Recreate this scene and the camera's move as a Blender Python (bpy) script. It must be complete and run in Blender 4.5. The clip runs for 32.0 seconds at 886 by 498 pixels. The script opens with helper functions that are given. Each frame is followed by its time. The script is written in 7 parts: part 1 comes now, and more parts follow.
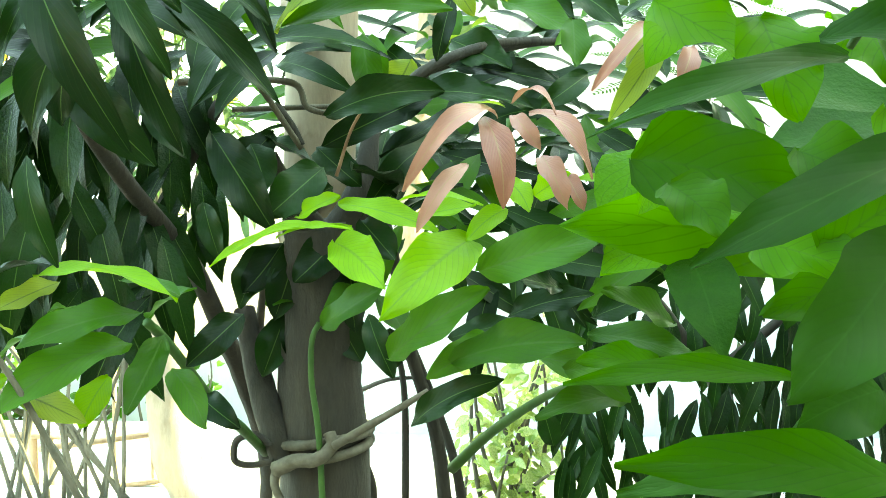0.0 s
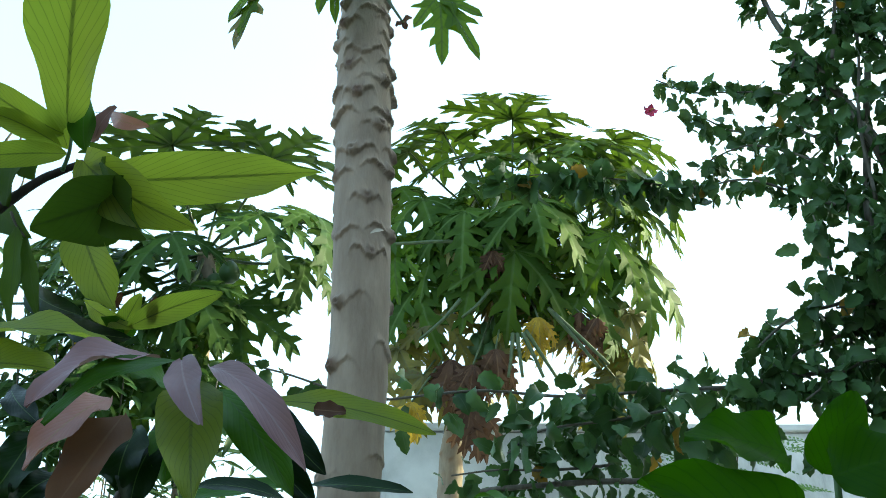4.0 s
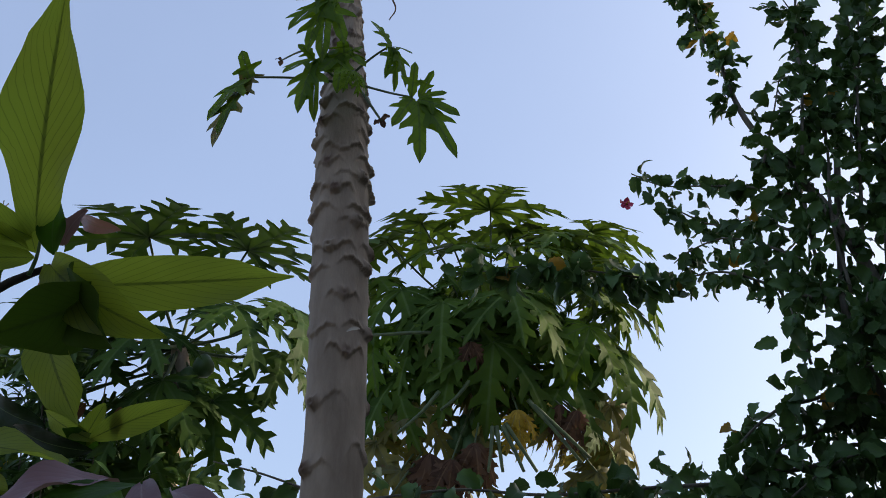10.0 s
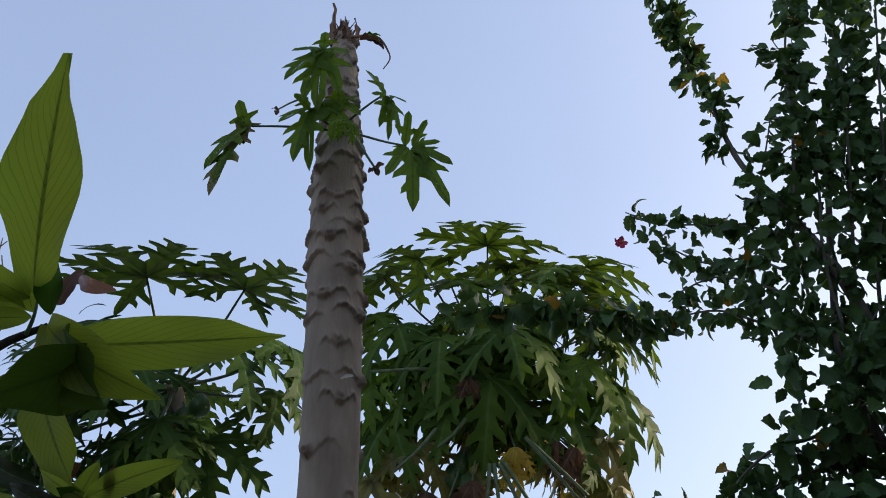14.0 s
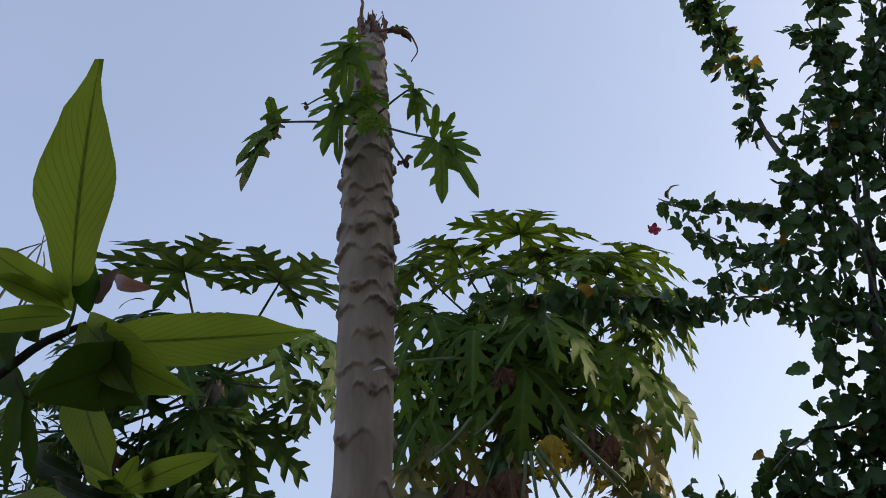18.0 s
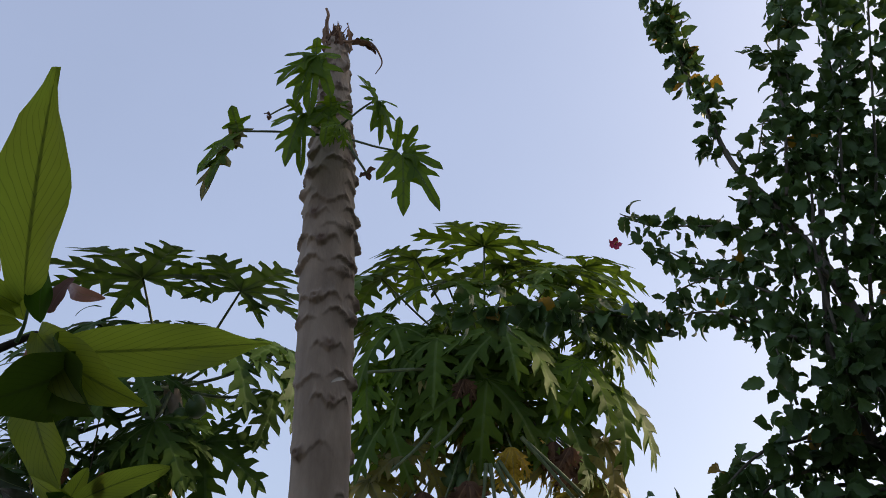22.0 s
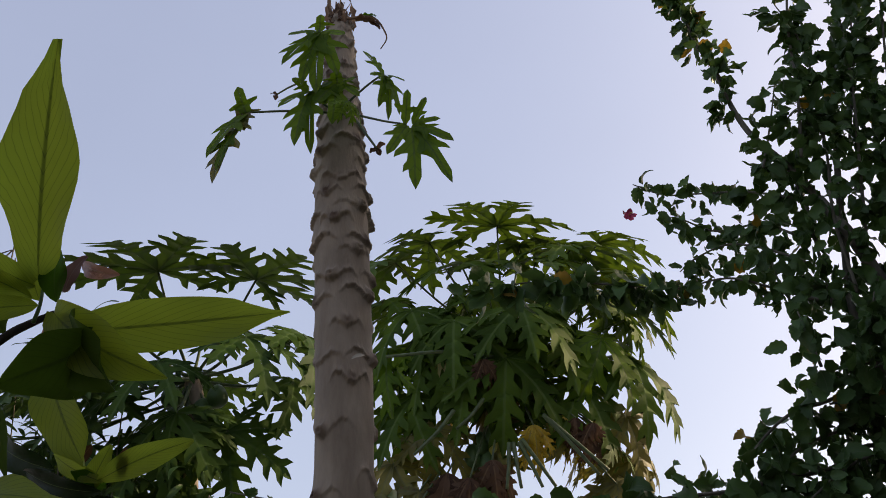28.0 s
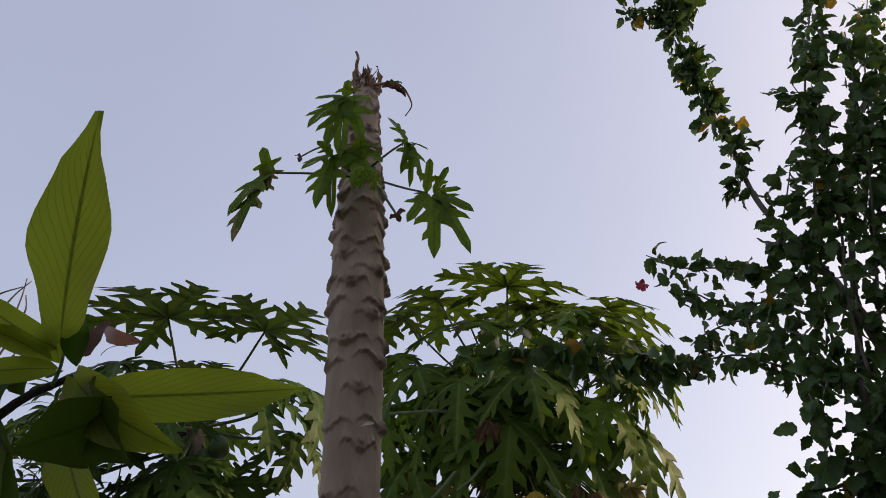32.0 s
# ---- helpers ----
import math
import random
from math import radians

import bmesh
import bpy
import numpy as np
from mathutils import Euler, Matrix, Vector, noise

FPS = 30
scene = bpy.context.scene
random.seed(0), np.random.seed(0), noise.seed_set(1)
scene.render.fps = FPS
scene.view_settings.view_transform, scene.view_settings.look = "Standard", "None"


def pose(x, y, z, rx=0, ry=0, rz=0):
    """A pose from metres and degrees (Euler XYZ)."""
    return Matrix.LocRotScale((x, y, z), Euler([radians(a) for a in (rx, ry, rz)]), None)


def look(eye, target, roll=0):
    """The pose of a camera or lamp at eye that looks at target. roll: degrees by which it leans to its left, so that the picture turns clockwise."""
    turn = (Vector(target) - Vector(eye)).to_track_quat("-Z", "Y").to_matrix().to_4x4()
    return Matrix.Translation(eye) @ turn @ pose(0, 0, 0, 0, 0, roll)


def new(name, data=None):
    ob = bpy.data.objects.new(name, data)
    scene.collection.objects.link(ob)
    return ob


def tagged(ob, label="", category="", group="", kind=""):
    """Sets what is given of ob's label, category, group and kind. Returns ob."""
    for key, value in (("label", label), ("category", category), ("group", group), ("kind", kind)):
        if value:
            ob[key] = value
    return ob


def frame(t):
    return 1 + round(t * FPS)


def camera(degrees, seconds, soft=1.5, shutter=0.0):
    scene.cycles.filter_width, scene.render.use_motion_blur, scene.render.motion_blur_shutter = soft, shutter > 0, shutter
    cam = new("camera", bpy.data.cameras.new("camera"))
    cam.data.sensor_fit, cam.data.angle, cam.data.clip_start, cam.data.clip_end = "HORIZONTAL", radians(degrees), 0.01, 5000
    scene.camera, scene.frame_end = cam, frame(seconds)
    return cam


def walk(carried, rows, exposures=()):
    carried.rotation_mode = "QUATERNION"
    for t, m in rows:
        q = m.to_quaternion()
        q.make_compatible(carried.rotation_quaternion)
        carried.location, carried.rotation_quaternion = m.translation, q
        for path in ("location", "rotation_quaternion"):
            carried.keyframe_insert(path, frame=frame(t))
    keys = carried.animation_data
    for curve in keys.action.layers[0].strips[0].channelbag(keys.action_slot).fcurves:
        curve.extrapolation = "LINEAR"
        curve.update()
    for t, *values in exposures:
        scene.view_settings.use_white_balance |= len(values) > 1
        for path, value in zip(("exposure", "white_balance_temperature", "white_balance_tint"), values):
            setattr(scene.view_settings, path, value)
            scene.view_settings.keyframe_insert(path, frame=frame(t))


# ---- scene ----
cam = camera(54.0, 32.0, 0.9)
PATH = [
    (0, (-0.009, 0.348, 1.466), (0.081, 2.342, 1.331), 1.2),
    (0.5, (0.004, 0.327, 1.46), (-0.004, 2.326, 1.401), 1.5),
    (1, (0.005, 0.306, 1.473), (-0.011, 2.305, 1.503), 0.2),
    (1.5, (-0.007, 0.294, 1.479), (0.025, 2.29, 1.603), -0.0),
    (2, (-0.01, 0.28, 1.504), (0.06, 2.267, 1.727), 0.1),
    (2.5, (-0.007, 0.239, 1.534), (0.068, 2.191, 1.961), -0.5),
    (3, (-0.003, 0.199, 1.561), (0.056, 2.094, 2.199), 0.5),
    (3.5, (0.014, 0.177, 1.593), (0.059, 2.033, 2.336), -1.0),
    (4, (0.002, 0.138, 1.619), (0.032, 1.948, 2.469), 0.0),
    (4.5, (0.013, 0.127, 1.648), (0.034, 1.908, 2.557), 0.0),
    (6.5, (0.02, 0.099, 1.693), (0.084, 1.747, 2.824), -1.0),
    (7, (0.033, 0.098, 1.695), (0.103, 1.775, 2.782), -1.1),
    (7.5, (0.025, 0.101, 1.684), (0.118, 1.79, 2.751), -1.2),
    (8, (0.027, 0.115, 1.675), (0.114, 1.819, 2.72), -0.7),
    (8.5, (0.025, 0.125, 1.667), (0.109, 1.836, 2.699), -0.9),
    (9, (0.001, 0.122, 1.668), (0.08, 1.835, 2.699), -1.1),
    (9.5, (-0.002, 0.137, 1.661), (0.074, 1.846, 2.698), -0.9),
    (10, (0.005, 0.146, 1.649), (0.082, 1.86, 2.677), -0.8),
    (10.5, (0.026, 0.136, 1.65), (0.109, 1.853, 2.673), -1.1),
    (11, (0.043, 0.127, 1.65), (0.145, 1.839, 2.679), -1.6),
    (11.5, (0.029, 0.131, 1.654), (0.131, 1.836, 2.694), -1.2),
    (12, (0.02, 0.129, 1.652), (0.102, 1.831, 2.699), -1.0),
    (12.5, (0.021, 0.124, 1.656), (0.083, 1.825, 2.706), -0.5),
    (13, (0.026, 0.126, 1.652), (0.083, 1.828, 2.699), -0.3),
    (13.5, (0.023, 0.111, 1.67), (0.085, 1.81, 2.724), -1.1),
    (14, (0.017, 0.102, 1.666), (0.097, 1.777, 2.756), -1.0),
    (14.5, (0.012, 0.092, 1.67), (0.102, 1.768, 2.757), -1.0),
    (16.5, (0.03, 0.094, 1.658), (0.105, 1.761, 2.76), -0.5),
    (17, (0.021, 0.097, 1.659), (0.049, 1.772, 2.751), -0.0),
    (17.5, (0.023, 0.098, 1.658), (0.024, 1.789, 2.726), 1.1),
    (18, (0.028, 0.086, 1.665), (0.029, 1.777, 2.734), -0.5),
    (18.5, (0.022, 0.081, 1.67), (0.025, 1.765, 2.749), -0.2),
    (19, (0.025, 0.09, 1.663), (0.041, 1.773, 2.745), -0.0),
    (19.5, (0.036, 0.09, 1.658), (0.068, 1.775, 2.735), -0.4),
    (20, (0.04, 0.1, 1.658), (0.092, 1.782, 2.739), -1.6),
    (20.5, (0.035, 0.109, 1.656), (0.093, 1.797, 2.727), -1.8),
    (21, (0.033, 0.092, 1.662), (0.085, 1.779, 2.735), -1.5),
    (21.5, (0.03, 0.086, 1.665), (0.094, 1.766, 2.748), -1.4),
    (22, (0.038, 0.076, 1.665), (0.12, 1.752, 2.753), -1.1),
    (22.5, (0.039, 0.089, 1.657), (0.159, 1.781, 2.717), -1.1),
    (23, (0.045, 0.097, 1.645), (0.189, 1.802, 2.681), 0.6),
    (23.5, (0.037, 0.119, 1.636), (0.19, 1.824, 2.67), 1.4),
    (24, (0.034, 0.128, 1.63), (0.186, 1.833, 2.666), 0.6),
    (24.5, (0.031, 0.148, 1.616), (0.184, 1.865, 2.63), 0.2),
    (26.5, (0.029, 0.133, 1.645), (0.115, 1.797, 2.752), -3.9),
    (27, (0.014, 0.128, 1.648), (0.026, 1.776, 2.781), -3.4),
    (27.5, (0.027, 0.110, 1.649), (0.042, 1.773, 2.761), -3.0),
    (28, (0.033, 0.113, 1.647), (0.085, 1.807, 2.709), -3.2),
    (28.5, (0.041, 0.103, 1.646), (0.133, 1.826, 2.659), -3.3),
    (29, (0.038, 0.104, 1.645), (0.140, 1.831, 2.649), -3.0),
    (29.5, (0.039, 0.091, 1.659), (0.131, 1.799, 2.695), -2.9),
    (30, (0.026, 0.079, 1.672), (0.099, 1.741, 2.782), -2.3),
    (30.5, (0.021, 0.076, 1.678), (0.071, 1.722, 2.813), -1.3),
    (31, (0.008, 0.076, 1.686), (0.045, 1.732, 2.808), -0.5),
    (31.5, (0.007, 0.072, 1.687), (0.037, 1.705, 2.842), -0.6),
    (32, (0.012, 0.086, 1.679), (0.047, 1.712, 2.843), -0.0),
]
EXPOSURE = [(0, 3.95, 10200, -31), (1, 4.1, 10300, -31), (2, 4.15, 9900, -23), (2.6, 3.75, 8700, -12), (3, 3.18, 7600, -4), (3.5, 2.5, 7500, -4), (4, 1.58, 6650, -17), (4.5, 0.78, 6600, -3), (6.5, -0.2, 6400, 6),
            (9, 0.1, 6600, 7), (14, 0.13, 6800, 8), (17, 0.06, 7000, 9), (24, 0.09, 7500, 12), (28, 0.11, 7950, 14), (30, 0.2, 8250, 15), (32, 0.09, 8400, 16)]
walk(cam, [(t, look(eye, target, roll)) for t, eye, target, roll in PATH], EXPOSURE)

# ---- world and sun ----
SUN_ELEV, SUN_AZ = radians(25), radians(74)   # azimuth from +y towards +x
world = bpy.data.worlds.new("sky")
scene.world = world
world.use_nodes = True
wn = world.node_tree.nodes
wl = world.node_tree.links
sky = wn.new("ShaderNodeTexSky")
sky.sky_type = "NISHITA"
sky.sun_disc = False
sky.sun_elevation, sky.sun_rotation = SUN_ELEV, SUN_AZ
sky.air_density, sky.dust_density, sky.ozone_density, sky.altitude = 1.0, 3.5, 1.5, 0
wn["Background"].inputs[1].default_value = 0.13
haze = wn.new("ShaderNodeMix")
haze.data_type, haze.blend_type = "RGBA", "ADD"
haze.inputs[0].default_value = 1.0
drift = wn.new("ShaderNodeTexNoise")
drift.inputs["Scale"].default_value, drift.inputs["Detail"].default_value = 2.2, 5
veil = wn.new("ShaderNodeMapRange")
veil.inputs[3].default_value, veil.inputs[4].default_value = 0.84, 1.16
wl.new(drift.outputs[0], veil.inputs[0])
tone = wn.new("ShaderNodeVectorMath")
tone.operation = "SCALE"
tone.inputs[0].default_value = (1.75, 2.15, 3.4)   # a thin veil of cloud
wl.new(veil.outputs[0], tone.inputs["Scale"])
wl.new(tone.outputs[0], haze.inputs[7])
wl.new(sky.outputs[0], haze.inputs[6])
wl.new(haze.outputs[2], wn["Background"].inputs[0])
sun = new("sun", bpy.data.lights.new("sun", "SUN"))
sun.data.energy, sun.data.angle, sun.data.color = 3.4, radians(2.0), (1.0, 0.86, 0.66)
sun_dir = Vector((math.sin(SUN_AZ) * math.cos(SUN_ELEV), math.cos(SUN_AZ) * math.cos(SUN_ELEV), math.sin(SUN_ELEV)))
sun.matrix_world = look(sun_dir * 30, (0, 0, 0))


# ---- materials ----
class Nodes:
    """Short hand for building a node material."""

    def __init__(self, name):
        self.mat = bpy.data.materials.new(name)
        self.mat.use_nodes = True
        self.n, self.l = self.mat.node_tree.nodes, self.mat.node_tree.links
        self.bsdf = self.n["Principled BSDF"]
        self.out = self.n["Material Output"]

    def add(self, kind, **values):
        node = self.n.new("ShaderNode" + kind)
        for key, value in values.items():
            if key in node.inputs:
                node.inputs[key].default_value = value
        return node

    def join(self, a, b):
        self.l.new(a, b)

    def noise(self, scale, detail=4, vector=None, rough=0.55):
        node = self.add("TexNoise", Scale=scale, Detail=detail, Roughness=rough)
        if vector is not None:
            self.join(vector, node.inputs["Vector"])
        return node.outputs[0]

    def ramp(self, source, *stops):
        node = self.add("ValToRGB")
        el = node.color_ramp.elements
        while len(el) < len(stops):
            el.new(0.5)
        for e, (p, c) in zip(el, stops):
            e.position, e.color = p, (*c, 1) if not isinstance(c, (int, float)) else (c, c, c, 1)
        self.join(source, node.inputs[0])
        return node.outputs[0]

    def mix(self, factor, a, b, mode="MIX"):
        node = self.n.new("ShaderNodeMix")
        node.data_type, node.blend_type = "RGBA", mode
        for value, sock in ((factor, node.inputs[0]), (a, node.inputs[6]), (b, node.inputs[7])):
            if isinstance(value, bpy.types.NodeSocket):
                self.join(value, sock)
            else:
                sock.default_value = (*value, 1) if isinstance(value, tuple) else value
        return node.outputs[2]

    def math(self, op, a, b=0.0, c=0.0):
        node = self.n.new("ShaderNodeMath")
        node.operation = op
        for value, sock in zip((a, b, c), node.inputs):
            if isinstance(value, bpy.types.NodeSocket):
                self.join(value, sock)
            else:
                sock.default_value = value
        return node.outputs[0]

    def bump(self, height, strength, distance):
        node = self.add("Bump", Strength=strength, Distance=distance)
        self.join(height, node.inputs["Height"])
        self.join(node.outputs[0], self.bsdf.inputs["Normal"])
        return node.outputs[0]

    def coords(self, which="Object"):
        return self.add("TexCoord").outputs[which]


def leaf_material(name, dark, light, vein, gloss=0.35, through_light=0.45, spots=None, veins=11.0, spot_amount=0.62, spec=0.3, side_veins=0.2, rib_wide=0.016, relief=0.14, pucker=1.0, ribbed=0.25):
    """A leaf: grain along the blade, a pale midrib and side veins from the blade's own UV, light shining through."""
    m = Nodes(name)
    uv = m.coords("UV")
    sep = m.add("SeparateXYZ")
    m.join(uv, sep.inputs[0])
    across = m.math("ABSOLUTE", m.math("SUBTRACT", sep.outputs[0], 0.5))
    info = m.add("ObjectInfo").outputs["Random"]
    geo = m.add("NewGeometry").outputs["Random Per Island"]
    rnd = m.math("FRACT", m.math("ADD", info, geo))
    tone = m.math("MULTIPLY_ADD", m.noise(9.0, 3, m.coords("Object")), 0.7, m.math("MULTIPLY_ADD", rnd, 0.6, -0.15))
    base = m.mix(m.ramp(tone, (0.2, 0.0), (0.75, 1.0)), dark, light)
    if spots:
        base = m.mix(m.ramp(m.noise(28.0, 3, m.coords("Object")), (spot_amount, 0.0), (spot_amount + 0.06, 1.0)), base, spots)
    rib = m.ramp(across, (rib_wide, 1.0), (rib_wide * 2.4, 0.0))
    slant = m.math("ADD", m.math("MULTIPLY_ADD", across, -0.75, sep.outputs[1]), m.math("MULTIPLY", m.noise(12.0, 2, m.coords("Object")), 0.05))
    saw = m.math("ABSOLUTE", m.math("SUBTRACT", m.math("FRACT", m.math("MULTIPLY", slant, veins)), 0.5))
    side = m.ramp(saw, (0.0, 1.0), (0.1, 0.0))
    col = m.mix(m.math("MULTIPLY", side, side_veins), base, vein)
    col = m.mix(m.math("MULTIPLY", rib, 0.6), col, vein)
    m.join(col, m.bsdf.inputs["Base Color"])
    m.bsdf.inputs["Roughness"].default_value = gloss
    m.bsdf.inputs["Specular IOR Level"].default_value = spec
    rise = m.math("ADD", m.math("MULTIPLY", m.ramp(saw, (0.0, 0.0), (0.3, 1.0)), ribbed), m.math("MULTIPLY", m.noise(60.0, 2, m.coords("Object")), 0.4))
    rise = m.math("ADD", rise, m.math("MULTIPLY", m.noise(34.0, 2, m.coords("Object")), 3.0 * pucker))
    bump = m.bump(rise, relief, 0.0012)
    trans = m.add("BsdfTranslucent")
    shine = m.mix(0.5, base, tuple(min(1.0, v * k) for v, k in zip(light, (1.7, 1.5, 0.6))))
    thick = m.math("ADD", m.math("MULTIPLY", rib, 0.75), m.math("MULTIPLY", side, 0.55))
    m.join(m.mix(thick, shine, tuple(v * 0.35 for v in dark)), trans.inputs["Color"])
    m.join(bump, trans.inputs["Normal"])
    both = m.add("MixShader")
    both.inputs[0].default_value = through_light
    m.join(m.bsdf.outputs[0], both.inputs[1])
    m.join(trans.outputs[0], both.inputs[2])
    m.join(both.outputs[0], m.out.inputs[0])
    return m.mat


def bark_material(name, dark, light, scale=18.0, rough=0.85, scar=None, stretch=0.25, relief=0.006):
    m = Nodes(name)
    mp = m.add("Mapping")
    mp.inputs["Scale"].default_value = (1, 1, stretch)
    m.join(m.coords("Object"), mp.inputs[0])
    grain = m.noise(scale, 6, mp.outputs[0], 0.65)
    fine = m.noise(scale * 7, 3, mp.outputs[0], 0.6)
    patch = m.noise(3.2, 4, m.coords("Object"))
    col = m.mix(m.ramp(grain, (0.3, 0.0), (0.7, 1.0)), dark, light)
    col = m.mix(m.ramp(patch, (0.45, 0.0), (0.75, 0.55)), col, tuple(v * 0.72 for v in dark))
    if scar:
        at = m.add("Attribute")
        at.attribute_name = "scar"
        col = m.mix(at.outputs["Fac"], col, scar)
    m.join(col, m.bsdf.inputs["Base Color"])
    m.bsdf.inputs["Roughness"].default_value = rough
    m.bump(m.math("ADD", grain, m.math("MULTIPLY", fine, 0.5)), 0.6, relief)
    return m.mat


def plain_material(name, dark, light, scale=8.0, rough=0.6, metal=0.0, relief=0.002):
    m = Nodes(name)
    n = m.noise(scale, 5, m.coords("Object"))
    m.join(m.mix(m.ramp(n, (0.3, 0.0), (0.7, 1.0)), dark, light), m.bsdf.inputs["Base Color"])
    m.bsdf.inputs["Roughness"].default_value = rough
    m.bsdf.inputs["Metallic"].default_value = metal
    m.bump(m.noise(scale * 6, 4, m.coords("Object")), 0.4, relief)
    return m.mat


def wall_material(name, dark, light, stain):
    m = Nodes(name)
    co = m.coords("Object")
    mp = m.add("Mapping")
    mp.inputs["Scale"].default_value = (1, 1, 0.3)
    m.join(co, mp.inputs[0])
    col = m.mix(m.ramp(m.noise(2.5, 6, co), (0.35, 0.0), (0.65, 1.0)), dark, light)
    col = m.mix(m.ramp(m.noise(1.7, 8, mp.outputs[0], 0.7), (0.5, 0.0), (0.7, 0.8)), col, stain)
    m.join(col, m.bsdf.inputs["Base Color"])
    m.bsdf.inputs["Roughness"].default_value = 0.9
    m.bump(m.noise(45, 6, co), 0.5, 0.004)
    return m.mat


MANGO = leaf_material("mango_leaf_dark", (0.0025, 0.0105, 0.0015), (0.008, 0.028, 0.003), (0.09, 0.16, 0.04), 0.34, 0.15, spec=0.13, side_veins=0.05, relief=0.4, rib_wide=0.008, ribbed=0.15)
# Matte underside colour, darkened to put the shoot's shade into the leaf.
UNDER_SHADED = leaf_material("mango_underside_shaded", (0.03, 0.062, 0.008), (0.06, 0.115, 0.014), (0.08, 0.13, 0.025), 0.65, 0.28, spec=0.12)
MID = leaf_material("mango_leaf_green", (0.02, 0.068, 0.004), (0.048, 0.13, 0.008), (0.1, 0.2, 0.04), 0.42, 0.4, spec=0.2, relief=0.3)
LIGHT = leaf_material("mango_leaf_young", (0.12, 0.175, 0.022), (0.2, 0.275, 0.04), (0.16, 0.22, 0.045), 0.45, 0.6, veins=13.0, side_veins=0.25)
FRESH = leaf_material("mango_leaf_fresh", (0.1, 0.22, 0.006), (0.17, 0.33, 0.014), (0.2, 0.38, 0.05), 0.45, 0.45, veins=13.0, spec=0.2, relief=0.3)
PINK = leaf_material("mango_leaf_new", (0.22, 0.085, 0.08), (0.34, 0.17, 0.145), (0.42, 0.28, 0.14), 0.36, 0.28, veins=14.0, spec=0.4, side_veins=0.35, relief=0.5)
PURPLE = leaf_material("mango_leaf_purple", (0.12, 0.07, 0.08), (0.21, 0.125, 0.14), (0.36, 0.27, 0.26), 0.38, 0.25, relief=0.3)
BROAD = leaf_material("sapling_leaf", (0.01408, 0.0616, 0.00132), (0.0352, 0.11, 0.00308), (0.08, 0.22, 0.02), 0.5, 0.58, veins=8.0, side_veins=0.22, rib_wide=0.009, relief=0.3, spec=0.12, ribbed=0.15)
# Brighter copy of BROAD: backlight is put into the rear leaves' colour.
BROAD_LIGHT = leaf_material("sapling_leaf_backlit", (0.0425, 0.1403, 0.00255), (0.08075, 0.2125, 0.00595), (0.15, 0.36, 0.03), 0.5, 0.6, veins=8.0, side_veins=0.22, rib_wide=0.009, relief=0.3, spec=0.12, ribbed=0.15)
# Darker BROAD for dark front leaves, and shade put into low leaves' colour.
BROAD_DARK = leaf_material("sapling_leaf_dark", (0.008, 0.036, 0.002), (0.018, 0.06, 0.004), (0.04, 0.12, 0.014), 0.5, 0.36, veins=9.0, rib_wide=0.008, relief=0.3, spec=0.12, ribbed=0.15)
HIBISCUS = leaf_material("hibiscus_leaf", (0.026, 0.06, 0.017), (0.062, 0.125, 0.036), (0.08, 0.13, 0.05), 0.45, 0.22, veins=6.0, spec=0.22)
YELLOW = leaf_material("yellowed_leaf", (0.35, 0.24, 0.02), (0.55, 0.4, 0.05), (0.5, 0.45, 0.15), 0.5, 0.4, (0.2, 0.09, 0.03))
BROWN = leaf_material("withered_leaf", (0.05, 0.025, 0.016), (0.13, 0.07, 0.042), (0.25, 0.15, 0.08), 0.8, 0.2)
PAPAYA = leaf_material("papaya_leaf", (0.027, 0.0594, 0.0081), (0.072, 0.1278, 0.0162), (0.14, 0.21, 0.06), 0.6, 0.3, veins=5.0, spec=0.1)
PAPAYA_YOUNG = leaf_material("papaya_leaf_young", (0.06, 0.13, 0.01), (0.125, 0.22, 0.018), (0.17, 0.24, 0.06), 0.55, 0.5, veins=5.0, spec=0.15)
# Darker copy of PAPAYA: the slim tree's shade is put into its leaves.
PAPAYA_SHADED = leaf_material("papaya_leaf_shaded", (0.02, 0.05, 0.009), (0.05, 0.1, 0.016), (0.09, 0.15, 0.045), 0.55, 0.19, veins=5.0, spec=0.12)
BROWN_GREEN = leaf_material("papaya_leaf_withering", (0.08, 0.08, 0.02), (0.18, 0.165, 0.04), (0.2, 0.19, 0.07), 0.5, 0.3, (0.12, 0.055, 0.02), veins=5.0)
AMBER = leaf_material("hibiscus_leaf_turning", (0.13, 0.085, 0.012), (0.26, 0.17, 0.03), (0.25, 0.2, 0.06), 0.5, 0.35, (0.1, 0.05, 0.02))
CREAM = leaf_material("variegated_leaf", (0.16, 0.28, 0.06), (0.5, 0.55, 0.3), (0.6, 0.62, 0.4), 0.45, 0.4, (0.08, 0.2, 0.04), spot_amount=0.5)
TRUNK = bark_material("papaya_bark", (0.21, 0.16, 0.115), (0.38, 0.305, 0.23), 16.0, 0.8, (0.09, 0.05, 0.03), 0.3, 0.004)
TRUNK_WARM = bark_material("papaya_bark_warm", (0.2, 0.15, 0.1), (0.34, 0.27, 0.18), 16.0, 0.85, (0.2, 0.12, 0.06), 0.3, 0.004)
BARK = bark_material("mango_bark", (0.017, 0.015, 0.013), (0.046, 0.039, 0.032), 30.0)
TWIG = bark_material("twig_bark", (0.06, 0.055, 0.04), (0.14, 0.125, 0.095), 40.0)
GREEN_STEM = plain_material("green_stem", (0.02, 0.065, 0.008), (0.045, 0.11, 0.016), 20.0, 0.6)
PETIOLE = plain_material("papaya_petiole", (0.035, 0.06, 0.02), (0.09, 0.12, 0.04), 20.0, 0.5)
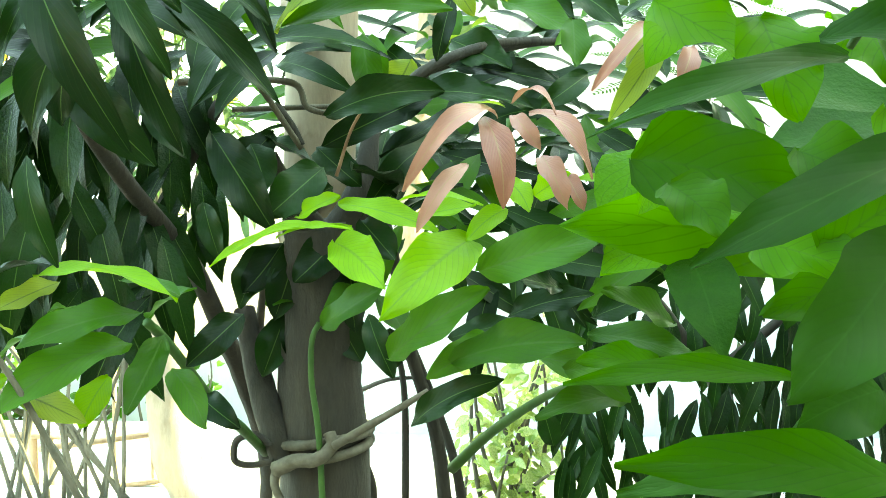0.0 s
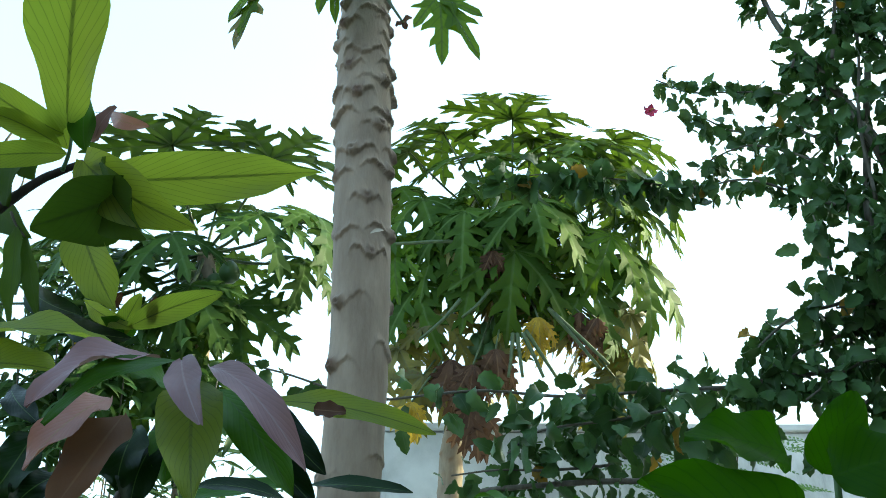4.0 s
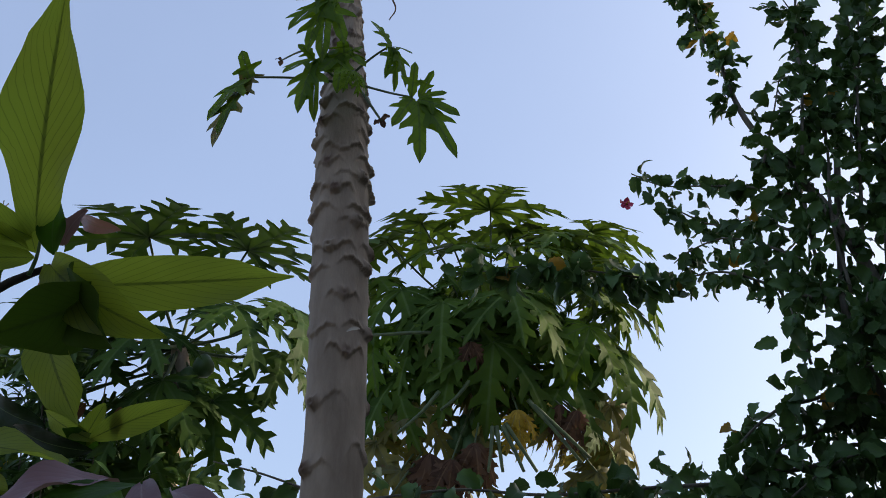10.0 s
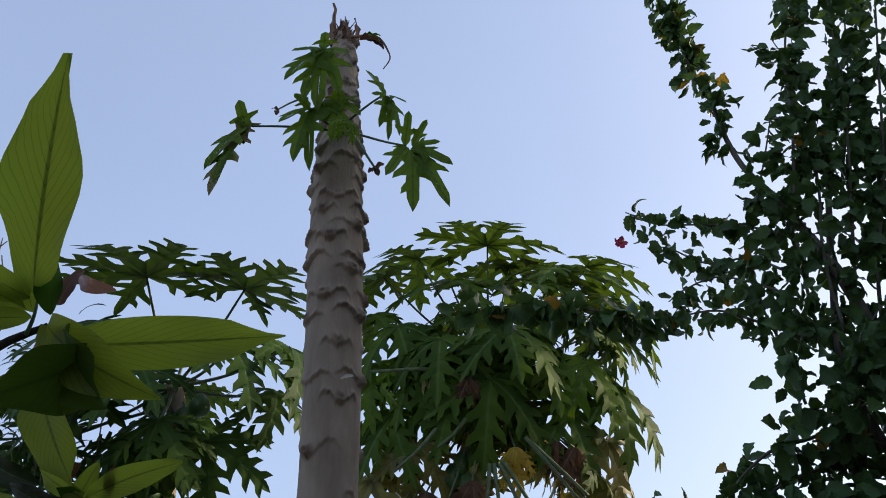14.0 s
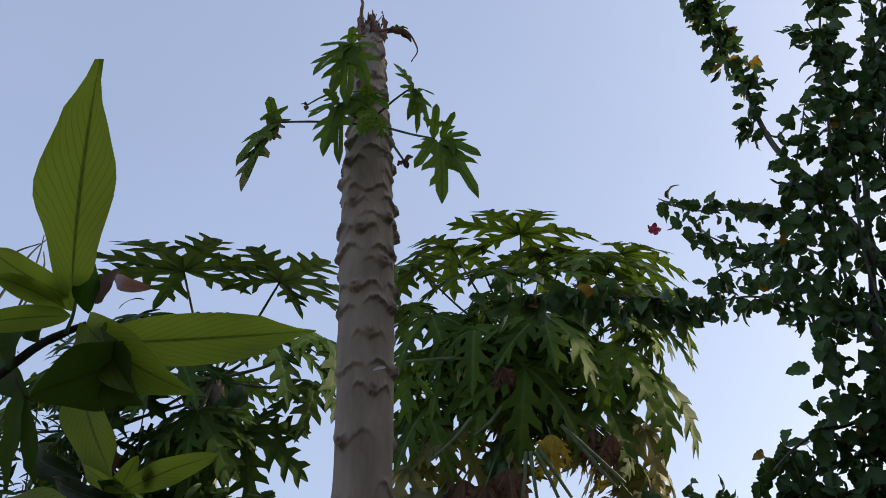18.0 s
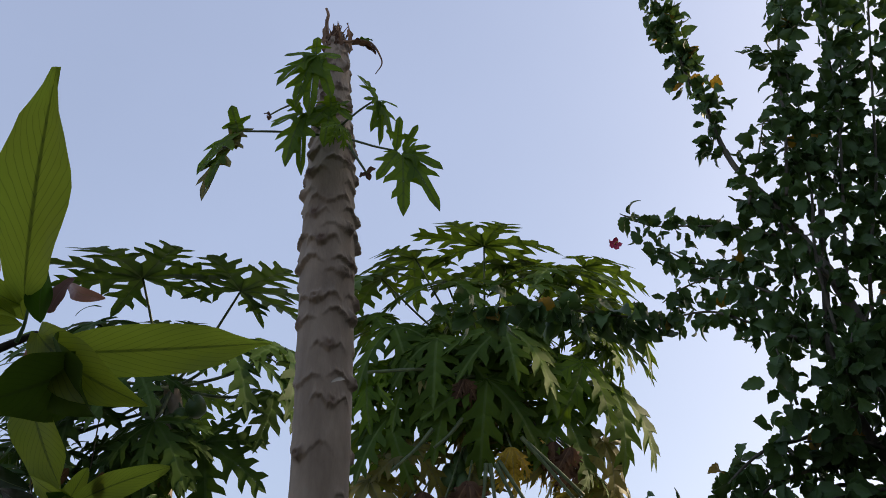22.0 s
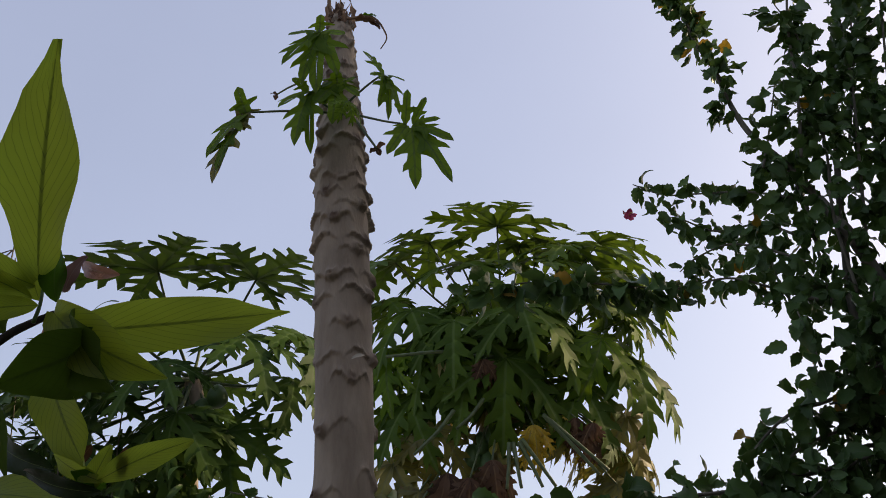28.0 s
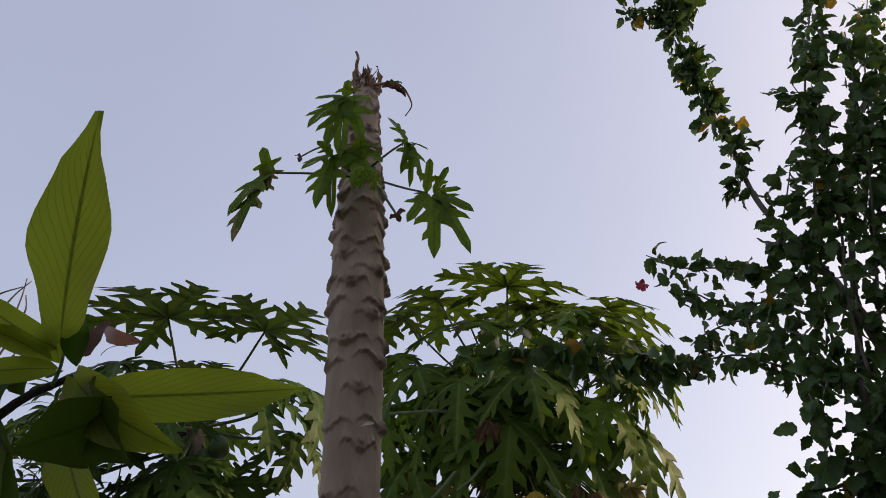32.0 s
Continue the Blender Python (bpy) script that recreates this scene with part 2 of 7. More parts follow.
DRY = plain_material("dry_fibre", (0.13, 0.07, 0.04), (0.28, 0.17, 0.1), 40.0, 0.9)
ROPE = plain_material("rope_fibre", (0.08, 0.07, 0.055), (0.14, 0.125, 0.1), 60.0, 0.95)
FRUIT = plain_material("papaya_fruit_skin", (0.04, 0.09, 0.025), (0.08, 0.15, 0.04), 10.0, 0.45)
FRUIT_RIPE = plain_material("papaya_fruit_ripe", (0.3, 0.26, 0.03), (0.42, 0.36, 0.06), 10.0, 0.45)
PETAL = plain_material("hibiscus_petal", (0.36, 0.012, 0.05), (0.52, 0.03, 0.1), 20.0, 0.55)
WHITEWASH = wall_material("whitewash", (0.48, 0.52, 0.54), (0.6, 0.63, 0.64), (0.38, 0.42, 0.43))
CREAM_PAINT = wall_material("cream_paint", (0.34, 0.3, 0.24), (0.44, 0.4, 0.32), (0.26, 0.23, 0.18))
CEMENT = wall_material("cement_render", (0.4, 0.42, 0.42), (0.55, 0.57, 0.57), (0.2, 0.21, 0.21))
SOIL = plain_material("soil", (0.09, 0.07, 0.05), (0.2, 0.165, 0.12), 3.0, 0.95, relief=0.02)
YARD = wall_material("pale_cement", (0.4, 0.43, 0.45), (0.52, 0.55, 0.56), (0.32, 0.35, 0.36))
BAMBOO = bark_material("bamboo_pole", (0.3, 0.2, 0.13), (0.5, 0.37, 0.26), 20.0)


# ---- mesh helpers ----
def mesh_of(name, verts, faces, uvs=None, smooth=True):
    me = bpy.data.meshes.new(name)
    me.from_pydata([tuple(v) for v in verts], [], [tuple(f) for f in faces])
    if uvs is not None:
        layer = me.uv_layers.new(name="UVMap")
        index = np.empty(len(me.loops), dtype=np.int32)
        me.loops.foreach_get("vertex_index", index)
        layer.data.foreach_set("uv", np.asarray(uvs, dtype=np.float32)[index].ravel())
    if smooth:
        me.polygons.foreach_set("use_smooth", np.ones(len(me.polygons), dtype=bool))
    me.update()
    return me


def part(name, me, material, parent=None, label="", pose_m=None):
    if not me.materials:
        me.materials.append(material)
    ob = new(name, me)
    if parent is not None:
        ob.parent = parent
    if pose_m is not None:
        ob.matrix_basis = pose_m
    if label:
        tagged(ob, label)
    return ob


def thing(name, place, label, category, group="", kind=""):
    ob = new(name)
    ob.empty_display_size = 0.1
    ob.location = place
    return tagged(ob, label, category, group, kind)


def curve_points(points, steps=6):
    """A smooth line through the points (Catmull-Rom)."""
    P = [np.array(p, float) for p in points]
    P = [2 * P[0] - P[1]] + P + [2 * P[-1] - P[-2]]
    out = []
    for i in range(1, len(P) - 2):
        for k in range(steps):
            t = k / steps
            a, b, c, d = P[i - 1 : i + 3]
            out.append(0.5 * (2 * b + (c - a) * t + (2 * a - 5 * b + 4 * c - d) * t * t + (3 * b - a - 3 * c + d) * t**3))
    out.append(P[-2])
    return np.array(out)


def tube_mesh(name, points, r0, r1, sides=7, steps=5, wobble=0.0, seed=0):
    line = curve_points(points, steps)
    rng = np.random.default_rng(seed)
    n = len(line)
    verts, faces, uvs = [], [], []
    side = None
    for i, p in enumerate(line):
        tan = line[min(i + 1, n - 1)] - line[max(i - 1, 0)]
        tan = tan / (np.linalg.norm(tan) + 1e-9)
        if side is None:
            side = np.cross(tan, (0.3, 1, 0.2) if abs(tan[1]) < 0.9 else (1, 0, 0))
        side = side - tan * (side @ tan)
        side /= np.linalg.norm(side) + 1e-9
        other = np.cross(tan, side)
        r = r0 + (r1 - r0) * i / (n - 1)
        for k in range(sides):
            a = 2 * math.pi * k / sides
            rr = r * (1 + wobble * rng.uniform(-1, 1))
            verts.append(p + rr * (math.cos(a) * side + math.sin(a) * other))
            uvs.append((k / sides, i / n))
    for i in range(n - 1):
        for k in range(sides):
            j = (k + 1) % sides
            faces.append((i * sides + k, i * sides + j, (i + 1) * sides + j, (i + 1) * sides + k))
    faces.append(tuple(range(sides - 1, -1, -1)))
    faces.append(tuple((n - 1) * sides + k for k in range(sides)))
    return mesh_of(name, verts, faces, uvs)


PROFILES = {
    "mango": lambda s: 2.95 * s**0.75 * (1 - s) ** 0.85,
    "ovate": lambda s: 2.45 * s**0.48 * (1 - s) ** 0.85,
    "oblong": lambda s: 3.05 * s**0.72 * (1 - s) ** 0.95,
    "drip": lambda s: 2.75 * s**0.7 * (1 - s) ** 0.8 if s < 0.8 else 0.649 * ((1 - s) / 0.2) ** 1.5,
    "lobe": lambda s: 1.0 - 0.35 * s if s < 0.45 else 1.52 * (1 - s) ** 1.0,
    "round": lambda s: math.sin(math.pi * s**0.7) ** 0.6,
}


def blade_data(base, tip, width, face, arch, shape="mango", fold=0.22, wave=0.05, nv=12, seed=0, teeth=0.0, calm=1.0):
    """Vertices, faces and UVs of one leaf blade from base to tip; face: the way that its upper side looks."""
    rng = random.Random(seed)
    base, tip, face = Vector(base), Vector(tip), Vector(face)
    along = tip - base
    size = along.length
    d = along / size
    up = face - d * face.dot(d)
    up = up.normalized() if up.length > 1e-3 else d.orthogonal().normalized()
    prof, ph, fr = PROFILES[shape], rng.uniform(0, 6.28), rng.uniform(9, 15)
    sway = rng.uniform(-0.05, 0.05) * calm
    twist = rng.uniform(-0.55, 0.55) * calm
    verts, faces, uvs = [], [], []
    cols = (-1.0, -0.55, 0.0, 0.55, 1.0)
    lat = d.cross(up)
    for i in range(nv + 1):
        s = i / nv
        c = base + along * s + up * (arch * size * 4 * s * (1 - s)) + lat * (sway * size * math.sin(math.pi * s))
        slope = arch * 4 * (1 - 2 * s)
        n = (up - d * slope).normalized()
        w = 0.5 * width * prof(s) + 0.0012
        turn = twist * (s - 0.3)
        side, n = lat * math.cos(turn) + n * math.sin(turn), n * math.cos(turn) - lat * math.sin(turn)
        jag = 1 + teeth * (1 if i % 2 else -1)
        for u in cols:
            ww = w * (jag if abs(u) == 1 else 1)
            rise = fold * abs(u) * w + (wave * width * math.sin(fr * s + ph + (2.0 if u > 0 else 0)) if abs(u) == 1 else 0)
            verts.append(c + side * (u * ww) + n * rise)
            uvs.append((0.5 + u / 2, s))
    k = len(cols)
    for i in range(nv):
        for j in range(k - 1):
            a = i * k + j
            faces.append((a, a + 1, a + k + 1, a + k))
    return verts, faces, uvs


leaf_count = [0]


def leaf(plant, base, tip, width, face=(0, -0.5, 1), arch=0.06, material=None, shape="mango", fold=0.34, wave=0.12, label="", name="leaf", calm=1.0):
    """One leaf as a part of its plant."""
    leaf_count[0] += 1
    o = plant.location
    v, f, u = blade_data(Vector(base) - o, Vector(tip) - o, width, face, arch, shape, fold, wave, 14, leaf_count[0], 0.0, calm)
    return part(name, mesh_of(name, v, f, u), material, plant, label)


def joined(name, blades, material, parent, label="", kind="stuff"):
    """Many blades as one mesh."""
    verts, faces, uvs, at = [], [], [], 0
    for v, f, u in blades:
        verts += v
        uvs += u
        faces += [tuple(i + at for i in q) for q in f]
        at += len(v)
    ob = part(name, mesh_of(name, verts, faces, uvs), material, parent, label)
    return tagged(ob, kind=kind)


def stem(plant, points, r0, r1, material, name="branch", sides=8, label="", wobble=0.04):
    o = plant.location
    return part(name, tube_mesh(name, [Vector(p) - o for p in points], r0, r1, sides, 6, wobble, len(points) + leaf_count[0]), material, plant, label)


def box_mesh(name, x0, x1, y0, y1, z0, z1, bevel=0.01):
    bm = bmesh.new()
    bmesh.ops.create_cube(bm, size=1)
    for v in bm.verts:
        v.co = Vector(((x0 + x1) / 2 + v.co.x * (x1 - x0), (y0 + y1) / 2 + v.co.y * (y1 - y0), (z0 + z1) / 2 + v.co.z * (z1 - z0)))
    if bevel:
        bmesh.ops.bevel(bm, geom=bm.edges, offset=bevel, segments=1, affect="EDGES")
    me = bpy.data.meshes.new(name)
    bm.to_mesh(me)
    bm.free()
    return me


def papaya_trunk_mesh(name, line, radii, spacing, rings, sides, depth=0.004, seed=0, wide=1.0, clear=0.0):
    """A papaya trunk: scalloped leaf scars wind round it, each a shallow V under a nub, with arching ridges to both sides."""
    rng = np.random.default_rng(seed)
    pts = curve_points(line, 12)
    z = np.linspace(pts[0, 2], pts[-1, 2], rings)
    cx, cy = np.interp(z, pts[:, 2], pts[:, 0]), np.interp(z, pts[:, 2], pts[:, 1])
    rad = np.interp(z, [r[0] for r in radii], [r[1] for r in radii])
    th = np.linspace(0, 2 * np.pi, sides, endpoint=False)
    Z, T = np.meshgrid(z, th, indexing="ij")
    bulge, scar = np.zeros_like(Z), np.zeros_like(Z)
    at, turn = z[0] + clear, rng.uniform(0, 6.28)
    while at < z[-1]:
        gap = float(np.interp(at, [s[0] for s in spacing], [s[1] for s in spacing]))
        zi, ti, w = at + rng.uniform(-0.8, 0.8) * gap, turn + rng.uniform(-0.4, 0.4), wide * rng.uniform(0.65, 1.3)
        dt = (T - ti + np.pi) % (2 * np.pi) - np.pi
        amp = rng.uniform(0.008, 0.022)
        rag = 0.0022 * np.sin(23 * T + 40 * zi) + 0.002 * np.sin(41 * T - 90 * zi)
        edge = zi - amp * np.cos(2 * np.pi * dt / w) + rag - 0.02 * np.abs(dt / w) ** 2
        over = Z - edge
        keep = np.clip(0.82 - np.abs(dt) / w, 0, 0.35) / 0.35
        step = np.clip(over / 0.008 + 0.5, 0, 1) * np.exp(-np.clip(over, 0, None) / rng.uniform(0.008, 0.022))
        bulge = np.maximum(bulge, depth * keep * step * rng.uniform(0.35, 1.0) * float(np.interp(at, [1.9, 2.8], [0.3, 1.0])))
        r_nub = np.hypot(dt * 0.06, (over - 0.016) * 0.8)
        bulge += rng.choice((0.1, 0.6, 1.4), p=(0.2, 0.3, 0.5)) * depth * (np.exp(-((r_nub / 0.010) ** 2)) - 0.85 * np.exp(-((r_nub / 0.0045) ** 2)))
        # Brown scar edge, which also puts the shade under each ledge into colour.
        rim_shade = np.exp(-((over / 0.004) ** 2)) * keep
        scar = np.maximum(scar, np.maximum(0.18 * rim_shade, rng.choice((0.3, 0.8, 1.3)) * np.exp(-((r_nub / 0.012) ** 2))))
        at += gap
        turn += math.radians(137.5)
    wob = 0.02 * np.sin(T * 2 + 3 * Z) + 0.015 * np.sin(T * 3 - 5 * Z + 1)
    R = rad[:, None] * (1 + wob) + bulge - depth * 0.5
    verts = np.stack([cx[:, None] + R * np.cos(T), cy[:, None] + R * np.sin(T), Z], -1).reshape(-1, 3)
    i, k = np.meshgrid(np.arange(rings - 1), np.arange(sides), indexing="ij")
    j = (k + 1) % sides
    faces = np.stack([i * sides + k, i * sides + j, (i + 1) * sides + j, (i + 1) * sides + k], -1).reshape(-1, 4)
    faces = faces.tolist() + [list(range((rings - 1) * sides, rings * sides)), list(range(sides - 1, -1, -1))]
    me = mesh_of(name, verts.tolist(), faces)
    me.attributes.new("scar", "FLOAT", "POINT").data.foreach_set("value", scar.ravel().astype(np.float32))
    return me


def palm_data(size, lobes=7, seed=0, droop=0.35, cup=0.1, spread=2.35, ragged=1.0):
    """A papaya leaf, size across: lobes round one point, each cut into pointed side lobes with narrow bays between them.
    It lies in the xy plane, its middle lobe along +y."""
    rng = random.Random(seed)
    verts, faces, uvs = [], [], []
    for n in range(lobes):
        q = 2 * n / (lobes - 1) - 1
        a = q * spread + rng.uniform(-0.1, 0.1)
        L = size * (0.56 - 0.2 * abs(q) ** 2) * rng.uniform(0.88, 1.08)
        d, e = Vector((math.sin(a), math.cos(a), 0)), Vector((math.cos(a), -math.sin(a), 0))
        sag, lean, twist = droop * rng.uniform(0.5, 1.5), rng.uniform(-0.1, 0.1), rng.uniform(-0.5, 0.5)
        for g in (-1, 1):
            edge = [(0.0, 0.0, 0.015), (0.1, 0.1, 0.06), (0.22, 0.22, 0.1), (0.31, 0.31, 0.085)]   # foot on the rib, place along it, width
            for k in range(3 if abs(q) < 0.7 else 2):
                r = 0.34 + 0.19 * k + rng.uniform(-0.02, 0.02) + (0.04 if g > 0 else 0)
                w = (0.27, 0.225, 0.15)[k] * ragged * rng.uniform(0.8, 1.12)
                edge += [(r, r + 0.035, w * 0.55), (r + 0.03, r + 0.09, w * 0.88), (r + 0.06, r + 0.185, w), (r + 0.085, r + 0.15, w * 0.62), (r + 0.115, r + 0.12, 0.085 - 0.018 * k)]
            edge += [(0.88, 0.88, 0.055), (0.95, 0.95, 0.03), (1.0, 1.0, 0.002)]
            edge.sort(key=lambda v: v[0])
            at = len(verts)
            for foot, s, w in edge:
                for s_, w_ in ((foot, 0.0), (s, w)):
                    z = L * (0.07 * cup * s_ * 6 - sag * s_ ** 2.0 + 0.3 * w_ - 0.9 * w_ * w_ * (1 + sag) + twist * g * w_ * s_ * 0.6)
                    verts.append(d * (L * s_ * (1 - 0.2 * sag * s_)) + e * (L * (g * w_ + lean * s_ * s_)) + Vector((0, 0, z)))
                    uvs.append((0.5 + g * w_ * 1.8, s_))
            for i in range(len(edge) - 1):
                v = at + 2 * i
                faces.append((v, v + 1, v + 3, v + 2) if g > 0 else (v, v + 2, v + 3, v + 1))
    return verts, faces, uvs


def palm_mesh(name, *args, **kw):
    v, f, u = palm_data(*args, **kw)
    return mesh_of(name, v, f, u)


def aim(center, normal, forward):
    """A pose at center whose z looks along normal and whose y goes as near to forward as it can."""
    z = Vector(normal).normalized()
    y = Vector(forward) - z * Vector(forward).dot(z)
    y = y.normalized() if y.length > 1e-4 else z.orthogonal().normalized()
    x = y.cross(z)
    m = Matrix((x, y, z)).transposed().to_4x4()
    return Matrix.Translation(center) @ m


# ---- shared builders for the plants ----
def leaf_cloud(plant, name, poses, data, materials, limit=300, label=""):
    """Small leaves on a plant: up to limit of them as parts on shared meshes, the rest joined by material."""
    meshes = {}
    rest = {}
    for n, (m, v, k) in enumerate(poses):
        if n < limit:
            if (v, k) not in meshes:
                me = mesh_of(name, *data[v])
                me.materials.append(materials[k])
                meshes[v, k] = me
            part(name, meshes[v, k], materials[k], plant, label, m)
        else:
            vs, fs, us = data[v]
            rest.setdefault(k, []).append(([m @ p for p in vs], fs, us))
    for k, blades in rest.items():
        joined("foliage", blades, materials[k], plant)


def leaf_pose(plant, place, way, face, size):
    return aim(Vector(place) - plant.location, face, way) @ Matrix.Scale(size, 4)


SERRATE = [blade_data((0, 0, 0), (0, 1, 0), 0.62, (0, 0, 1), a, "ovate", 0.36, 0.06, 9, 40 + i, 0.1) for i, a in enumerate((0.12, -0.1, 0.26, 0.05, -0.18))]
NARROW = [blade_data((0, 0, 0), (0, 1, 0), 0.23, (0, 0, 1), a, "mango", 0.25, 0.05, 8, 60 + i) for i, a in enumerate((0.1, 0.05, 0.16))]
SMALL = [blade_data((0, 0, 0), (0, 1, 0), 0.5, (0, 0, 1), a, "oblong", 0.2, 0.05, 6, 80 + i) for i, a in enumerate((0.1, 0.0, 0.16))]


def along_branch(rng, points, step, reach, size, face_z=(0.2, 1.0), yellow=0.05, bare=0.0, hang=0.5, clump=0.0):
    """Leaves set alternately along a branch: place, way, face, size, material key."""
    line = curve_points(points, 10)
    seg = np.linalg.norm(np.diff(line, axis=0), axis=1)
    run = np.concatenate([[0], np.cumsum(seg)])
    out = []
    s = bare * run[-1]
    shift = Vector((rng.uniform(0, 40), rng.uniform(0, 40), 0))
    while s < run[-1]:
        p = np.array([np.interp(s, run, line[:, k]) for k in range(3)])
        d = Vector((rng.uniform(-1, 1), rng.uniform(-1, 1), rng.uniform(-0.9, 0.9) - hang * 0.3)).normalized()
        q = Vector(p) + d * rng.uniform(0.2, 1.0) * reach
        if clump and noise.noise(q * 7 + shift) < clump * rng.uniform(-1.5, 1.5):
            s += step * 0.55
            continue
        way = (d + Vector((0, 0, -hang * rng.uniform(0.2, 1.4)))).normalized()
        face = Vector((rng.uniform(-0.8, 0.8), rng.uniform(-0.9, 0.4), rng.uniform(*face_z)))
        out.append((q, way, face, size * rng.uniform(0.65, 1.15), "y" if rng.random() < yellow else "g"))
        s += step * rng.uniform(0.5, 1.5)
    return out


PALMS = {}


def papaya_leaf(tree, foot, center, normal, forward, size, material, variant=0, droop=0.35, thick=0.008, label="", lobes=7, ragged=1.0, spread=2.35):
    """A petiole from foot to the blade's centre, with the blade on it as its part."""
    key = (variant, droop, lobes, ragged, spread, material.name)
    if key not in PALMS:
        PALMS[key] = palm_mesh("blade", 1.0, lobes, 100 + variant, droop, 0.12, spread, ragged)
        PALMS[key].materials.append(material)
    o = tree.location
    a, b = Vector(foot), Vector(center)
    mid = (a + b) / 2 + Vector((0, 0, -0.06 * (b - a).length))
    stalk = part("leaf_stalk", tube_mesh("leaf_stalk", [a - o, mid - o, b - o], thick, thick * 0.6, 6, 5), PETIOLE, tree, label)
    part("blade", PALMS[key], material, stalk, "", aim(b - o, normal, forward) @ Matrix.Scale(size, 4))
    return stalk


def lobe_data(base, tip, width, face, teeth, seed):
    """One broad leaf lobe from base to tip, with pointed side lobes ahead of narrow bays."""
    rng = random.Random(seed * 7 + 1)
    along = tip - base
    L = along.length
    d = along / L
    up = (Vector(face) - d * Vector(face).dot(d)).normalized()
    e = d.cross(up)
    wide, curl = 0.85 * width / L, rng.uniform(0.02, 0.12)
    verts, faces, uvs = [], [], []
    for g in (-1, 1):
        edge = [(0.0, 0.0, 0.12), (0.15, 0.15, 0.42), (0.28, 0.28, 0.4)]
        for k in range(max(1, (teeth + (g > 0)) // 2)):
            r = 0.31 + 0.24 * k + rng.uniform(-0.03, 0.03)
            w = (1.0, 0.85)[min(k, 1)] * rng.uniform(0.8, 1.2)
            edge += [(r, r + 0.04, w * 0.6), (r + 0.04, r + 0.12, w * 0.92), (r + 0.08, r + 0.22, w), (r + 0.12, r + 0.18, w * 0.6), (r + 0.16, r + 0.17, 0.36)]
        edge += [(0.84, 0.84, 0.34), (0.93, 0.93, 0.18), (1.0, 1.0, 0.01)]
        edge.sort(key=lambda v: v[0])
        at = len(verts)
        for foot, s, w in edge:
            for s_, w_ in ((foot, 0.0), (s, w * wide)):
                verts.append(base + d * (L * s_) + e * (g * L * w_) + up * (L * (0.16 * s_ * (1 - s_) - curl * s_ * s_ + 0.25 * w_ - 1.2 * w_ * w_)))
                uvs.append((0.5 + g * w_ / wide * 0.45, s_))
        for i in range(len(edge) - 1):
            v = at + 2 * i
            faces.append((v, v + 1, v + 3, v + 2) if g > 0 else (v, v + 2, v + 3, v + 1))
    return verts, faces, uvs


def cut_leaf(tree, stalk_line, lobes, face, material, withered=None, thick=0.004):
    """A leaf of few deep narrow lobes: each (base, tip, width, teeth) is a blade with pointed side lobes; the stalk carries them."""
    o = tree.location
    stalk = part("leaf_stalk", tube_mesh("leaf_stalk", [Vector(p) - o for p in stalk_line], thick, thick * 0.7, 6, 5), PETIOLE, tree)
    sets = {False: [], True: []}
    for n, (base, tip, width, teeth, dry) in enumerate(lobes):
        b, e = Vector(base) - o, Vector(tip) - o
        bit = [lobe_data(b, e, width, face, teeth, n)]
        sets[bool(dry)] += bit
    for dry, blades in sets.items():
        if blades:
            v, f, u, at = [], [], [], 0
            for a, q, c in blades:
                v += a
                u += c
                f += [tuple(i + at for i in g) for g in q]
                at += len(a)
            part("blade", mesh_of("blade", v, f, u), withered if dry else material, stalk, "browned withering blade" if dry else "")
    return stalk


def fruit_mesh(name, length, radius):
    bm = bmesh.new()
    bmesh.ops.create_uvsphere(bm, u_segments=14, v_segments=10, radius=1)
    for v in bm.verts:
        z = v.co.z
        k = 1 + 0.05 * math.cos(5 * math.atan2(v.co.y, v.co.x))
        v.co = Vector((v.co.x * radius * (1 - 0.25 * z) * k, v.co.y * radius * (1 - 0.25 * z) * k, z * length / 2))
    for f in bm.faces:
        f.smooth = True
    me = bpy.data.meshes.new(name)
    bm.to_mesh(me)
    bm.free()
    return me


def pinnate(length, pairs, seed):
    """A feathery leaf of paired leaflets along a stalk, as one mesh."""
    r = random.Random(seed)
    out = []
    for k in range(pairs):
        s = (k + 1) / pairs
        for side in (-1, 1):
            base = Vector((0, length * s, -0.15 * length * s * s))
            tip = base + Vector((side * length * 0.22 * math.sin(math.pi * (0.15 + 0.8 * s)), length * 0.07, -0.02 * length * r.random()))
            out.append(blade_data(base, tip, length * 0.05, (0, 0, 1), 0.05, "mango", 0.1, 0, 4, k))
    v, f, u, at = [], [], [], 0
    for a, q, c in out:
        v += a
        u += c
        f += [tuple(i + at for i in g) for g in q]
        at += len(a)
    return v, f, u


# ---- ground and walls ----
def ground_mesh():
    xs = [-60, -20, -8, *np.linspace(-5, 5, 41), 8, 20, 60]
    ys = [-60, -20, -6, *np.linspace(-3, 10, 53), 14, 30, 80]
    verts = [(x, y, 0.035 * noise.noise((x * 0.9, y * 0.9, 0)) + 0.012 * noise.noise((x * 4, y * 4, 3)) - 0.02) for y in ys for x in xs]
    n = len(xs)
    faces = [(j * n + i, j * n + i + 1, (j + 1) * n + i + 1, (j + 1) * n + i) for j in range(len(ys) - 1) for i in range(n - 1)]
    return mesh_of("ground", verts, faces)


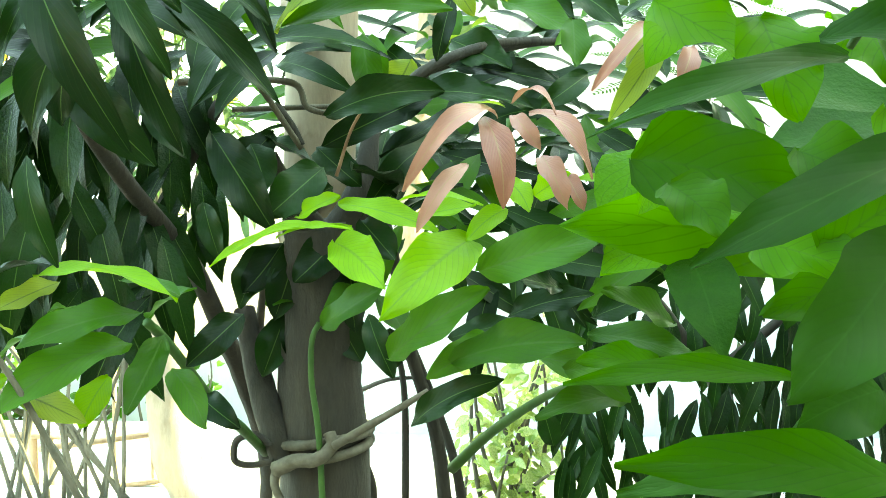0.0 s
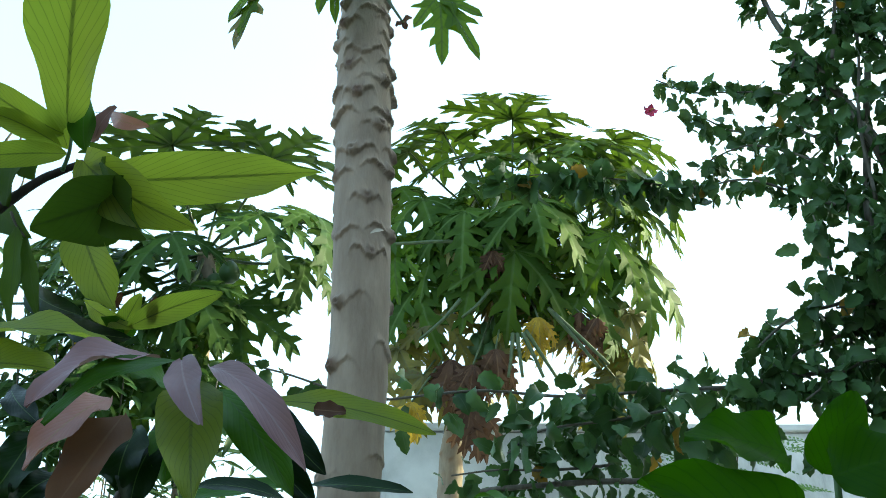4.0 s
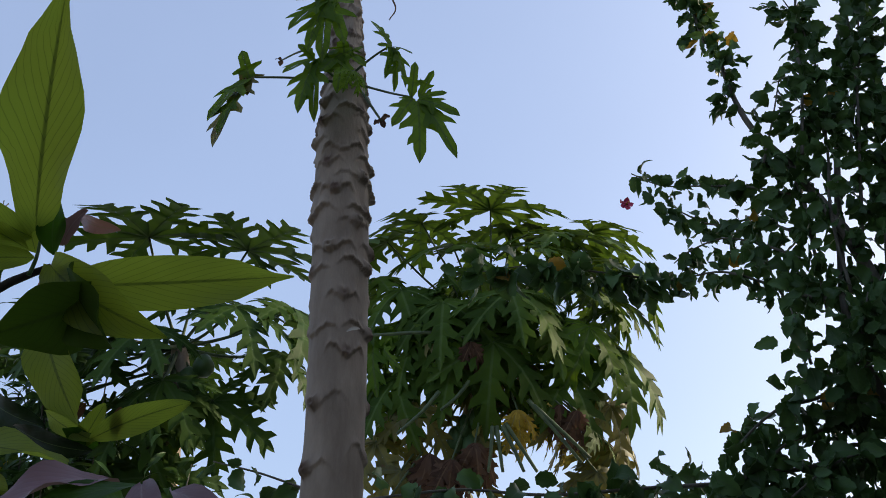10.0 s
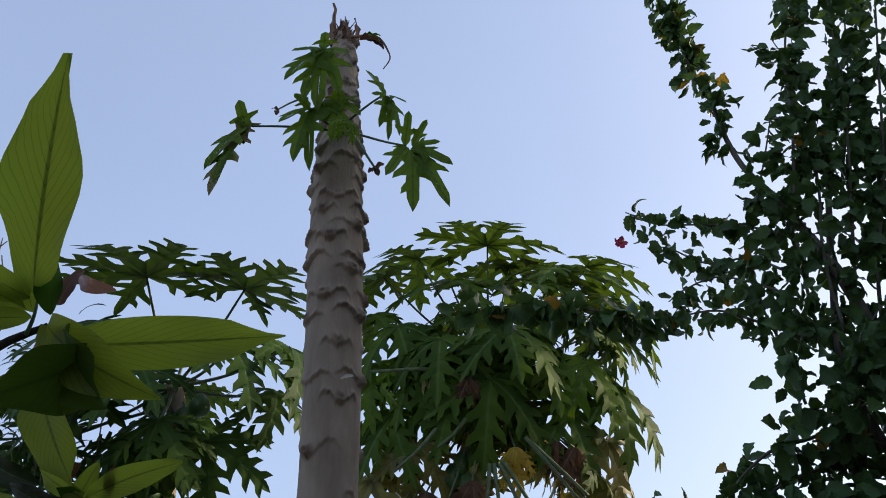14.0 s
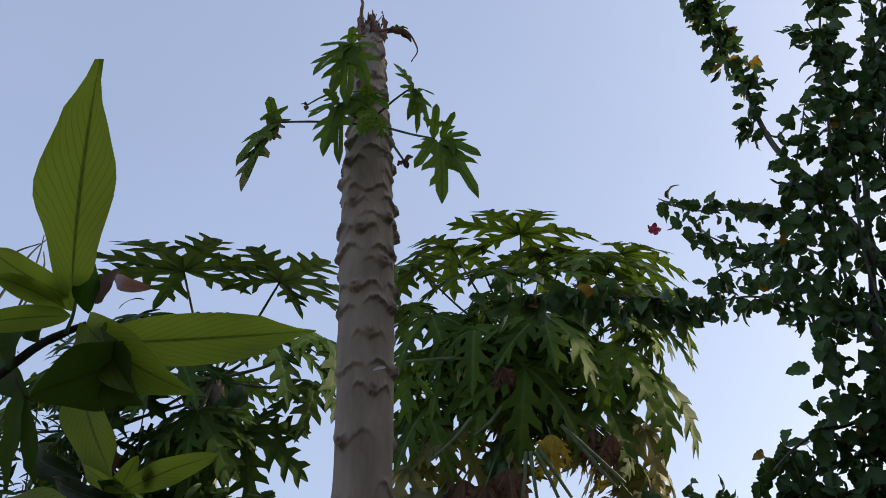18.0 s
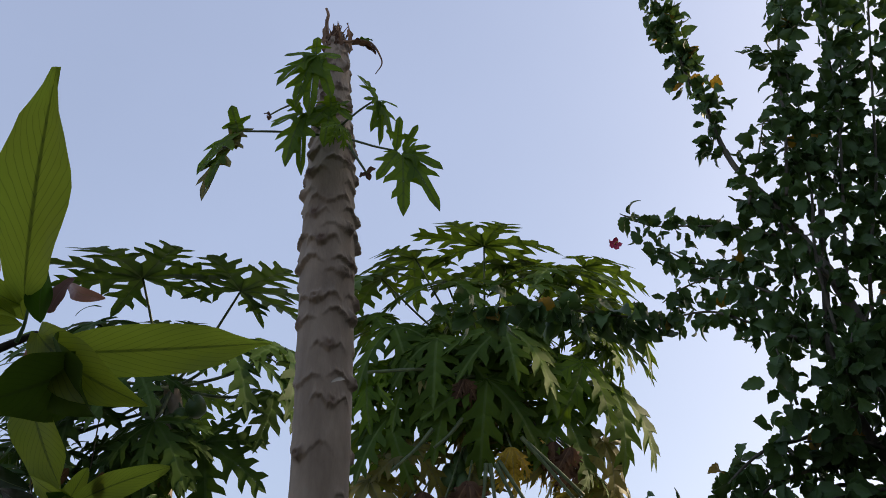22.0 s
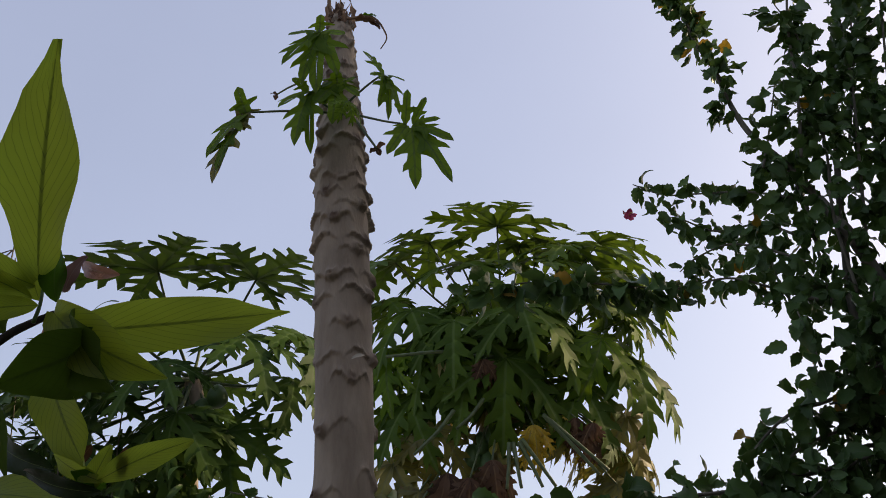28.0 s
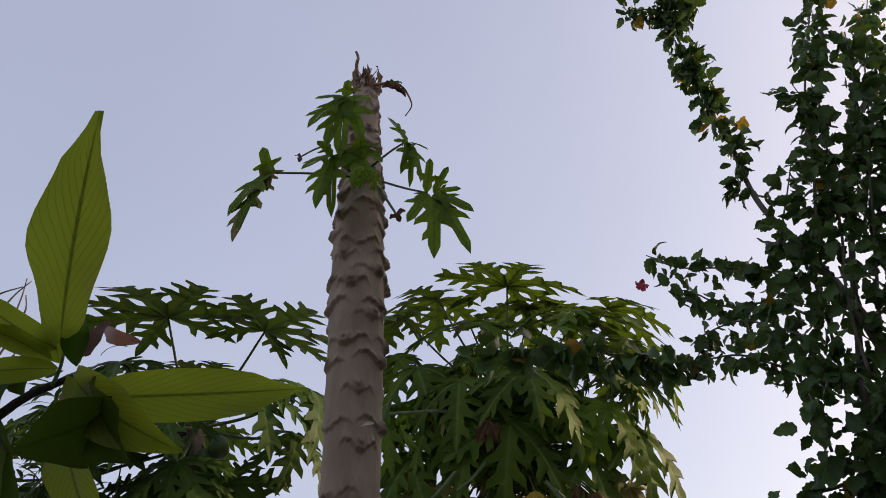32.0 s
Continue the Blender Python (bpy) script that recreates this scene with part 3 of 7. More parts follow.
tagged(part("ground", ground_mesh(), SOIL), "bare brown garden soil", "ground", kind="structure")
wall_far = tagged(part("wall_far", box_mesh("wall_far", -0.6, 9.0, 9.0, 9.25, -0.1, 3.72, 0.02), CEMENT), "weathered grey rendered garden wall", "wall", kind="structure")
part("coping", box_mesh("coping", -0.66, 9.06, 8.95, 9.30, 3.72, 3.80, 0.015), CEMENT, wall_far)
wall_left = tagged(part("wall_left", box_mesh("wall_left", -9.0, -0.2, 5.6, 5.8, -0.1, 0.50, 0.02), WHITEWASH), "low whitewashed wall at the garden's edge", "wall", kind="structure")
yard = tagged(part("wall_mid", box_mesh("wall_mid", -0.2, 4.5, 5.4, 5.6, -0.1, 0.95, 0.02), WHITEWASH), "whitewashed wall behind the shrubs", "wall", kind="structure")
# Added out of view: cuts sky light from behind to deepen contrast.
light_block = tagged(part("wall_house", box_mesh("wall_house", -8.0, 8.0, -2.8, -2.5, -0.1, 4.6, 0.02), CREAM_PAINT), "plain wall added behind the camera to block light", "wall", kind="structure")
# Added wall, no known house: blocks the sun for the near plants.
wall_right = tagged(part("wall_right", box_mesh("wall_right", 4.5, 4.8, -2.49, 5.4, -0.1, 6.2, 0.02), CREAM_PAINT), "plain wall added to keep the sun off the near plants", "wall", kind="structure")
tagged(part("pavement", box_mesh("pavement", -7.0, 5.0, 3.1, 8.9, -0.12, 0.025, 0.01), YARD), "pale cement yard between the plants and walls", "pavement", kind="structure")
wall_low = tagged(part("wall_low", box_mesh("wall_low", -7.0, -0.9, 4.85, 5.0, -0.1, 0.20, 0.015), WHITEWASH), "pale low wall behind the trellis", "wall", kind="structure")


# ---- trellis before the low wall ----
trellis = thing("trellis", (-1.4, 4.5, 0), "weathered bamboo trellis tied from thin poles", "trellis")
for points, r in (([(-1.19, 4.5, -0.05), (-1.2, 4.5, 0.75)], 0.012), ([(-1.37, 4.5, -0.05), (-1.38, 4.51, 0.8)], 0.012), ([(-1.75, 4.5, -0.05), (-1.76, 4.5, 0.3)], 0.025),
                  ([(-1.66, 4.5, -0.05), (-1.67, 4.5, 0.28)], 0.02)):
    stem(trellis, points, r, r * 0.9, BAMBOO, "post")
for points in ([(-1.72, 4.48, 0.2), (-1.1, 4.48, 0.29)], [(-1.6, 4.48, -0.02), (-1.1, 4.48, 0.06)], [(-1.9, 4.48, 0.27), (-1.62, 4.48, 0.26)]):
    stem(trellis, points, 0.016, 0.014, BAMBOO, "rail")


# ---- the tall papaya with the broken top ----
papaya = thing("papaya_tree", (-0.18, 2.05, 0), "tall bare grey papaya trunk with broken top", "tree", "papaya trees")
line = [(-0.18, 2.05, -0.1), (-0.18, 2.05, 0.9), (-0.172, 2.05, 1.75), (-0.16, 2.05, 2.2), (-0.168, 2.05, 2.7), (-0.182, 2.05, 3.2), (-0.19, 2.05, 3.72)]
o = papaya.location
trunk_me = papaya_trunk_mesh("trunk", [tuple(Vector(p) - o) for p in line],
                             [(-0.1, 0.10), (0.8, 0.088), (1.2, 0.081), (1.75, 0.077), (2.3, 0.0745), (2.9, 0.079), (3.1, 0.077), (3.3, 0.068), (3.45, 0.056), (3.6, 0.048), (3.72, 0.043)],
                             [(0, 0.08), (1.6, 0.06), (2.2, 0.044), (2.5, 0.034), (2.8, 0.022), (3.0, 0.018), (3.3, 0.014), (3.72, 0.012)], 900, 130, 0.016, 5, 1.3)
part("trunk", trunk_me, TRUNK, papaya)

rng = random.Random(11)
for n in range(26):
    a = n * 2.4 + rng.uniform(-0.3, 0.3)
    r = 0.036 if n % 2 else rng.uniform(0.008, 0.03)
    foot = Vector((-0.19 + r * math.cos(a), 2.05 + r * math.sin(a), 3.68))
    tip = foot + Vector((rng.uniform(-0.014, 0.014), rng.uniform(-0.01, 0.01), rng.uniform(0.05, 0.115)))
    v, f, u = blade_data(foot - papaya.location, tip - papaya.location, rng.uniform(0.016, 0.032), (math.cos(a), math.sin(a), 0.1), rng.uniform(-0.08, 0.08), "lobe", 0.3, 0.15, 8, n, 0.25)
    part("bark_shard", mesh_of("bark_shard", v, f, u), DRY if n % 3 else BROWN, papaya)
for n in range(40):
    a, r = rng.uniform(0, 6.28), rng.uniform(0.005, 0.04)
    foot = Vector((-0.19 + r * math.cos(a), 2.05 + r * math.sin(a), 3.71))
    tip = foot + Vector((rng.uniform(-0.03, 0.03), rng.uniform(-0.02, 0.02), rng.uniform(0.01, 0.075)))
    stem(papaya, [foot, (foot + tip) / 2 + Vector((rng.uniform(-0.006, 0.006), 0, 0)), tip], rng.uniform(0.002, 0.006), 0.001, DRY, "fibre", 5)
stem(papaya, [(-0.215, 2.04, 3.70), (-0.225, 2.03, 3.79), (-0.222, 2.03, 3.83), (-0.23, 2.03, 3.86)], 0.007, 0.004, DRY, "dry_stub", label="dry withered stub")
stem(papaya, [(-0.164, 2.000, 3.678), (-0.102, 1.980, 3.663), (-0.073, 1.970, 3.638), (-0.052, 1.960, 3.589), (-0.042, 1.960, 3.547), (-0.060, 1.960, 3.505)], 0.005, 0.0015, DRY, "dry_stalk", label="withered brown stalk")
leaf(papaya, (-0.136, 1.980, 3.643), (-0.065, 1.950, 3.593), 0.042, (0, -0.3, 1), 0.1, BROWN)
leaf(papaya, (-0.121, 2.000, 3.674), (-0.073, 1.960, 3.642), 0.028, (0, -0.3, 1), 0.1, MID)
leaf(papaya, (-0.101, 1.980, 3.638), (-0.061, 1.950, 3.574), 0.023, (0, -1, 0.35), 0.1, BROWN)
stem(papaya, [(-0.130, 1.970, 3.243), (-0.096, 1.940, 3.159), (-0.071, 1.930, 3.107)], 0.004, 0.003, PETIOLE, "dry_stalk")
leaf(papaya, (-0.071, 1.930, 3.107), (-0.050, 1.930, 3.127), 0.017, (0, -1, 0.35), 0.1, BROWN)
leaf(papaya, (-0.071, 1.930, 3.107), (-0.091, 1.930, 3.096), 0.015, (0, -1, 0.35), 0.1, BROWN)
leaf(papaya, (-0.071, 1.930, 3.107), (-0.064, 1.930, 3.085), 0.015, (0, -1, 0.35), 0.1, BROWN)

def shoot(foot, center, normal, forward, size, variant, droop=0.5, lobes=7, mat=PAPAYA_YOUNG, spread=2.4):
    papaya_leaf(papaya, foot, center, normal, forward, size, mat, variant, droop, 0.005, lobes=lobes, ragged=1.15, spread=spread)


cut_leaf(papaya, [(-0.183, 1.970, 3.256), (-0.203, 1.920, 3.232), (-0.306, 1.900, 3.225), (-0.420, 1.900, 3.225)], [
    ((-0.415, 1.900, 3.208), (-0.448, 1.880, 3.302), 0.051, 1, 0),
    ((-0.416, 1.900, 3.231), (-0.418, 1.880, 3.148), 0.039, 1, 1),
    ((-0.417, 1.900, 3.223), (-0.514, 1.860, 3.066), 0.060, 2, 0),
    ((-0.424, 1.900, 3.204), (-0.460, 1.870, 3.115), 0.069, 0, 1),
    ((-0.433, 1.890, 3.168), (-0.486, 1.850, 2.968), 0.053, 3, 1),
    ((-0.422, 1.900, 3.188), (-0.444, 1.900, 3.257), 0.051, 0, 1),
    ((-0.441, 1.890, 3.160), (-0.471, 1.850, 2.996), 0.044, 2, 0)], (-0.4, -0.9, 0.25), PAPAYA_YOUNG, BROWN_GREEN)
cut_leaf(papaya, [(-0.165, 1.970, 3.268), (-0.127, 1.920, 3.220), (-0.050, 1.880, 3.161), (0.009, 1.860, 3.130)], [
    ((0.006, 1.860, 3.130), (0.016, 1.840, 3.236), 0.035, 1, 0),
    ((0.026, 1.860, 3.130), (0.064, 1.840, 3.207), 0.029, 1, 0),
    ((0.026, 1.860, 3.127), (0.096, 1.840, 3.137), 0.032, 1, 0),
    ((0.023, 1.860, 3.123), (0.128, 1.830, 3.061), 0.052, 2, 0),
    ((0.031, 1.860, 3.115), (0.120, 1.820, 2.922), 0.049, 2, 0),
    ((0.023, 1.860, 3.117), (0.029, 1.820, 2.901), 0.055, 3, 0),
    ((0.012, 1.860, 3.126), (-0.041, 1.830, 3.012), 0.044, 1, 0),
    ((0.009, 1.860, 3.130), (-0.023, 1.850, 3.099), 0.032, 1, 0),
    ((0.041, 1.860, 3.114), (0.068, 1.840, 3.025), 0.052, 2, 0)], (0.15, -1, 0.15), PAPAYA_YOUNG, BROWN_GREEN)
cut_leaf(papaya, [(-0.175, 1.970, 3.283), (-0.132, 1.950, 3.317), (-0.089, 1.940, 3.354), (-0.054, 1.930, 3.375)], [
    ((-0.051, 1.930, 3.371), (-0.108, 1.920, 3.464), 0.035, 3, 0),
    ((-0.051, 1.930, 3.375), (-0.088, 1.910, 3.360), 0.028, 1, 0),
    ((-0.051, 1.930, 3.371), (-0.058, 1.900, 3.241), 0.031, 2, 0),
    ((-0.048, 1.930, 3.371), (-0.030, 1.900, 3.198), 0.031, 3, 0),
    ((-0.045, 1.930, 3.371), (-0.003, 1.900, 3.210), 0.031, 3, 0),
    ((-0.048, 1.930, 3.373), (0.009, 1.910, 3.332), 0.032, 2, 0)], (0.5, -0.8, 0.35), PAPAYA_YOUNG, BROWN_GREEN)
cut_leaf(papaya, [(-0.183, 1.960, 3.264), (-0.220, 1.920, 3.268), (-0.258, 1.900, 3.290)], [
    ((-0.251, 1.900, 3.294), (-0.332, 1.870, 3.218), 0.046, 3, 0),
    ((-0.253, 1.900, 3.286), (-0.283, 1.860, 3.080), 0.052, 4, 0),
    ((-0.247, 1.900, 3.286), (-0.245, 1.860, 3.067), 0.043, 3, 0),
    ((-0.257, 1.900, 3.294), (-0.297, 1.880, 3.332), 0.040, 2, 0),
    ((-0.248, 1.900, 3.294), (-0.204, 1.880, 3.233), 0.055, 2, 0),
    ((-0.242, 1.900, 3.302), (-0.189, 1.880, 3.309), 0.052, 2, 0)], (-0.2, -0.9, 0.4), PAPAYA_YOUNG, BROWN_GREEN)
stem(papaya, [(-0.286, 1.920, 3.345), (-0.312, 1.900, 3.309), (-0.340, 1.880, 3.266)], 0.003, 0.002, PETIOLE, "dry_stalk")
leaf(papaya, (-0.337, 1.880, 3.268), (-0.355, 1.880, 3.270), 0.013, (0, -1, 0.35), 0.1, BROWN)
leaf(papaya, (-0.340, 1.880, 3.266), (-0.340, 1.880, 3.248), 0.012, (0, -1, 0.35), 0.1, BROWN)
cut_leaf(papaya, [(-0.171, 1.970, 3.312), (-0.185, 1.930, 3.371), (-0.209, 1.900, 3.441), (-0.231, 1.880, 3.508)], [
    ((-0.229, 1.880, 3.499), (-0.313, 1.850, 3.464), 0.045, 2, 0),
    ((-0.228, 1.880, 3.499), (-0.325, 1.840, 3.347), 0.052, 3, 0),
    ((-0.227, 1.880, 3.495), (-0.274, 1.840, 3.288), 0.055, 3, 0),
    ((-0.226, 1.880, 3.495), (-0.233, 1.840, 3.257), 0.065, 3, 0),
    ((-0.224, 1.880, 3.495), (-0.173, 1.850, 3.317), 0.058, 2, 0),
    ((-0.228, 1.880, 3.499), (-0.227, 1.870, 3.562), 0.042, 1, 0),
    ((-0.224, 1.880, 3.499), (-0.154, 1.860, 3.469), 0.055, 1, 0)], (-0.1, -0.9, 0.4), PAPAYA_YOUNG, BROWN_GREEN)
cut_leaf(papaya, [(-0.167, 1.970, 3.312), (-0.170, 1.930, 3.308), (-0.180, 1.900, 3.322)], [
    ((-0.180, 1.900, 3.318), (-0.234, 1.870, 3.224), 0.063, 2, 0),
    ((-0.177, 1.900, 3.318), (-0.180, 1.880, 3.346), 0.056, 1, 0),
    ((-0.174, 1.900, 3.318), (-0.115, 1.880, 3.262), 0.047, 2, 0),
    ((-0.177, 1.900, 3.314), (-0.186, 1.870, 3.165), 0.053, 2, 0),
    ((-0.171, 1.900, 3.318), (-0.126, 1.880, 3.324), 0.044, 1, 0)], (0.1, -0.9, 0.4), PAPAYA_YOUNG, BROWN_GREEN)
shoot((-0.173, 1.960, 3.248), (-0.146, 1.850, 3.207), (0.3, -0.8, 0.5), (0.5, -0.2, -1), 0.13, 0, 0.7, 7, PAPAYA_YOUNG, 2.4)
part('bark_flake', mesh_of('bark_flake', *blade_data(Vector((-0.107, 1.965, 2.524)) - papaya.location, Vector((-0.138, 1.965, 2.516)) - papaya.location, 0.009, (0.1, -1, 0.3), 0.15, 'mango')), CREAM_PAINT, papaya, 'pale peeling flake')

rope = thing("rope", (-0.145, 1.9, 0.95), "old grey rope knotted round the mango trunk", "rope")
for k in range(2):
    ring = [(-0.147 + 0.084 * math.cos(a), 1.9 + 0.084 * math.sin(a), 1.0 + 0.022 * k + 0.014 * math.cos(a + 0.5 * k)) for a in np.linspace(0, 6.1, 20)]
    stem(rope, ring, 0.009, 0.009, ROPE, "coil", 7)
stem(rope, [(-0.221, 1.81, 0.985), (-0.185, 1.8, 1.004), (-0.15, 1.795, 1.008), (-0.125, 1.8, 1.03), (-0.13, 1.81, 1.05)], 0.014, 0.011, ROPE, "knot")
stem(rope, [(-0.215, 1.815, 0.995), (-0.222, 1.81, 0.96), (-0.206, 1.81, 0.925)], 0.010, 0.006, ROPE, "strand")
stem(rope, [(-0.12, 1.79, 1.033), (-0.072, 1.77, 1.068), (-0.016, 1.76, 1.104), (0.035, 1.76, 1.136)], 0.008, 0.005, ROPE, "strand")
stem(rope, [(-0.225, 1.82, 0.997), (-0.264, 1.82, 0.99), (-0.291, 1.82, 0.998), (-0.288, 1.82, 1.032), (-0.256, 1.82, 1.043), (-0.231, 1.82, 1.024)], 0.006, 0.006, BARK, "loop")


# ---- the full papaya before the far wall ----
papaya_b = thing("papaya_tree", (0.1, 7.0, 0), "leafy papaya tree with yellowing and withered lower leaves", "tree", "papaya trees")
line = [(-0.086, 7.000, -0.100), (0.064, 7.000, 1.600), (0.164, 7.000, 2.734), (0.187, 7.000, 3.080), (0.256, 7.000, 3.373), (0.399, 7.000, 3.822), (0.575, 7.000, 4.321), (0.722, 7.000, 4.981)]
o = papaya_b.location
part("trunk", papaya_trunk_mesh("trunk", [tuple(Vector(p) - o) for p in line], [(-0.1, 0.14), (2.5, 0.1), (3.5, 0.095), (5.2, 0.06)], [(0, 0.05), (3, 0.035), (5.2, 0.02)], 320, 40, 0.010, 9, 1.2), TRUNK_WARM, papaya_b)
FOOT_B = Vector((0.722, 7.000, 4.981))
papaya_leaf(papaya_b, FOOT_B, (0.769, 7.000, 6.194), (0.1, -0.1, 1), (0.2, -1, 0), 1.67, PAPAYA, 0, 0.25, 0.013)
papaya_leaf(papaya_b, FOOT_B, (1.433, 7.000, 5.903), (0.15, -0.35, 1), (0.5, -0.8, 0), 1.69, PAPAYA, 1, 0.35, 0.013)
papaya_leaf(papaya_b, FOOT_B, (1.866, 6.900, 5.539), (0.45, -0.4, 0.9), (0.9, -0.3, -0.4), 1.42, PAPAYA, 2, 0.55, 0.013)
papaya_leaf(papaya_b, FOOT_B, (1.079, 6.800, 5.694), (0, -0.5, 0.9), (0.1, -1, -0.2), 1.15, PAPAYA, 3, 0.40, 0.013)
papaya_leaf(papaya_b, FOOT_B, (0.396, 6.900, 5.731), (-0.15, -0.45, 0.9), (-0.5, -0.8, -0.1), 1.57, PAPAYA, 4, 0.35, 0.013)
papaya_leaf(papaya_b, FOOT_B, (-0.203, 7.100, 5.887), (-0.2, -0.2, 1), (-0.9, -0.4, 0), 1.41, PAPAYA, 5, 0.35, 0.013)
papaya_leaf(papaya_b, FOOT_B, (-0.065, 6.700, 5.165), (-0.3, -0.7, 0.7), (-0.6, -0.3, -0.7), 1.28, PAPAYA, 0, 0.50, 0.013)
papaya_leaf(papaya_b, FOOT_B, (0.287, 6.500, 4.950), (-0.1, -0.8, 0.6), (0, -0.3, -1), 1.24, PAPAYA, 1, 0.50, 0.013)
papaya_leaf(papaya_b, FOOT_B, (-0.259, 6.800, 4.841), (-0.4, -0.6, 0.6), (-0.8, -0.1, -0.7), 1.21, PAPAYA_YOUNG, 2, 0.60, 0.013)
papaya_leaf(papaya_b, FOOT_B, (-0.089, 6.700, 4.366), (-0.4, -0.7, 0.5), (-0.5, 0, -1), 1.10, PAPAYA, 3, 0.60, 0.013)
papaya_leaf(papaya_b, FOOT_B, (1.071, 6.500, 4.839), (0.2, -0.8, 0.5), (0.2, -0.2, -1), 1.36, PAPAYA, 4, 0.50, 0.013)
papaya_leaf(papaya_b, FOOT_B, (1.497, 6.600, 4.781), (0.35, -0.8, 0.5), (0.5, -0.2, -0.9), 1.33, PAPAYA_YOUNG, 5, 0.60, 0.013)
papaya_leaf(papaya_b, FOOT_B, (1.775, 6.800, 4.641), (0.3, -0.7, 0.5), (0.8, 0, -0.8), 1.39, PAPAYA, 0, 0.60, 0.013)
papaya_leaf(papaya_b, FOOT_B, (1.829, 7.200, 5.411), (0.4, -0.3, 0.8), (0.8, 0.2, -0.4), 1.27, PAPAYA, 1, 0.50, 0.013)
papaya_leaf(papaya_b, FOOT_B, (0.676, 6.400, 4.545), (0, -0.9, 0.4), (-0.1, 0, -1), 1.32, PAPAYA, 2, 0.50, 0.013)
papaya_leaf(papaya_b, FOOT_B, (1.270, 6.600, 4.385), (0.2, -0.9, 0.3), (0.3, 0, -1), 1.11, PAPAYA, 3, 0.60, 0.013)
papaya_leaf(papaya_b, FOOT_B, (0.364, 6.500, 4.447), (-0.1, -0.9, 0.4), (-0.2, 0, -1), 1.20, PAPAYA, 4, 0.60, 0.013)
papaya_leaf(papaya_b, FOOT_B, (0.098, 6.600, 4.692), (-0.3, -0.8, 0.5), (-0.4, -0.1, -1), 1.11, PAPAYA, 5, 0.50, 0.013)
papaya_leaf(papaya_b, FOOT_B, (-0.279, 6.900, 4.325), (-0.4, -0.7, 0.5), (-0.6, 0, -1), 1.07, PAPAYA, 0, 0.60, 0.013)
papaya_leaf(papaya_b, FOOT_B, (-0.246, 6.800, 3.863), (-0.3, -0.8, 0.4), (-0.3, 0, -1), 1.03, BROWN_GREEN, 1, 0.70, 0.013)
papaya_leaf(papaya_b, FOOT_B, (0.090, 6.600, 4.065), (-0.1, -0.9, 0.3), (-0.1, 0, -1), 0.89, BROWN_GREEN, 2, 0.80, 0.013)
papaya_leaf(papaya_b, FOOT_B, (1.642, 6.800, 4.173), (0.3, -0.9, 0.2), (0.2, 0, -1), 0.95, BROWN_GREEN, 3, 0.90, 0.013)
papaya_leaf(papaya_b, FOOT_B, (1.662, 6.900, 3.834), (0.2, -0.9, 0.2), (0.1, 0, -1), 1.01, BROWN_GREEN, 4, 0.90, 0.013)
papaya_leaf(papaya_b, FOOT_B, (0.836, 6.400, 3.985), (0, -1, 0.2), (0.1, 0, -1), 0.58, YELLOW, 5, 1.00, 0.013, spread=0.9)
papaya_leaf(papaya_b, FOOT_B, (1.304, 6.500, 4.017), (0.1, -1, 0.1), (0, 0, -1), 0.57, BROWN, 0, 1.00, 0.013, spread=0.9)
papaya_leaf(papaya_b, FOOT_B, (1.179, 6.500, 4.064), (0.1, -1, 0.1), (0.1, 0, -1), 0.48, BROWN, 1, 1.00, 0.013, spread=0.9)
papaya_leaf(papaya_b, FOOT_B, (0.490, 6.300, 4.501), (0, -1, 0.1), (0, 0, -1), 0.47, BROWN, 2, 1.00, 0.013, spread=0.9)
papaya_leaf(papaya_b, FOOT_B, (0.171, 6.600, 3.707), (0, -1, 0.1), (0, 0, -1), 0.76, BROWN, 3, 1.00, 0.013, spread=0.9)
papaya_leaf(papaya_b, FOOT_B, (0.503, 6.400, 3.726), (0, -1, 0.1), (0.1, 0, -1), 0.69, BROWN, 4, 1.00, 0.013, spread=0.9)
papaya_leaf(papaya_b, FOOT_B, (0.331, 6.400, 3.601), (0, -1, 0.1), (-0.1, 0, -1), 0.68, BROWN, 5, 1.00, 0.013, spread=0.9)
papaya_leaf(papaya_b, FOOT_B, (-0.045, 6.700, 3.609), (0, -1, 0.2), (-0.1, 0, -1), 0.89, BROWN_GREEN, 0, 1.00, 0.013)
papaya_leaf(papaya_b, FOOT_B, (1.483, 6.800, 3.625), (0, -1, 0.2), (0.1, 0, -1), 0.92, BROWN_GREEN, 1, 0.90, 0.013)
papaya_leaf(papaya_b, FOOT_B, (-0.128, 6.600, 3.371), (0, -1, 0.2), (-0.1, 0, -1), 0.52, YELLOW, 2, 1.00, 0.013, spread=0.9)
papaya_leaf(papaya_b, FOOT_B, (0.331, 6.600, 3.368), (0, -1, 0.2), (0.1, 0, -1), 0.75, BROWN, 3, 1.00, 0.013, spread=0.9)
papaya_leaf(papaya_b, FOOT_B, (0.120, 7.200, 6.168), (-0.1, -0.1, 1), (-0.4, 0.3, 0), 1.37, PAPAYA, 4, 0.30, 0.013)
papaya_leaf(papaya_b, FOOT_B, (1.752, 7.200, 6.087), (0.3, -0.1, 1), (0.7, 0.3, 0), 1.47, PAPAYA, 5, 0.40, 0.013)
papaya_leaf(papaya_b, FOOT_B, (1.004, 7.300, 6.157), (0, -0.1, 1), (0.1, 0.8, 0), 1.47, PAPAYA, 0, 0.30, 0.013)
papaya_leaf(papaya_b, FOOT_B, (-0.299, 7.000, 5.441), (-0.3, -0.4, 0.8), (-0.9, 0, -0.4), 1.29, PAPAYA, 1, 0.50, 0.013)
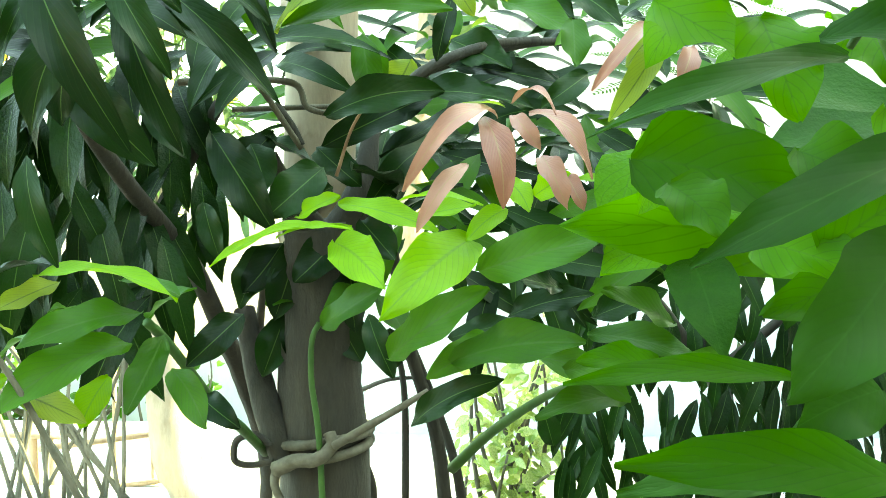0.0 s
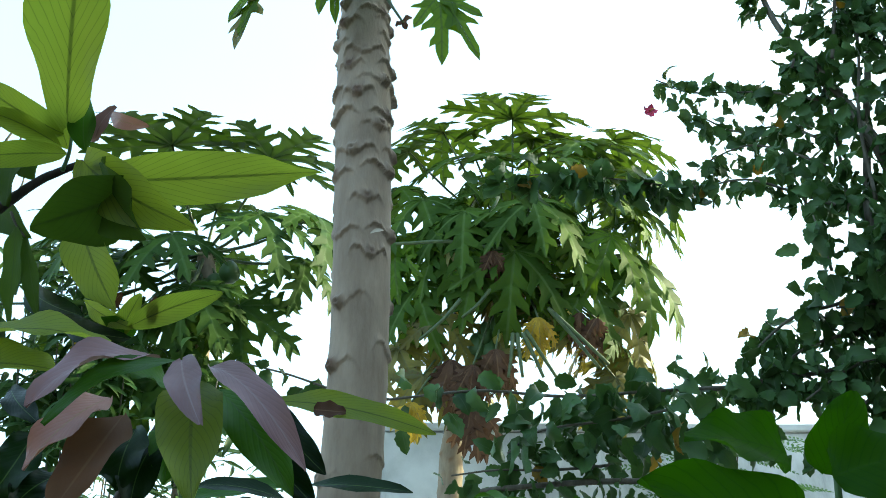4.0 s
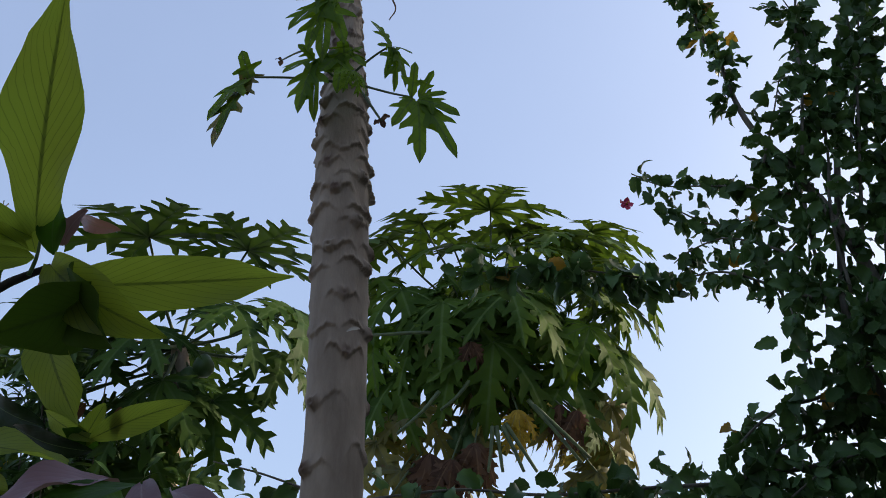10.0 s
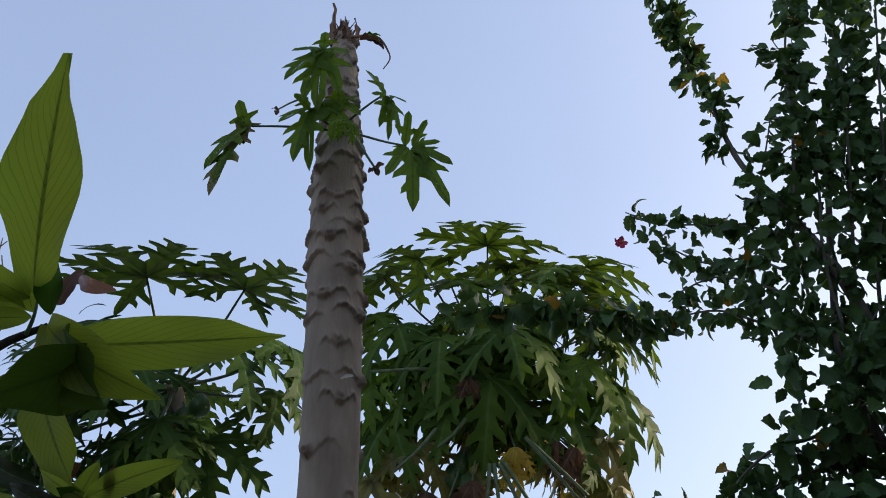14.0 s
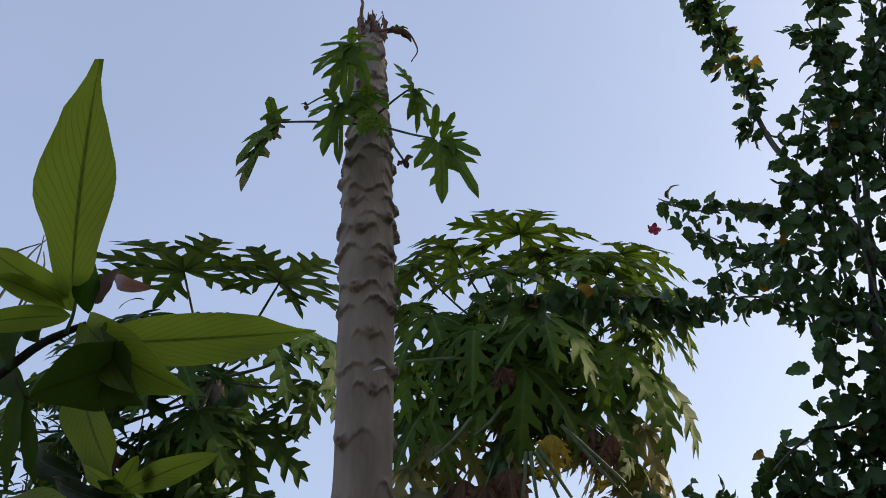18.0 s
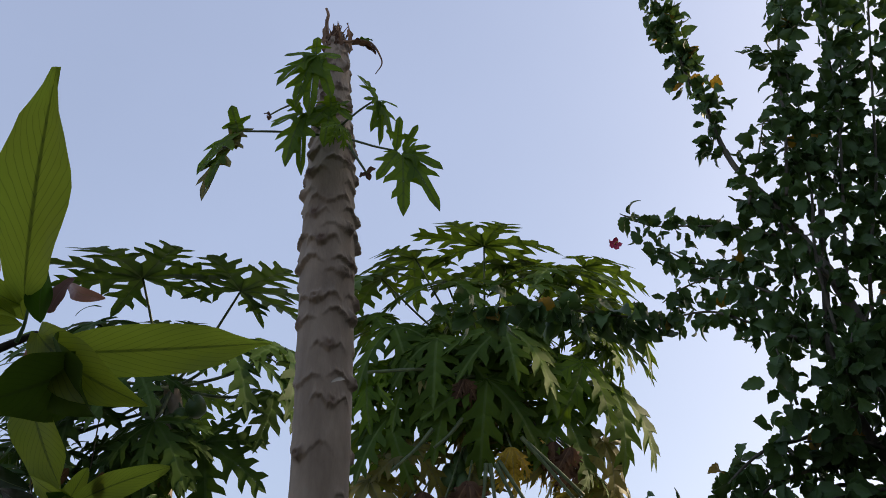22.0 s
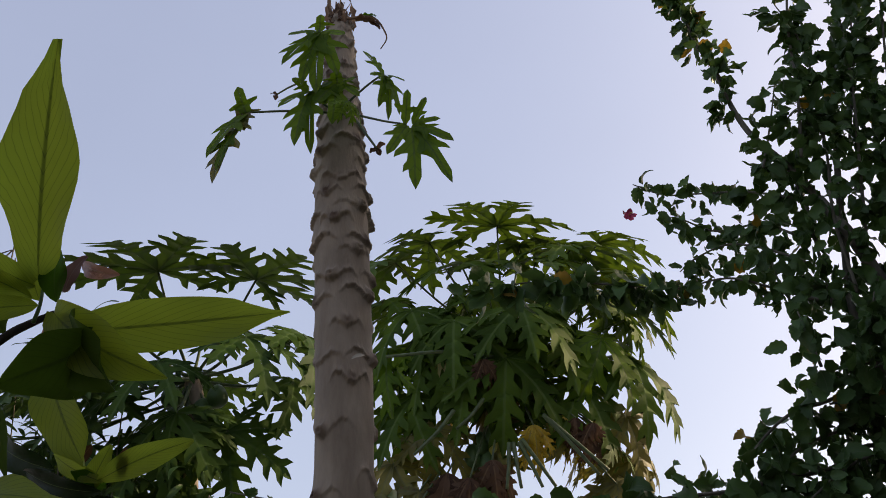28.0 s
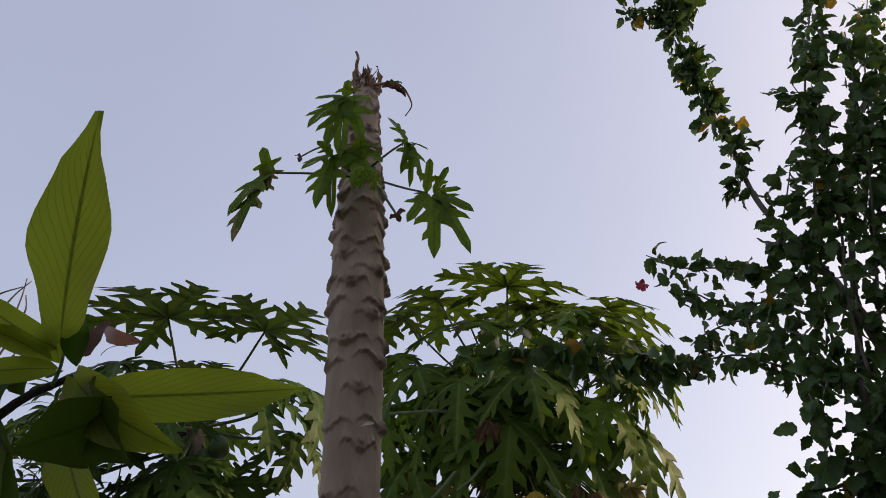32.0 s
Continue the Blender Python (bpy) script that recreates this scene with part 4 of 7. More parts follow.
papaya_leaf(papaya_b, FOOT_B, (-0.390, 7.100, 4.662), (-0.3, -0.4, 0.8), (-0.9, 0, -0.4), 1.18, PAPAYA, 2, 0.50, 0.013)
papaya_leaf(papaya_b, FOOT_B, (1.349, 7.300, 5.711), (0.1, -0.2, 1), (0.5, 0.6, -0.2), 1.44, PAPAYA, 3, 0.40, 0.013)
papaya_leaf(papaya_b, FOOT_B, (0.649, 7.300, 5.656), (-0.1, -0.2, 1), (-0.3, 0.6, -0.2), 1.49, PAPAYA, 4, 0.40, 0.013)
papaya_leaf(papaya_b, FOOT_B, (0.828, 6.300, 4.944), (0, -0.8, 0.7), (0.1, -0.6, -0.9), 1.21, PAPAYA, 5, 0.50, 0.013)
rng = random.Random(77)
for n in range(52):
    az, h = radians(rng.uniform(190, 350)), rng.uniform(-1.25, 0.35)
    out = Vector((math.cos(az), 0.55 * math.sin(az), 0))
    c = FOOT_B + Vector((0, -0.05, 0.1)) + out * rng.uniform(0.25, 1.1) * (1 - 0.25 * abs(h)) + Vector((0, 0, h))
    mat = PAPAYA if h > -0.3 else rng.choice((PAPAYA, BROWN_GREEN, BROWN_GREEN, PAPAYA_YOUNG, YELLOW, BROWN))
    papaya_leaf(papaya_b, FOOT_B + Vector((0, 0, -0.25 * rng.random())), c, Vector((0, 0, 0.55)) + out * 0.9 + Vector((rng.uniform(-0.3, 0.3), 0, 0)), out - Vector((0, 0, 1 - 0.5 * h)),
                rng.uniform(0.6, 0.95) * (0.6 if mat in (BROWN, YELLOW) else 1), mat, n % 6, (0.5, 0.7)[n % 2], 0.011, spread=0.9 if mat in (BROWN, YELLOW) else 2.35)
stem(papaya_b, [(0.918, 6.400, 4.064), (1.080, 6.400, 3.857), (1.284, 6.400, 3.581)], 0.018, 0.012, PETIOLE, "leaf_stalk")
stem(papaya_b, [(0.960, 6.400, 4.018), (1.164, 6.400, 3.813), (1.355, 6.400, 3.612)], 0.018, 0.012, PETIOLE, "leaf_stalk")
stem(papaya_b, [(0.713, 6.400, 3.855), (0.792, 6.400, 3.676), (0.856, 6.400, 3.509)], 0.018, 0.012, PETIOLE, "leaf_stalk")
stem(papaya_b, [(0.670, 6.400, 3.855), (0.685, 6.400, 3.675), (0.700, 6.400, 3.508)], 0.018, 0.012, PETIOLE, "leaf_stalk")
stem(papaya_b, [(0.736, 6.400, 3.878), (0.856, 6.400, 3.676), (0.953, 6.400, 3.509)], 0.018, 0.012, PETIOLE, "leaf_stalk")
stem(papaya_b, [(0.640, 6.400, 3.855), (0.621, 6.400, 3.675), (0.594, 6.400, 3.508)], 0.018, 0.012, PETIOLE, "leaf_stalk")
stem(papaya_b, [(0.242, 6.400, 4.130), (0.110, 6.400, 3.966), (-0.074, 6.400, 3.796)], 0.018, 0.012, PETIOLE, "leaf_stalk")
stem(papaya_b, [(0.583, 6.400, 4.558), (0.178, 6.400, 4.625), (-0.273, 6.400, 4.602)], 0.018, 0.012, PETIOLE, "leaf_stalk")
stem(papaya_b, [(0.476, 6.400, 4.217), (0.372, 6.400, 4.084), (0.253, 6.400, 3.981)], 0.018, 0.012, PETIOLE, "leaf_stalk")
part("fruit", fruit_mesh("fruit", 0.22, 0.07), FRUIT, papaya_b, pose_m=Matrix.Translation(Vector((0.490, 6.750, 3.826)) - papaya_b.location))
part("fruit", fruit_mesh("fruit", 0.22, 0.07), FRUIT_RIPE, papaya_b, pose_m=Matrix.Translation(Vector((0.570, 6.750, 3.931)) - papaya_b.location))
part("fruit", fruit_mesh("fruit", 0.22, 0.07), FRUIT, papaya_b, pose_m=Matrix.Translation(Vector((0.448, 6.750, 3.969)) - papaya_b.location))
part("fruit", fruit_mesh("fruit", 0.22, 0.07), FRUIT, papaya_b, pose_m=Matrix.Translation(Vector((0.374, 6.750, 3.873)) - papaya_b.location))
part("fruit", fruit_mesh("fruit", 0.22, 0.07), FRUIT, papaya_b, pose_m=Matrix.Translation(Vector((0.549, 6.750, 4.027)) - papaya_b.location))


# ---- the papaya behind the mango ----
papaya_c = thing("papaya_tree", (-0.95, 4.4, 0), "slim papaya tree with dark spreading leaves and green fruit", "tree", "papaya trees")
line = [(-0.885, 4.354, -0.100), (-0.961, 4.354, 0.039), (-1.076, 4.354, 0.517), (-1.198, 4.500, 3.104), (-1.180, 4.500, 3.392), (-1.236, 4.500, 3.620)]
o = papaya_c.location
part("trunk", papaya_trunk_mesh("trunk", [tuple(Vector(p) - o) for p in line], [(-0.1, 0.12), (0.4, 0.11), (0.8, 0.1), (2.8, 0.06), (3.9, 0.045)], [(0, 0.08), (2.4, 0.03), (3.9, 0.015)], 300, 36, 0.009, 4, 1.2, 0.3), TRUNK, papaya_c)
FOOT_C = Vector((-1.236, 4.500, 3.620))
papaya_leaf(papaya_c, FOOT_C, (-1.402, 4.200, 4.136), (0, -0.05, 1), (-0.2, -1, 0), 1.16, PAPAYA_SHADED, 2, 0.20, 0.011)
papaya_leaf(papaya_c, FOOT_C, (-0.886, 4.300, 4.117), (0.1, -0.1, 1), (0.6, -0.8, 0), 1.00, PAPAYA_SHADED, 3, 0.25, 0.011)
papaya_leaf(papaya_c, FOOT_C, (-0.625, 4.400, 3.813), (0.4, -0.3, 0.8), (1, 0, -0.3), 0.92, PAPAYA_SHADED, 4, 0.50, 0.011)
papaya_leaf(papaya_c, FOOT_C, (-0.684, 4.500, 3.588), (0.4, -0.5, 0.6), (0.7, 0, -0.8), 0.71, PAPAYA_SHADED, 5, 0.60, 0.011)
papaya_leaf(papaya_c, FOOT_C, (-0.992, 4.400, 3.279), (0.1, -0.95, 0.2), (0.15, 0, -1), 0.81, PAPAYA_SHADED, 0, 0.30, 0.011)
papaya_leaf(papaya_c, FOOT_C, (-1.586, 4.200, 3.857), (-0.2, -0.4, 0.9), (-0.6, -0.8, -0.1), 0.97, PAPAYA_SHADED, 1, 0.40, 0.011)
papaya_leaf(papaya_c, FOOT_C, (-1.613, 4.300, 3.510), (-0.3, -0.7, 0.6), (-0.7, -0.1, -0.7), 0.96, PAPAYA_SHADED, 2, 0.50, 0.011)
papaya_leaf(papaya_c, FOOT_C, (-2.077, 4.600, 3.783), (-0.4, -0.4, 0.8), (-1, -0.2, -0.2), 1.07, PAPAYA_SHADED, 3, 0.50, 0.011)
papaya_leaf(papaya_c, FOOT_C, (-1.323, 4.200, 3.164), (-0.1, -0.9, 0.4), (-0.3, 0, -1), 0.79, PAPAYA_SHADED, 4, 0.50, 0.011)
papaya_leaf(papaya_c, FOOT_C, (-2.005, 4.600, 3.315), (-0.4, -0.7, 0.5), (-0.7, 0, -0.8), 0.98, PAPAYA_SHADED, 5, 0.60, 0.011)
papaya_leaf(papaya_c, FOOT_C, (-1.259, 4.700, 4.005), (0, 0.1, 1), (0.2, -0.5, 0), 0.82, PAPAYA_SHADED, 0, 0.30, 0.011)
papaya_leaf(papaya_c, FOOT_C, (-1.267, 4.000, 3.496), (-0.1, -0.7, 0.7), (-0.3, -0.6, -0.6), 0.74, PAPAYA_SHADED, 1, 0.45, 0.011)
papaya_leaf(papaya_c, FOOT_C, (-1.272, 4.900, 3.767), (0.1, 0.3, 0.8), (0.3, 0.5, -0.3), 0.74, PAPAYA_SHADED, 2, 0.40, 0.011)
papaya_leaf(papaya_c, FOOT_C, (-1.662, 4.500, 2.977), (-0.3, -0.8, 0.5), (-0.4, 0, -1), 0.88, PAPAYA_SHADED, 3, 0.60, 0.011)
papaya_leaf(papaya_c, FOOT_C, (-1.219, 4.300, 2.859), (0, -0.9, 0.3), (0.1, 0, -1), 0.78, PAPAYA_SHADED, 4, 0.40, 0.011)
papaya_leaf(papaya_c, FOOT_C, (-1.175, 4.100, 3.270), (-0.1, -0.8, 0.5), (0, -0.2, -1), 0.65, PAPAYA_SHADED, 5, 0.50, 0.011)
papaya_leaf(papaya_c, FOOT_C, (-1.475, 4.500, 3.062), (-0.1, -0.8, 0.4), (-0.2, 0, -1), 0.79, PAPAYA_SHADED, 0, 0.50, 0.011)
papaya_leaf(papaya_c, FOOT_C, (-1.614, 4.000, 3.561), (-0.3, -0.6, 0.7), (-0.4, -0.4, -0.7), 0.76, PAPAYA_SHADED, 1, 0.50, 0.011)
papaya_leaf(papaya_c, FOOT_C, (-0.870, 4.100, 3.666), (0.2, -0.6, 0.7), (0.5, -0.5, -0.5), 0.75, PAPAYA_SHADED, 2, 0.45, 0.011)
papaya_leaf(papaya_c, FOOT_C, (-2.353, 4.800, 3.663), (-0.4, -0.5, 0.7), (-1, 0, -0.3), 1.07, PAPAYA_SHADED, 3, 0.50, 0.011)
rng = random.Random(52)
for n in range(6):
    c = Vector((-1.25 - 0.2 * n + rng.uniform(-0.08, 0.08), rng.uniform(4.2, 4.9), rng.uniform(2.75, 3.45)))
    papaya_leaf(papaya_c, FOOT_C - Vector((0, 0, 0.2 * rng.random())), c, (rng.uniform(-0.4, 0), -0.7, rng.uniform(0.4, 0.7)), (rng.uniform(-0.7, 0), -0.1, -0.9), rng.uniform(0.6, 0.85), PAPAYA_SHADED, n % 6, (0.5, 0.7)[n % 2], 0.010)
part("fruit", fruit_mesh("fruit", 0.13, 0.055), FRUIT, papaya_c, pose_m=Matrix.Translation(Vector((-1.065, 4.400, 3.477)) - papaya_c.location))
part("fruit", fruit_mesh("fruit", 0.13, 0.055), FRUIT, papaya_c, pose_m=Matrix.Translation(Vector((-1.303, 4.400, 3.486)) - papaya_c.location))
part("fruit", fruit_mesh("fruit", 0.13, 0.055), FRUIT, papaya_c, pose_m=Matrix.Translation(Vector((-1.134, 4.400, 3.405)) - papaya_c.location))


# ---- the hibiscus ----
hibiscus = thing("hibiscus_shrub", (2.2, 4.0, 0), "tall hibiscus shrub with dark serrated leaves", "shrub")
rng = random.Random(5)
spots = []


def leafy_branch(points, thick, thin, step, reach, size, yellow=0.02, hang=0.6, layers=1, name="branch"):
    stem(hibiscus, points, thick, thin, TWIG, name)
    low = max(p[2] for p in points) < 3.3
    for k in range(layers):
        spots.extend(along_branch(rng, points, step * (1.1 if low else 0.95), reach, size * (0.85 if low else 0.9), (-0.4, 0.6), yellow * 0.6, 0, hang, 0.12 if step < 0.011 else 0.0))


stem(hibiscus, [(2.3, 4.0, -0.1), (2.35, 3.9, 1.2), (2.2, 3.7, 2.4), (2.114, 3.500, 3.286), (1.995, 3.400, 3.625), (1.918, 3.450, 3.932)], 0.045, 0.024, TWIG, "trunk")
stem(hibiscus, [(2.4, 4.1, 0.3), (2.6, 3.9, 2.0), (1.956, 3.500, 3.079), (2.002, 3.500, 3.776), (2.310, 3.500, 5.029)], 0.03, 0.012, TWIG, "trunk")
leafy_branch([(1.946, 3.500, 3.966), (1.837, 3.500, 4.183), (1.703, 3.500, 4.395), (1.642, 3.500, 4.655), (1.619, 3.500, 4.995)], 0.02, 0.01, 0.00704, 0.085, 0.11, 0.025, 0.7, 1)
leafy_branch([(1.614, 3.600, 5.055), (1.547, 3.600, 5.532), (1.513, 3.600, 5.779), (1.448, 3.600, 6.039), (1.235, 3.600, 6.033)], 0.01, 0.004, 0.0066, 0.075, 0.105, 0.1, 0.7, 2)
leafy_branch([(1.494, 3.600, 5.881), (1.625, 3.600, 6.153), (1.757, 3.600, 6.500)], 0.006, 0.003, 0.0084, 0.07, 0.105, 0.08, 0.6, 2)
leafy_branch([(1.817, 3.500, 3.983), (1.704, 3.700, 4.166), (1.557, 3.900, 4.307), (1.381, 4.000, 4.378), (1.221, 4.000, 4.456)], 0.007, 0.003, 0.016, 0.055, 0.115, 0.015, 0.7, 1)
leafy_branch([(1.768, 3.500, 3.778), (1.719, 3.700, 3.969), (1.571, 3.900, 4.064), (1.431, 4.000, 4.219), (1.310, 4.000, 4.220)], 0.007, 0.003, 0.0136, 0.07, 0.11, 0.01, 0.6, 1)
leafy_branch([(1.783, 3.500, 3.627), (1.668, 3.600, 3.763), (1.571, 3.800, 3.917), (1.424, 3.900, 3.896), (1.376, 4.000, 3.887)], 0.007, 0.003, 0.0128, 0.075, 0.11, 0.01, 0.6, 1)
leafy_branch([(1.732, 3.400, 3.375), (1.647, 3.600, 3.552), (1.533, 3.800, 3.724), (1.373, 4.000, 3.788)], 0.009, 0.004, 0.01536, 0.07, 0.11, 0.01, 0.7, 1)
leafy_branch([(1.373, 4.000, 3.788), (1.145, 4.000, 3.806), (0.888, 4.000, 3.842), (0.599, 4.000, 3.861), (0.306, 4.000, 3.814)], 0.007, 0.003, 0.0234, 0.07, 0.16, 0.04, 1, 2)
leafy_branch([(1.673, 3.500, 3.237), (1.681, 3.500, 3.372), (1.639, 3.500, 3.512), (1.628, 3.500, 3.688)], 0.007, 0.003, 0.01536, 0.08, 0.11, 0.015, 0.6, 1)
leafy_branch([(1.663, 3.400, 3.064), (1.648, 3.400, 3.190), (1.632, 3.400, 3.322)], 0.007, 0.003, 0.03072, 0.08, 0.12, 0.04, 0.8, 2)
leafy_branch([(1.846, 3.500, 3.343), (1.859, 3.500, 3.686), (1.869, 3.500, 3.934), (1.844, 3.500, 4.166)], 0.009, 0.005, 0.00704, 0.12, 0.11, 0.01, 0.6, 1)
leafy_branch([(1.918, 3.400, 3.400), (1.928, 3.400, 3.805), (2.003, 3.400, 4.190), (2.025, 3.400, 4.545), (1.981, 3.400, 4.774)], 0.009, 0.004, 0.0064, 0.12, 0.11, 0.015, 0.6, 1)
leafy_branch([(2.003, 3.400, 4.190), (2.067, 3.400, 4.657), (2.059, 3.400, 4.973), (2.003, 3.400, 5.184)], 0.007, 0.003, 0.0144, 0.09, 0.11, 0.02, 0.6, 1)
leafy_branch([(1.699, 3.450, 4.130), (1.802, 3.450, 4.407), (1.889, 3.450, 4.666)], 0.006, 0.003, 0.0096, 0.08, 0.11, 0.02, 0.6, 1)
leafy_branch([(2.014, 3.400, 3.567), (2.136, 3.400, 4.089), (2.256, 3.400, 4.617), (2.329, 3.400, 5.095), (2.411, 3.400, 5.633)], 0.009, 0.004, 0.00704, 0.1, 0.115, 0.015, 0.6, 1)
leafy_branch([(1.873, 3.400, 4.149), (1.966, 3.400, 4.578), (2.041, 3.400, 5.062), (2.192, 3.400, 5.613), (2.384, 3.400, 6.247)], 0.009, 0.004, 0.00624, 0.09, 0.11, 0.015, 0.6, 1)
leafy_branch([(1.974, 3.400, 5.103), (1.917, 3.400, 5.123), (1.875, 3.400, 5.144)], 0.004, 0.002, 0.012, 0.04, 0.08, 0, 0.5, 1)
leafy_branch([(2.189, 3.500, 4.298), (2.383, 3.500, 4.872), (2.543, 3.500, 5.542), (2.707, 3.500, 6.056)], 0.007, 0.003, 0.0132, 0.07, 0.11, 0.04, 0.6, 1)
leafy_branch([(2.062, 3.400, 3.238), (2.157, 3.400, 3.712), (2.346, 3.400, 4.255), (2.520, 3.400, 4.927), (2.698, 3.400, 5.629)], 0.01, 0.005, 0.0064, 0.12, 0.12, 0.01, 0.6, 1)
leafy_branch([(2.138, 3.400, 3.035), (2.333, 3.400, 3.710), (2.629, 3.400, 4.538), (2.953, 3.400, 5.626)], 0.01, 0.005, 0.01152, 0.14, 0.12, 0.01, 0.6, 2)
leafy_branch([(1.758, 3.400, 3.164), (1.936, 3.400, 3.292), (2.096, 3.400, 3.509)], 0.008, 0.005, 0.0064, 0.12, 0.12, 0.01, 0.6, 1)
leafy_branch([(1.763, 3.300, 2.997), (1.849, 3.300, 3.142), (1.931, 3.300, 3.347)], 0.008, 0.005, 0.01152, 0.12, 0.12, 0.01, 0.6, 2)
leafy_branch([(2.069, 3.600, 3.146), (1.788, 3.600, 3.007), (1.582, 3.600, 2.946), (1.442, 3.600, 2.850), (1.324, 3.600, 2.733)], 0.011, 0.004, 0.020736, 0.1, 0.135, 0.01, 0.8, 2)
leafy_branch([(2.063, 3.600, 2.967), (1.799, 3.600, 2.871), (1.594, 3.600, 2.801), (1.429, 3.600, 2.686), (1.297, 3.600, 2.596)], 0.009, 0.004, 0.018432, 0.1, 0.13, 0.01, 0.8, 2)
leafy_branch([(2.002, 3.500, 2.742), (1.816, 3.500, 2.720), (1.664, 3.500, 2.654), (1.504, 3.500, 2.546)], 0.008, 0.004, 0.016128, 0.1, 0.13, 0.01, 0.7, 2)
leafy_branch([(1.670, 3.500, 3.031), (1.770, 3.500, 3.055), (1.957, 3.500, 3.130)], 0.006, 0.004, 0.02304, 0.09, 0.13, 0.01, 0.8, 1)
leafy_branch([(2.085, 3.600, 2.740), (1.857, 3.600, 2.789), (1.673, 3.600, 2.701), (1.479, 3.600, 2.676), (1.285, 3.600, 2.634)], 0.011, 0.005, 0.02112, 0.1, 0.13, 0.01, 0.8, 1)
leafy_branch([(2.072, 3.500, 2.904), (1.893, 3.500, 2.954), (1.700, 3.500, 2.940)], 0.008, 0.005, 0.00624, 0.11, 0.13, 0.01, 0.7, 1)
leafy_branch([(1.980, 3.500, 2.521), (1.809, 3.500, 2.566), (1.654, 3.500, 2.474), (1.548, 3.500, 2.384)], 0.009, 0.005, 0.013824, 0.12, 0.13, 0.01, 0.7, 2)
leafy_branch([(1.393, 3.900, 2.701), (1.241, 3.900, 2.701), (1.088, 3.900, 2.700), (0.959, 3.900, 2.673)], 0.006, 0.004, 0.0072, 0.11, 0.12, 0.02, 0.5, 2)
leafy_branch([(2.202, 3.800, 2.802), (1.743, 3.700, 2.729), (1.330, 3.600, 2.636), (0.925, 3.500, 2.581), (0.540, 3.500, 2.556), (0.203, 3.500, 2.577), (-0.156, 3.500, 2.540)], 0.009, 0.005, 0.03, 0.13, 0.14, 0.03, 0.9, 1)
leafy_branch([(-0.156, 3.500, 2.540), (-0.358, 3.500, 2.574), (-0.565, 3.500, 2.642), (-0.750, 3.500, 2.688)], 0.006, 0.003, 0.05, 0.08, 0.12, 0.02, 0.9, 1)
leafy_branch([(0.985, 3.500, 2.512), (0.746, 3.450, 2.453), (0.437, 3.450, 2.408), (0.299, 3.400, 2.310)], 0.006, 0.004, 0.02, 0.16, 0.15, 0.03, 0.9, 2)
leafy_branch([(1.167, 3.500, 2.206), (0.715, 3.400, 2.208), (0.295, 3.400, 2.182), (0.170, 3.400, 2.165)], 0.012, 0.009, 0.06, 0.08, 0.1, 0.0, 0.5, 1)
leafy_branch([(1.352, 3.800, 2.495), (0.986, 3.700, 2.470), (0.645, 3.600, 2.537), (0.557, 3.600, 2.607)], 0.006, 0.003, 0.022, 0.15, 0.14, 0.03, 0.9, 2)
leafy_branch([(0.742, 3.500, 2.290), (0.465, 3.400, 2.248), (0.255, 3.400, 2.247), (0.087, 3.400, 2.226)], 0.006, 0.003, 0.022, 0.13, 0.1, 0.0, 0.5, 2)
leafy_branch([(2.219, 3.400, 2.592), (2.150, 3.400, 2.773), (2.128, 3.400, 3.016), (2.156, 3.400, 3.279)], 0.008, 0.004, 0.010, 0.1, 0.12, 0.01, 0.7, 2)
leafy_branch([(2.420, 3.500, 2.915), (2.342, 3.500, 3.091), (2.329, 3.500, 3.336), (2.363, 3.500, 3.569)], 0.008, 0.004, 0.010, 0.1, 0.12, 0.01, 0.7, 2)
leafy_branch([(2.224, 3.500, 2.573), (2.079, 3.500, 2.660), (1.991, 3.500, 2.799)], 0.008, 0.004, 0.010, 0.1, 0.12, 0.01, 0.7, 2)
rng.shuffle(spots)
spots.sort(key=lambda s: s[0].y)
leaf_cloud(hibiscus, "leaf", [(leaf_pose(hibiscus, q, way, face, size), n % 5, key) for n, (q, way, face, size, key) in enumerate(spots)], SERRATE, {"g": HIBISCUS, "y": AMBER})


def hibiscus_flower(place, size, seed):
    r = random.Random(seed)
    flower = part("flower", mesh_of("flower", *blade_data((0, 0, 0), (0, 0.01, 0), 0.004, (0, 0, 1), 0, "round", nv=4)), PETAL, hibiscus, "crimson flower", Matrix.Translation(Vector(place) - hibiscus.location))
    for k in range(5):
        a = k * 1.257 + r.uniform(-0.1, 0.1)
        me = mesh_of("petal", *blade_data((0, 0, 0), (size * math.cos(a), -0.35 * size, size * math.sin(a)), size * 0.8, (0, -1, 0.2), -0.15, "round", 0.1, 0.12, 8, k))
        part("petal", me, PETAL, flower)
    part("stamen", tube_mesh("stamen", [(0, 0, 0), (0.005, -size * 0.6, 0.0), (0.01, -size, -0.01)], 0.003, 0.002, 6), YELLOW, flower)


hibiscus_flower((1.162, 3.980, 4.237), 0.04, 1)
hibiscus_flower((2.12, 3.360, 2.93), 0.045, 2)


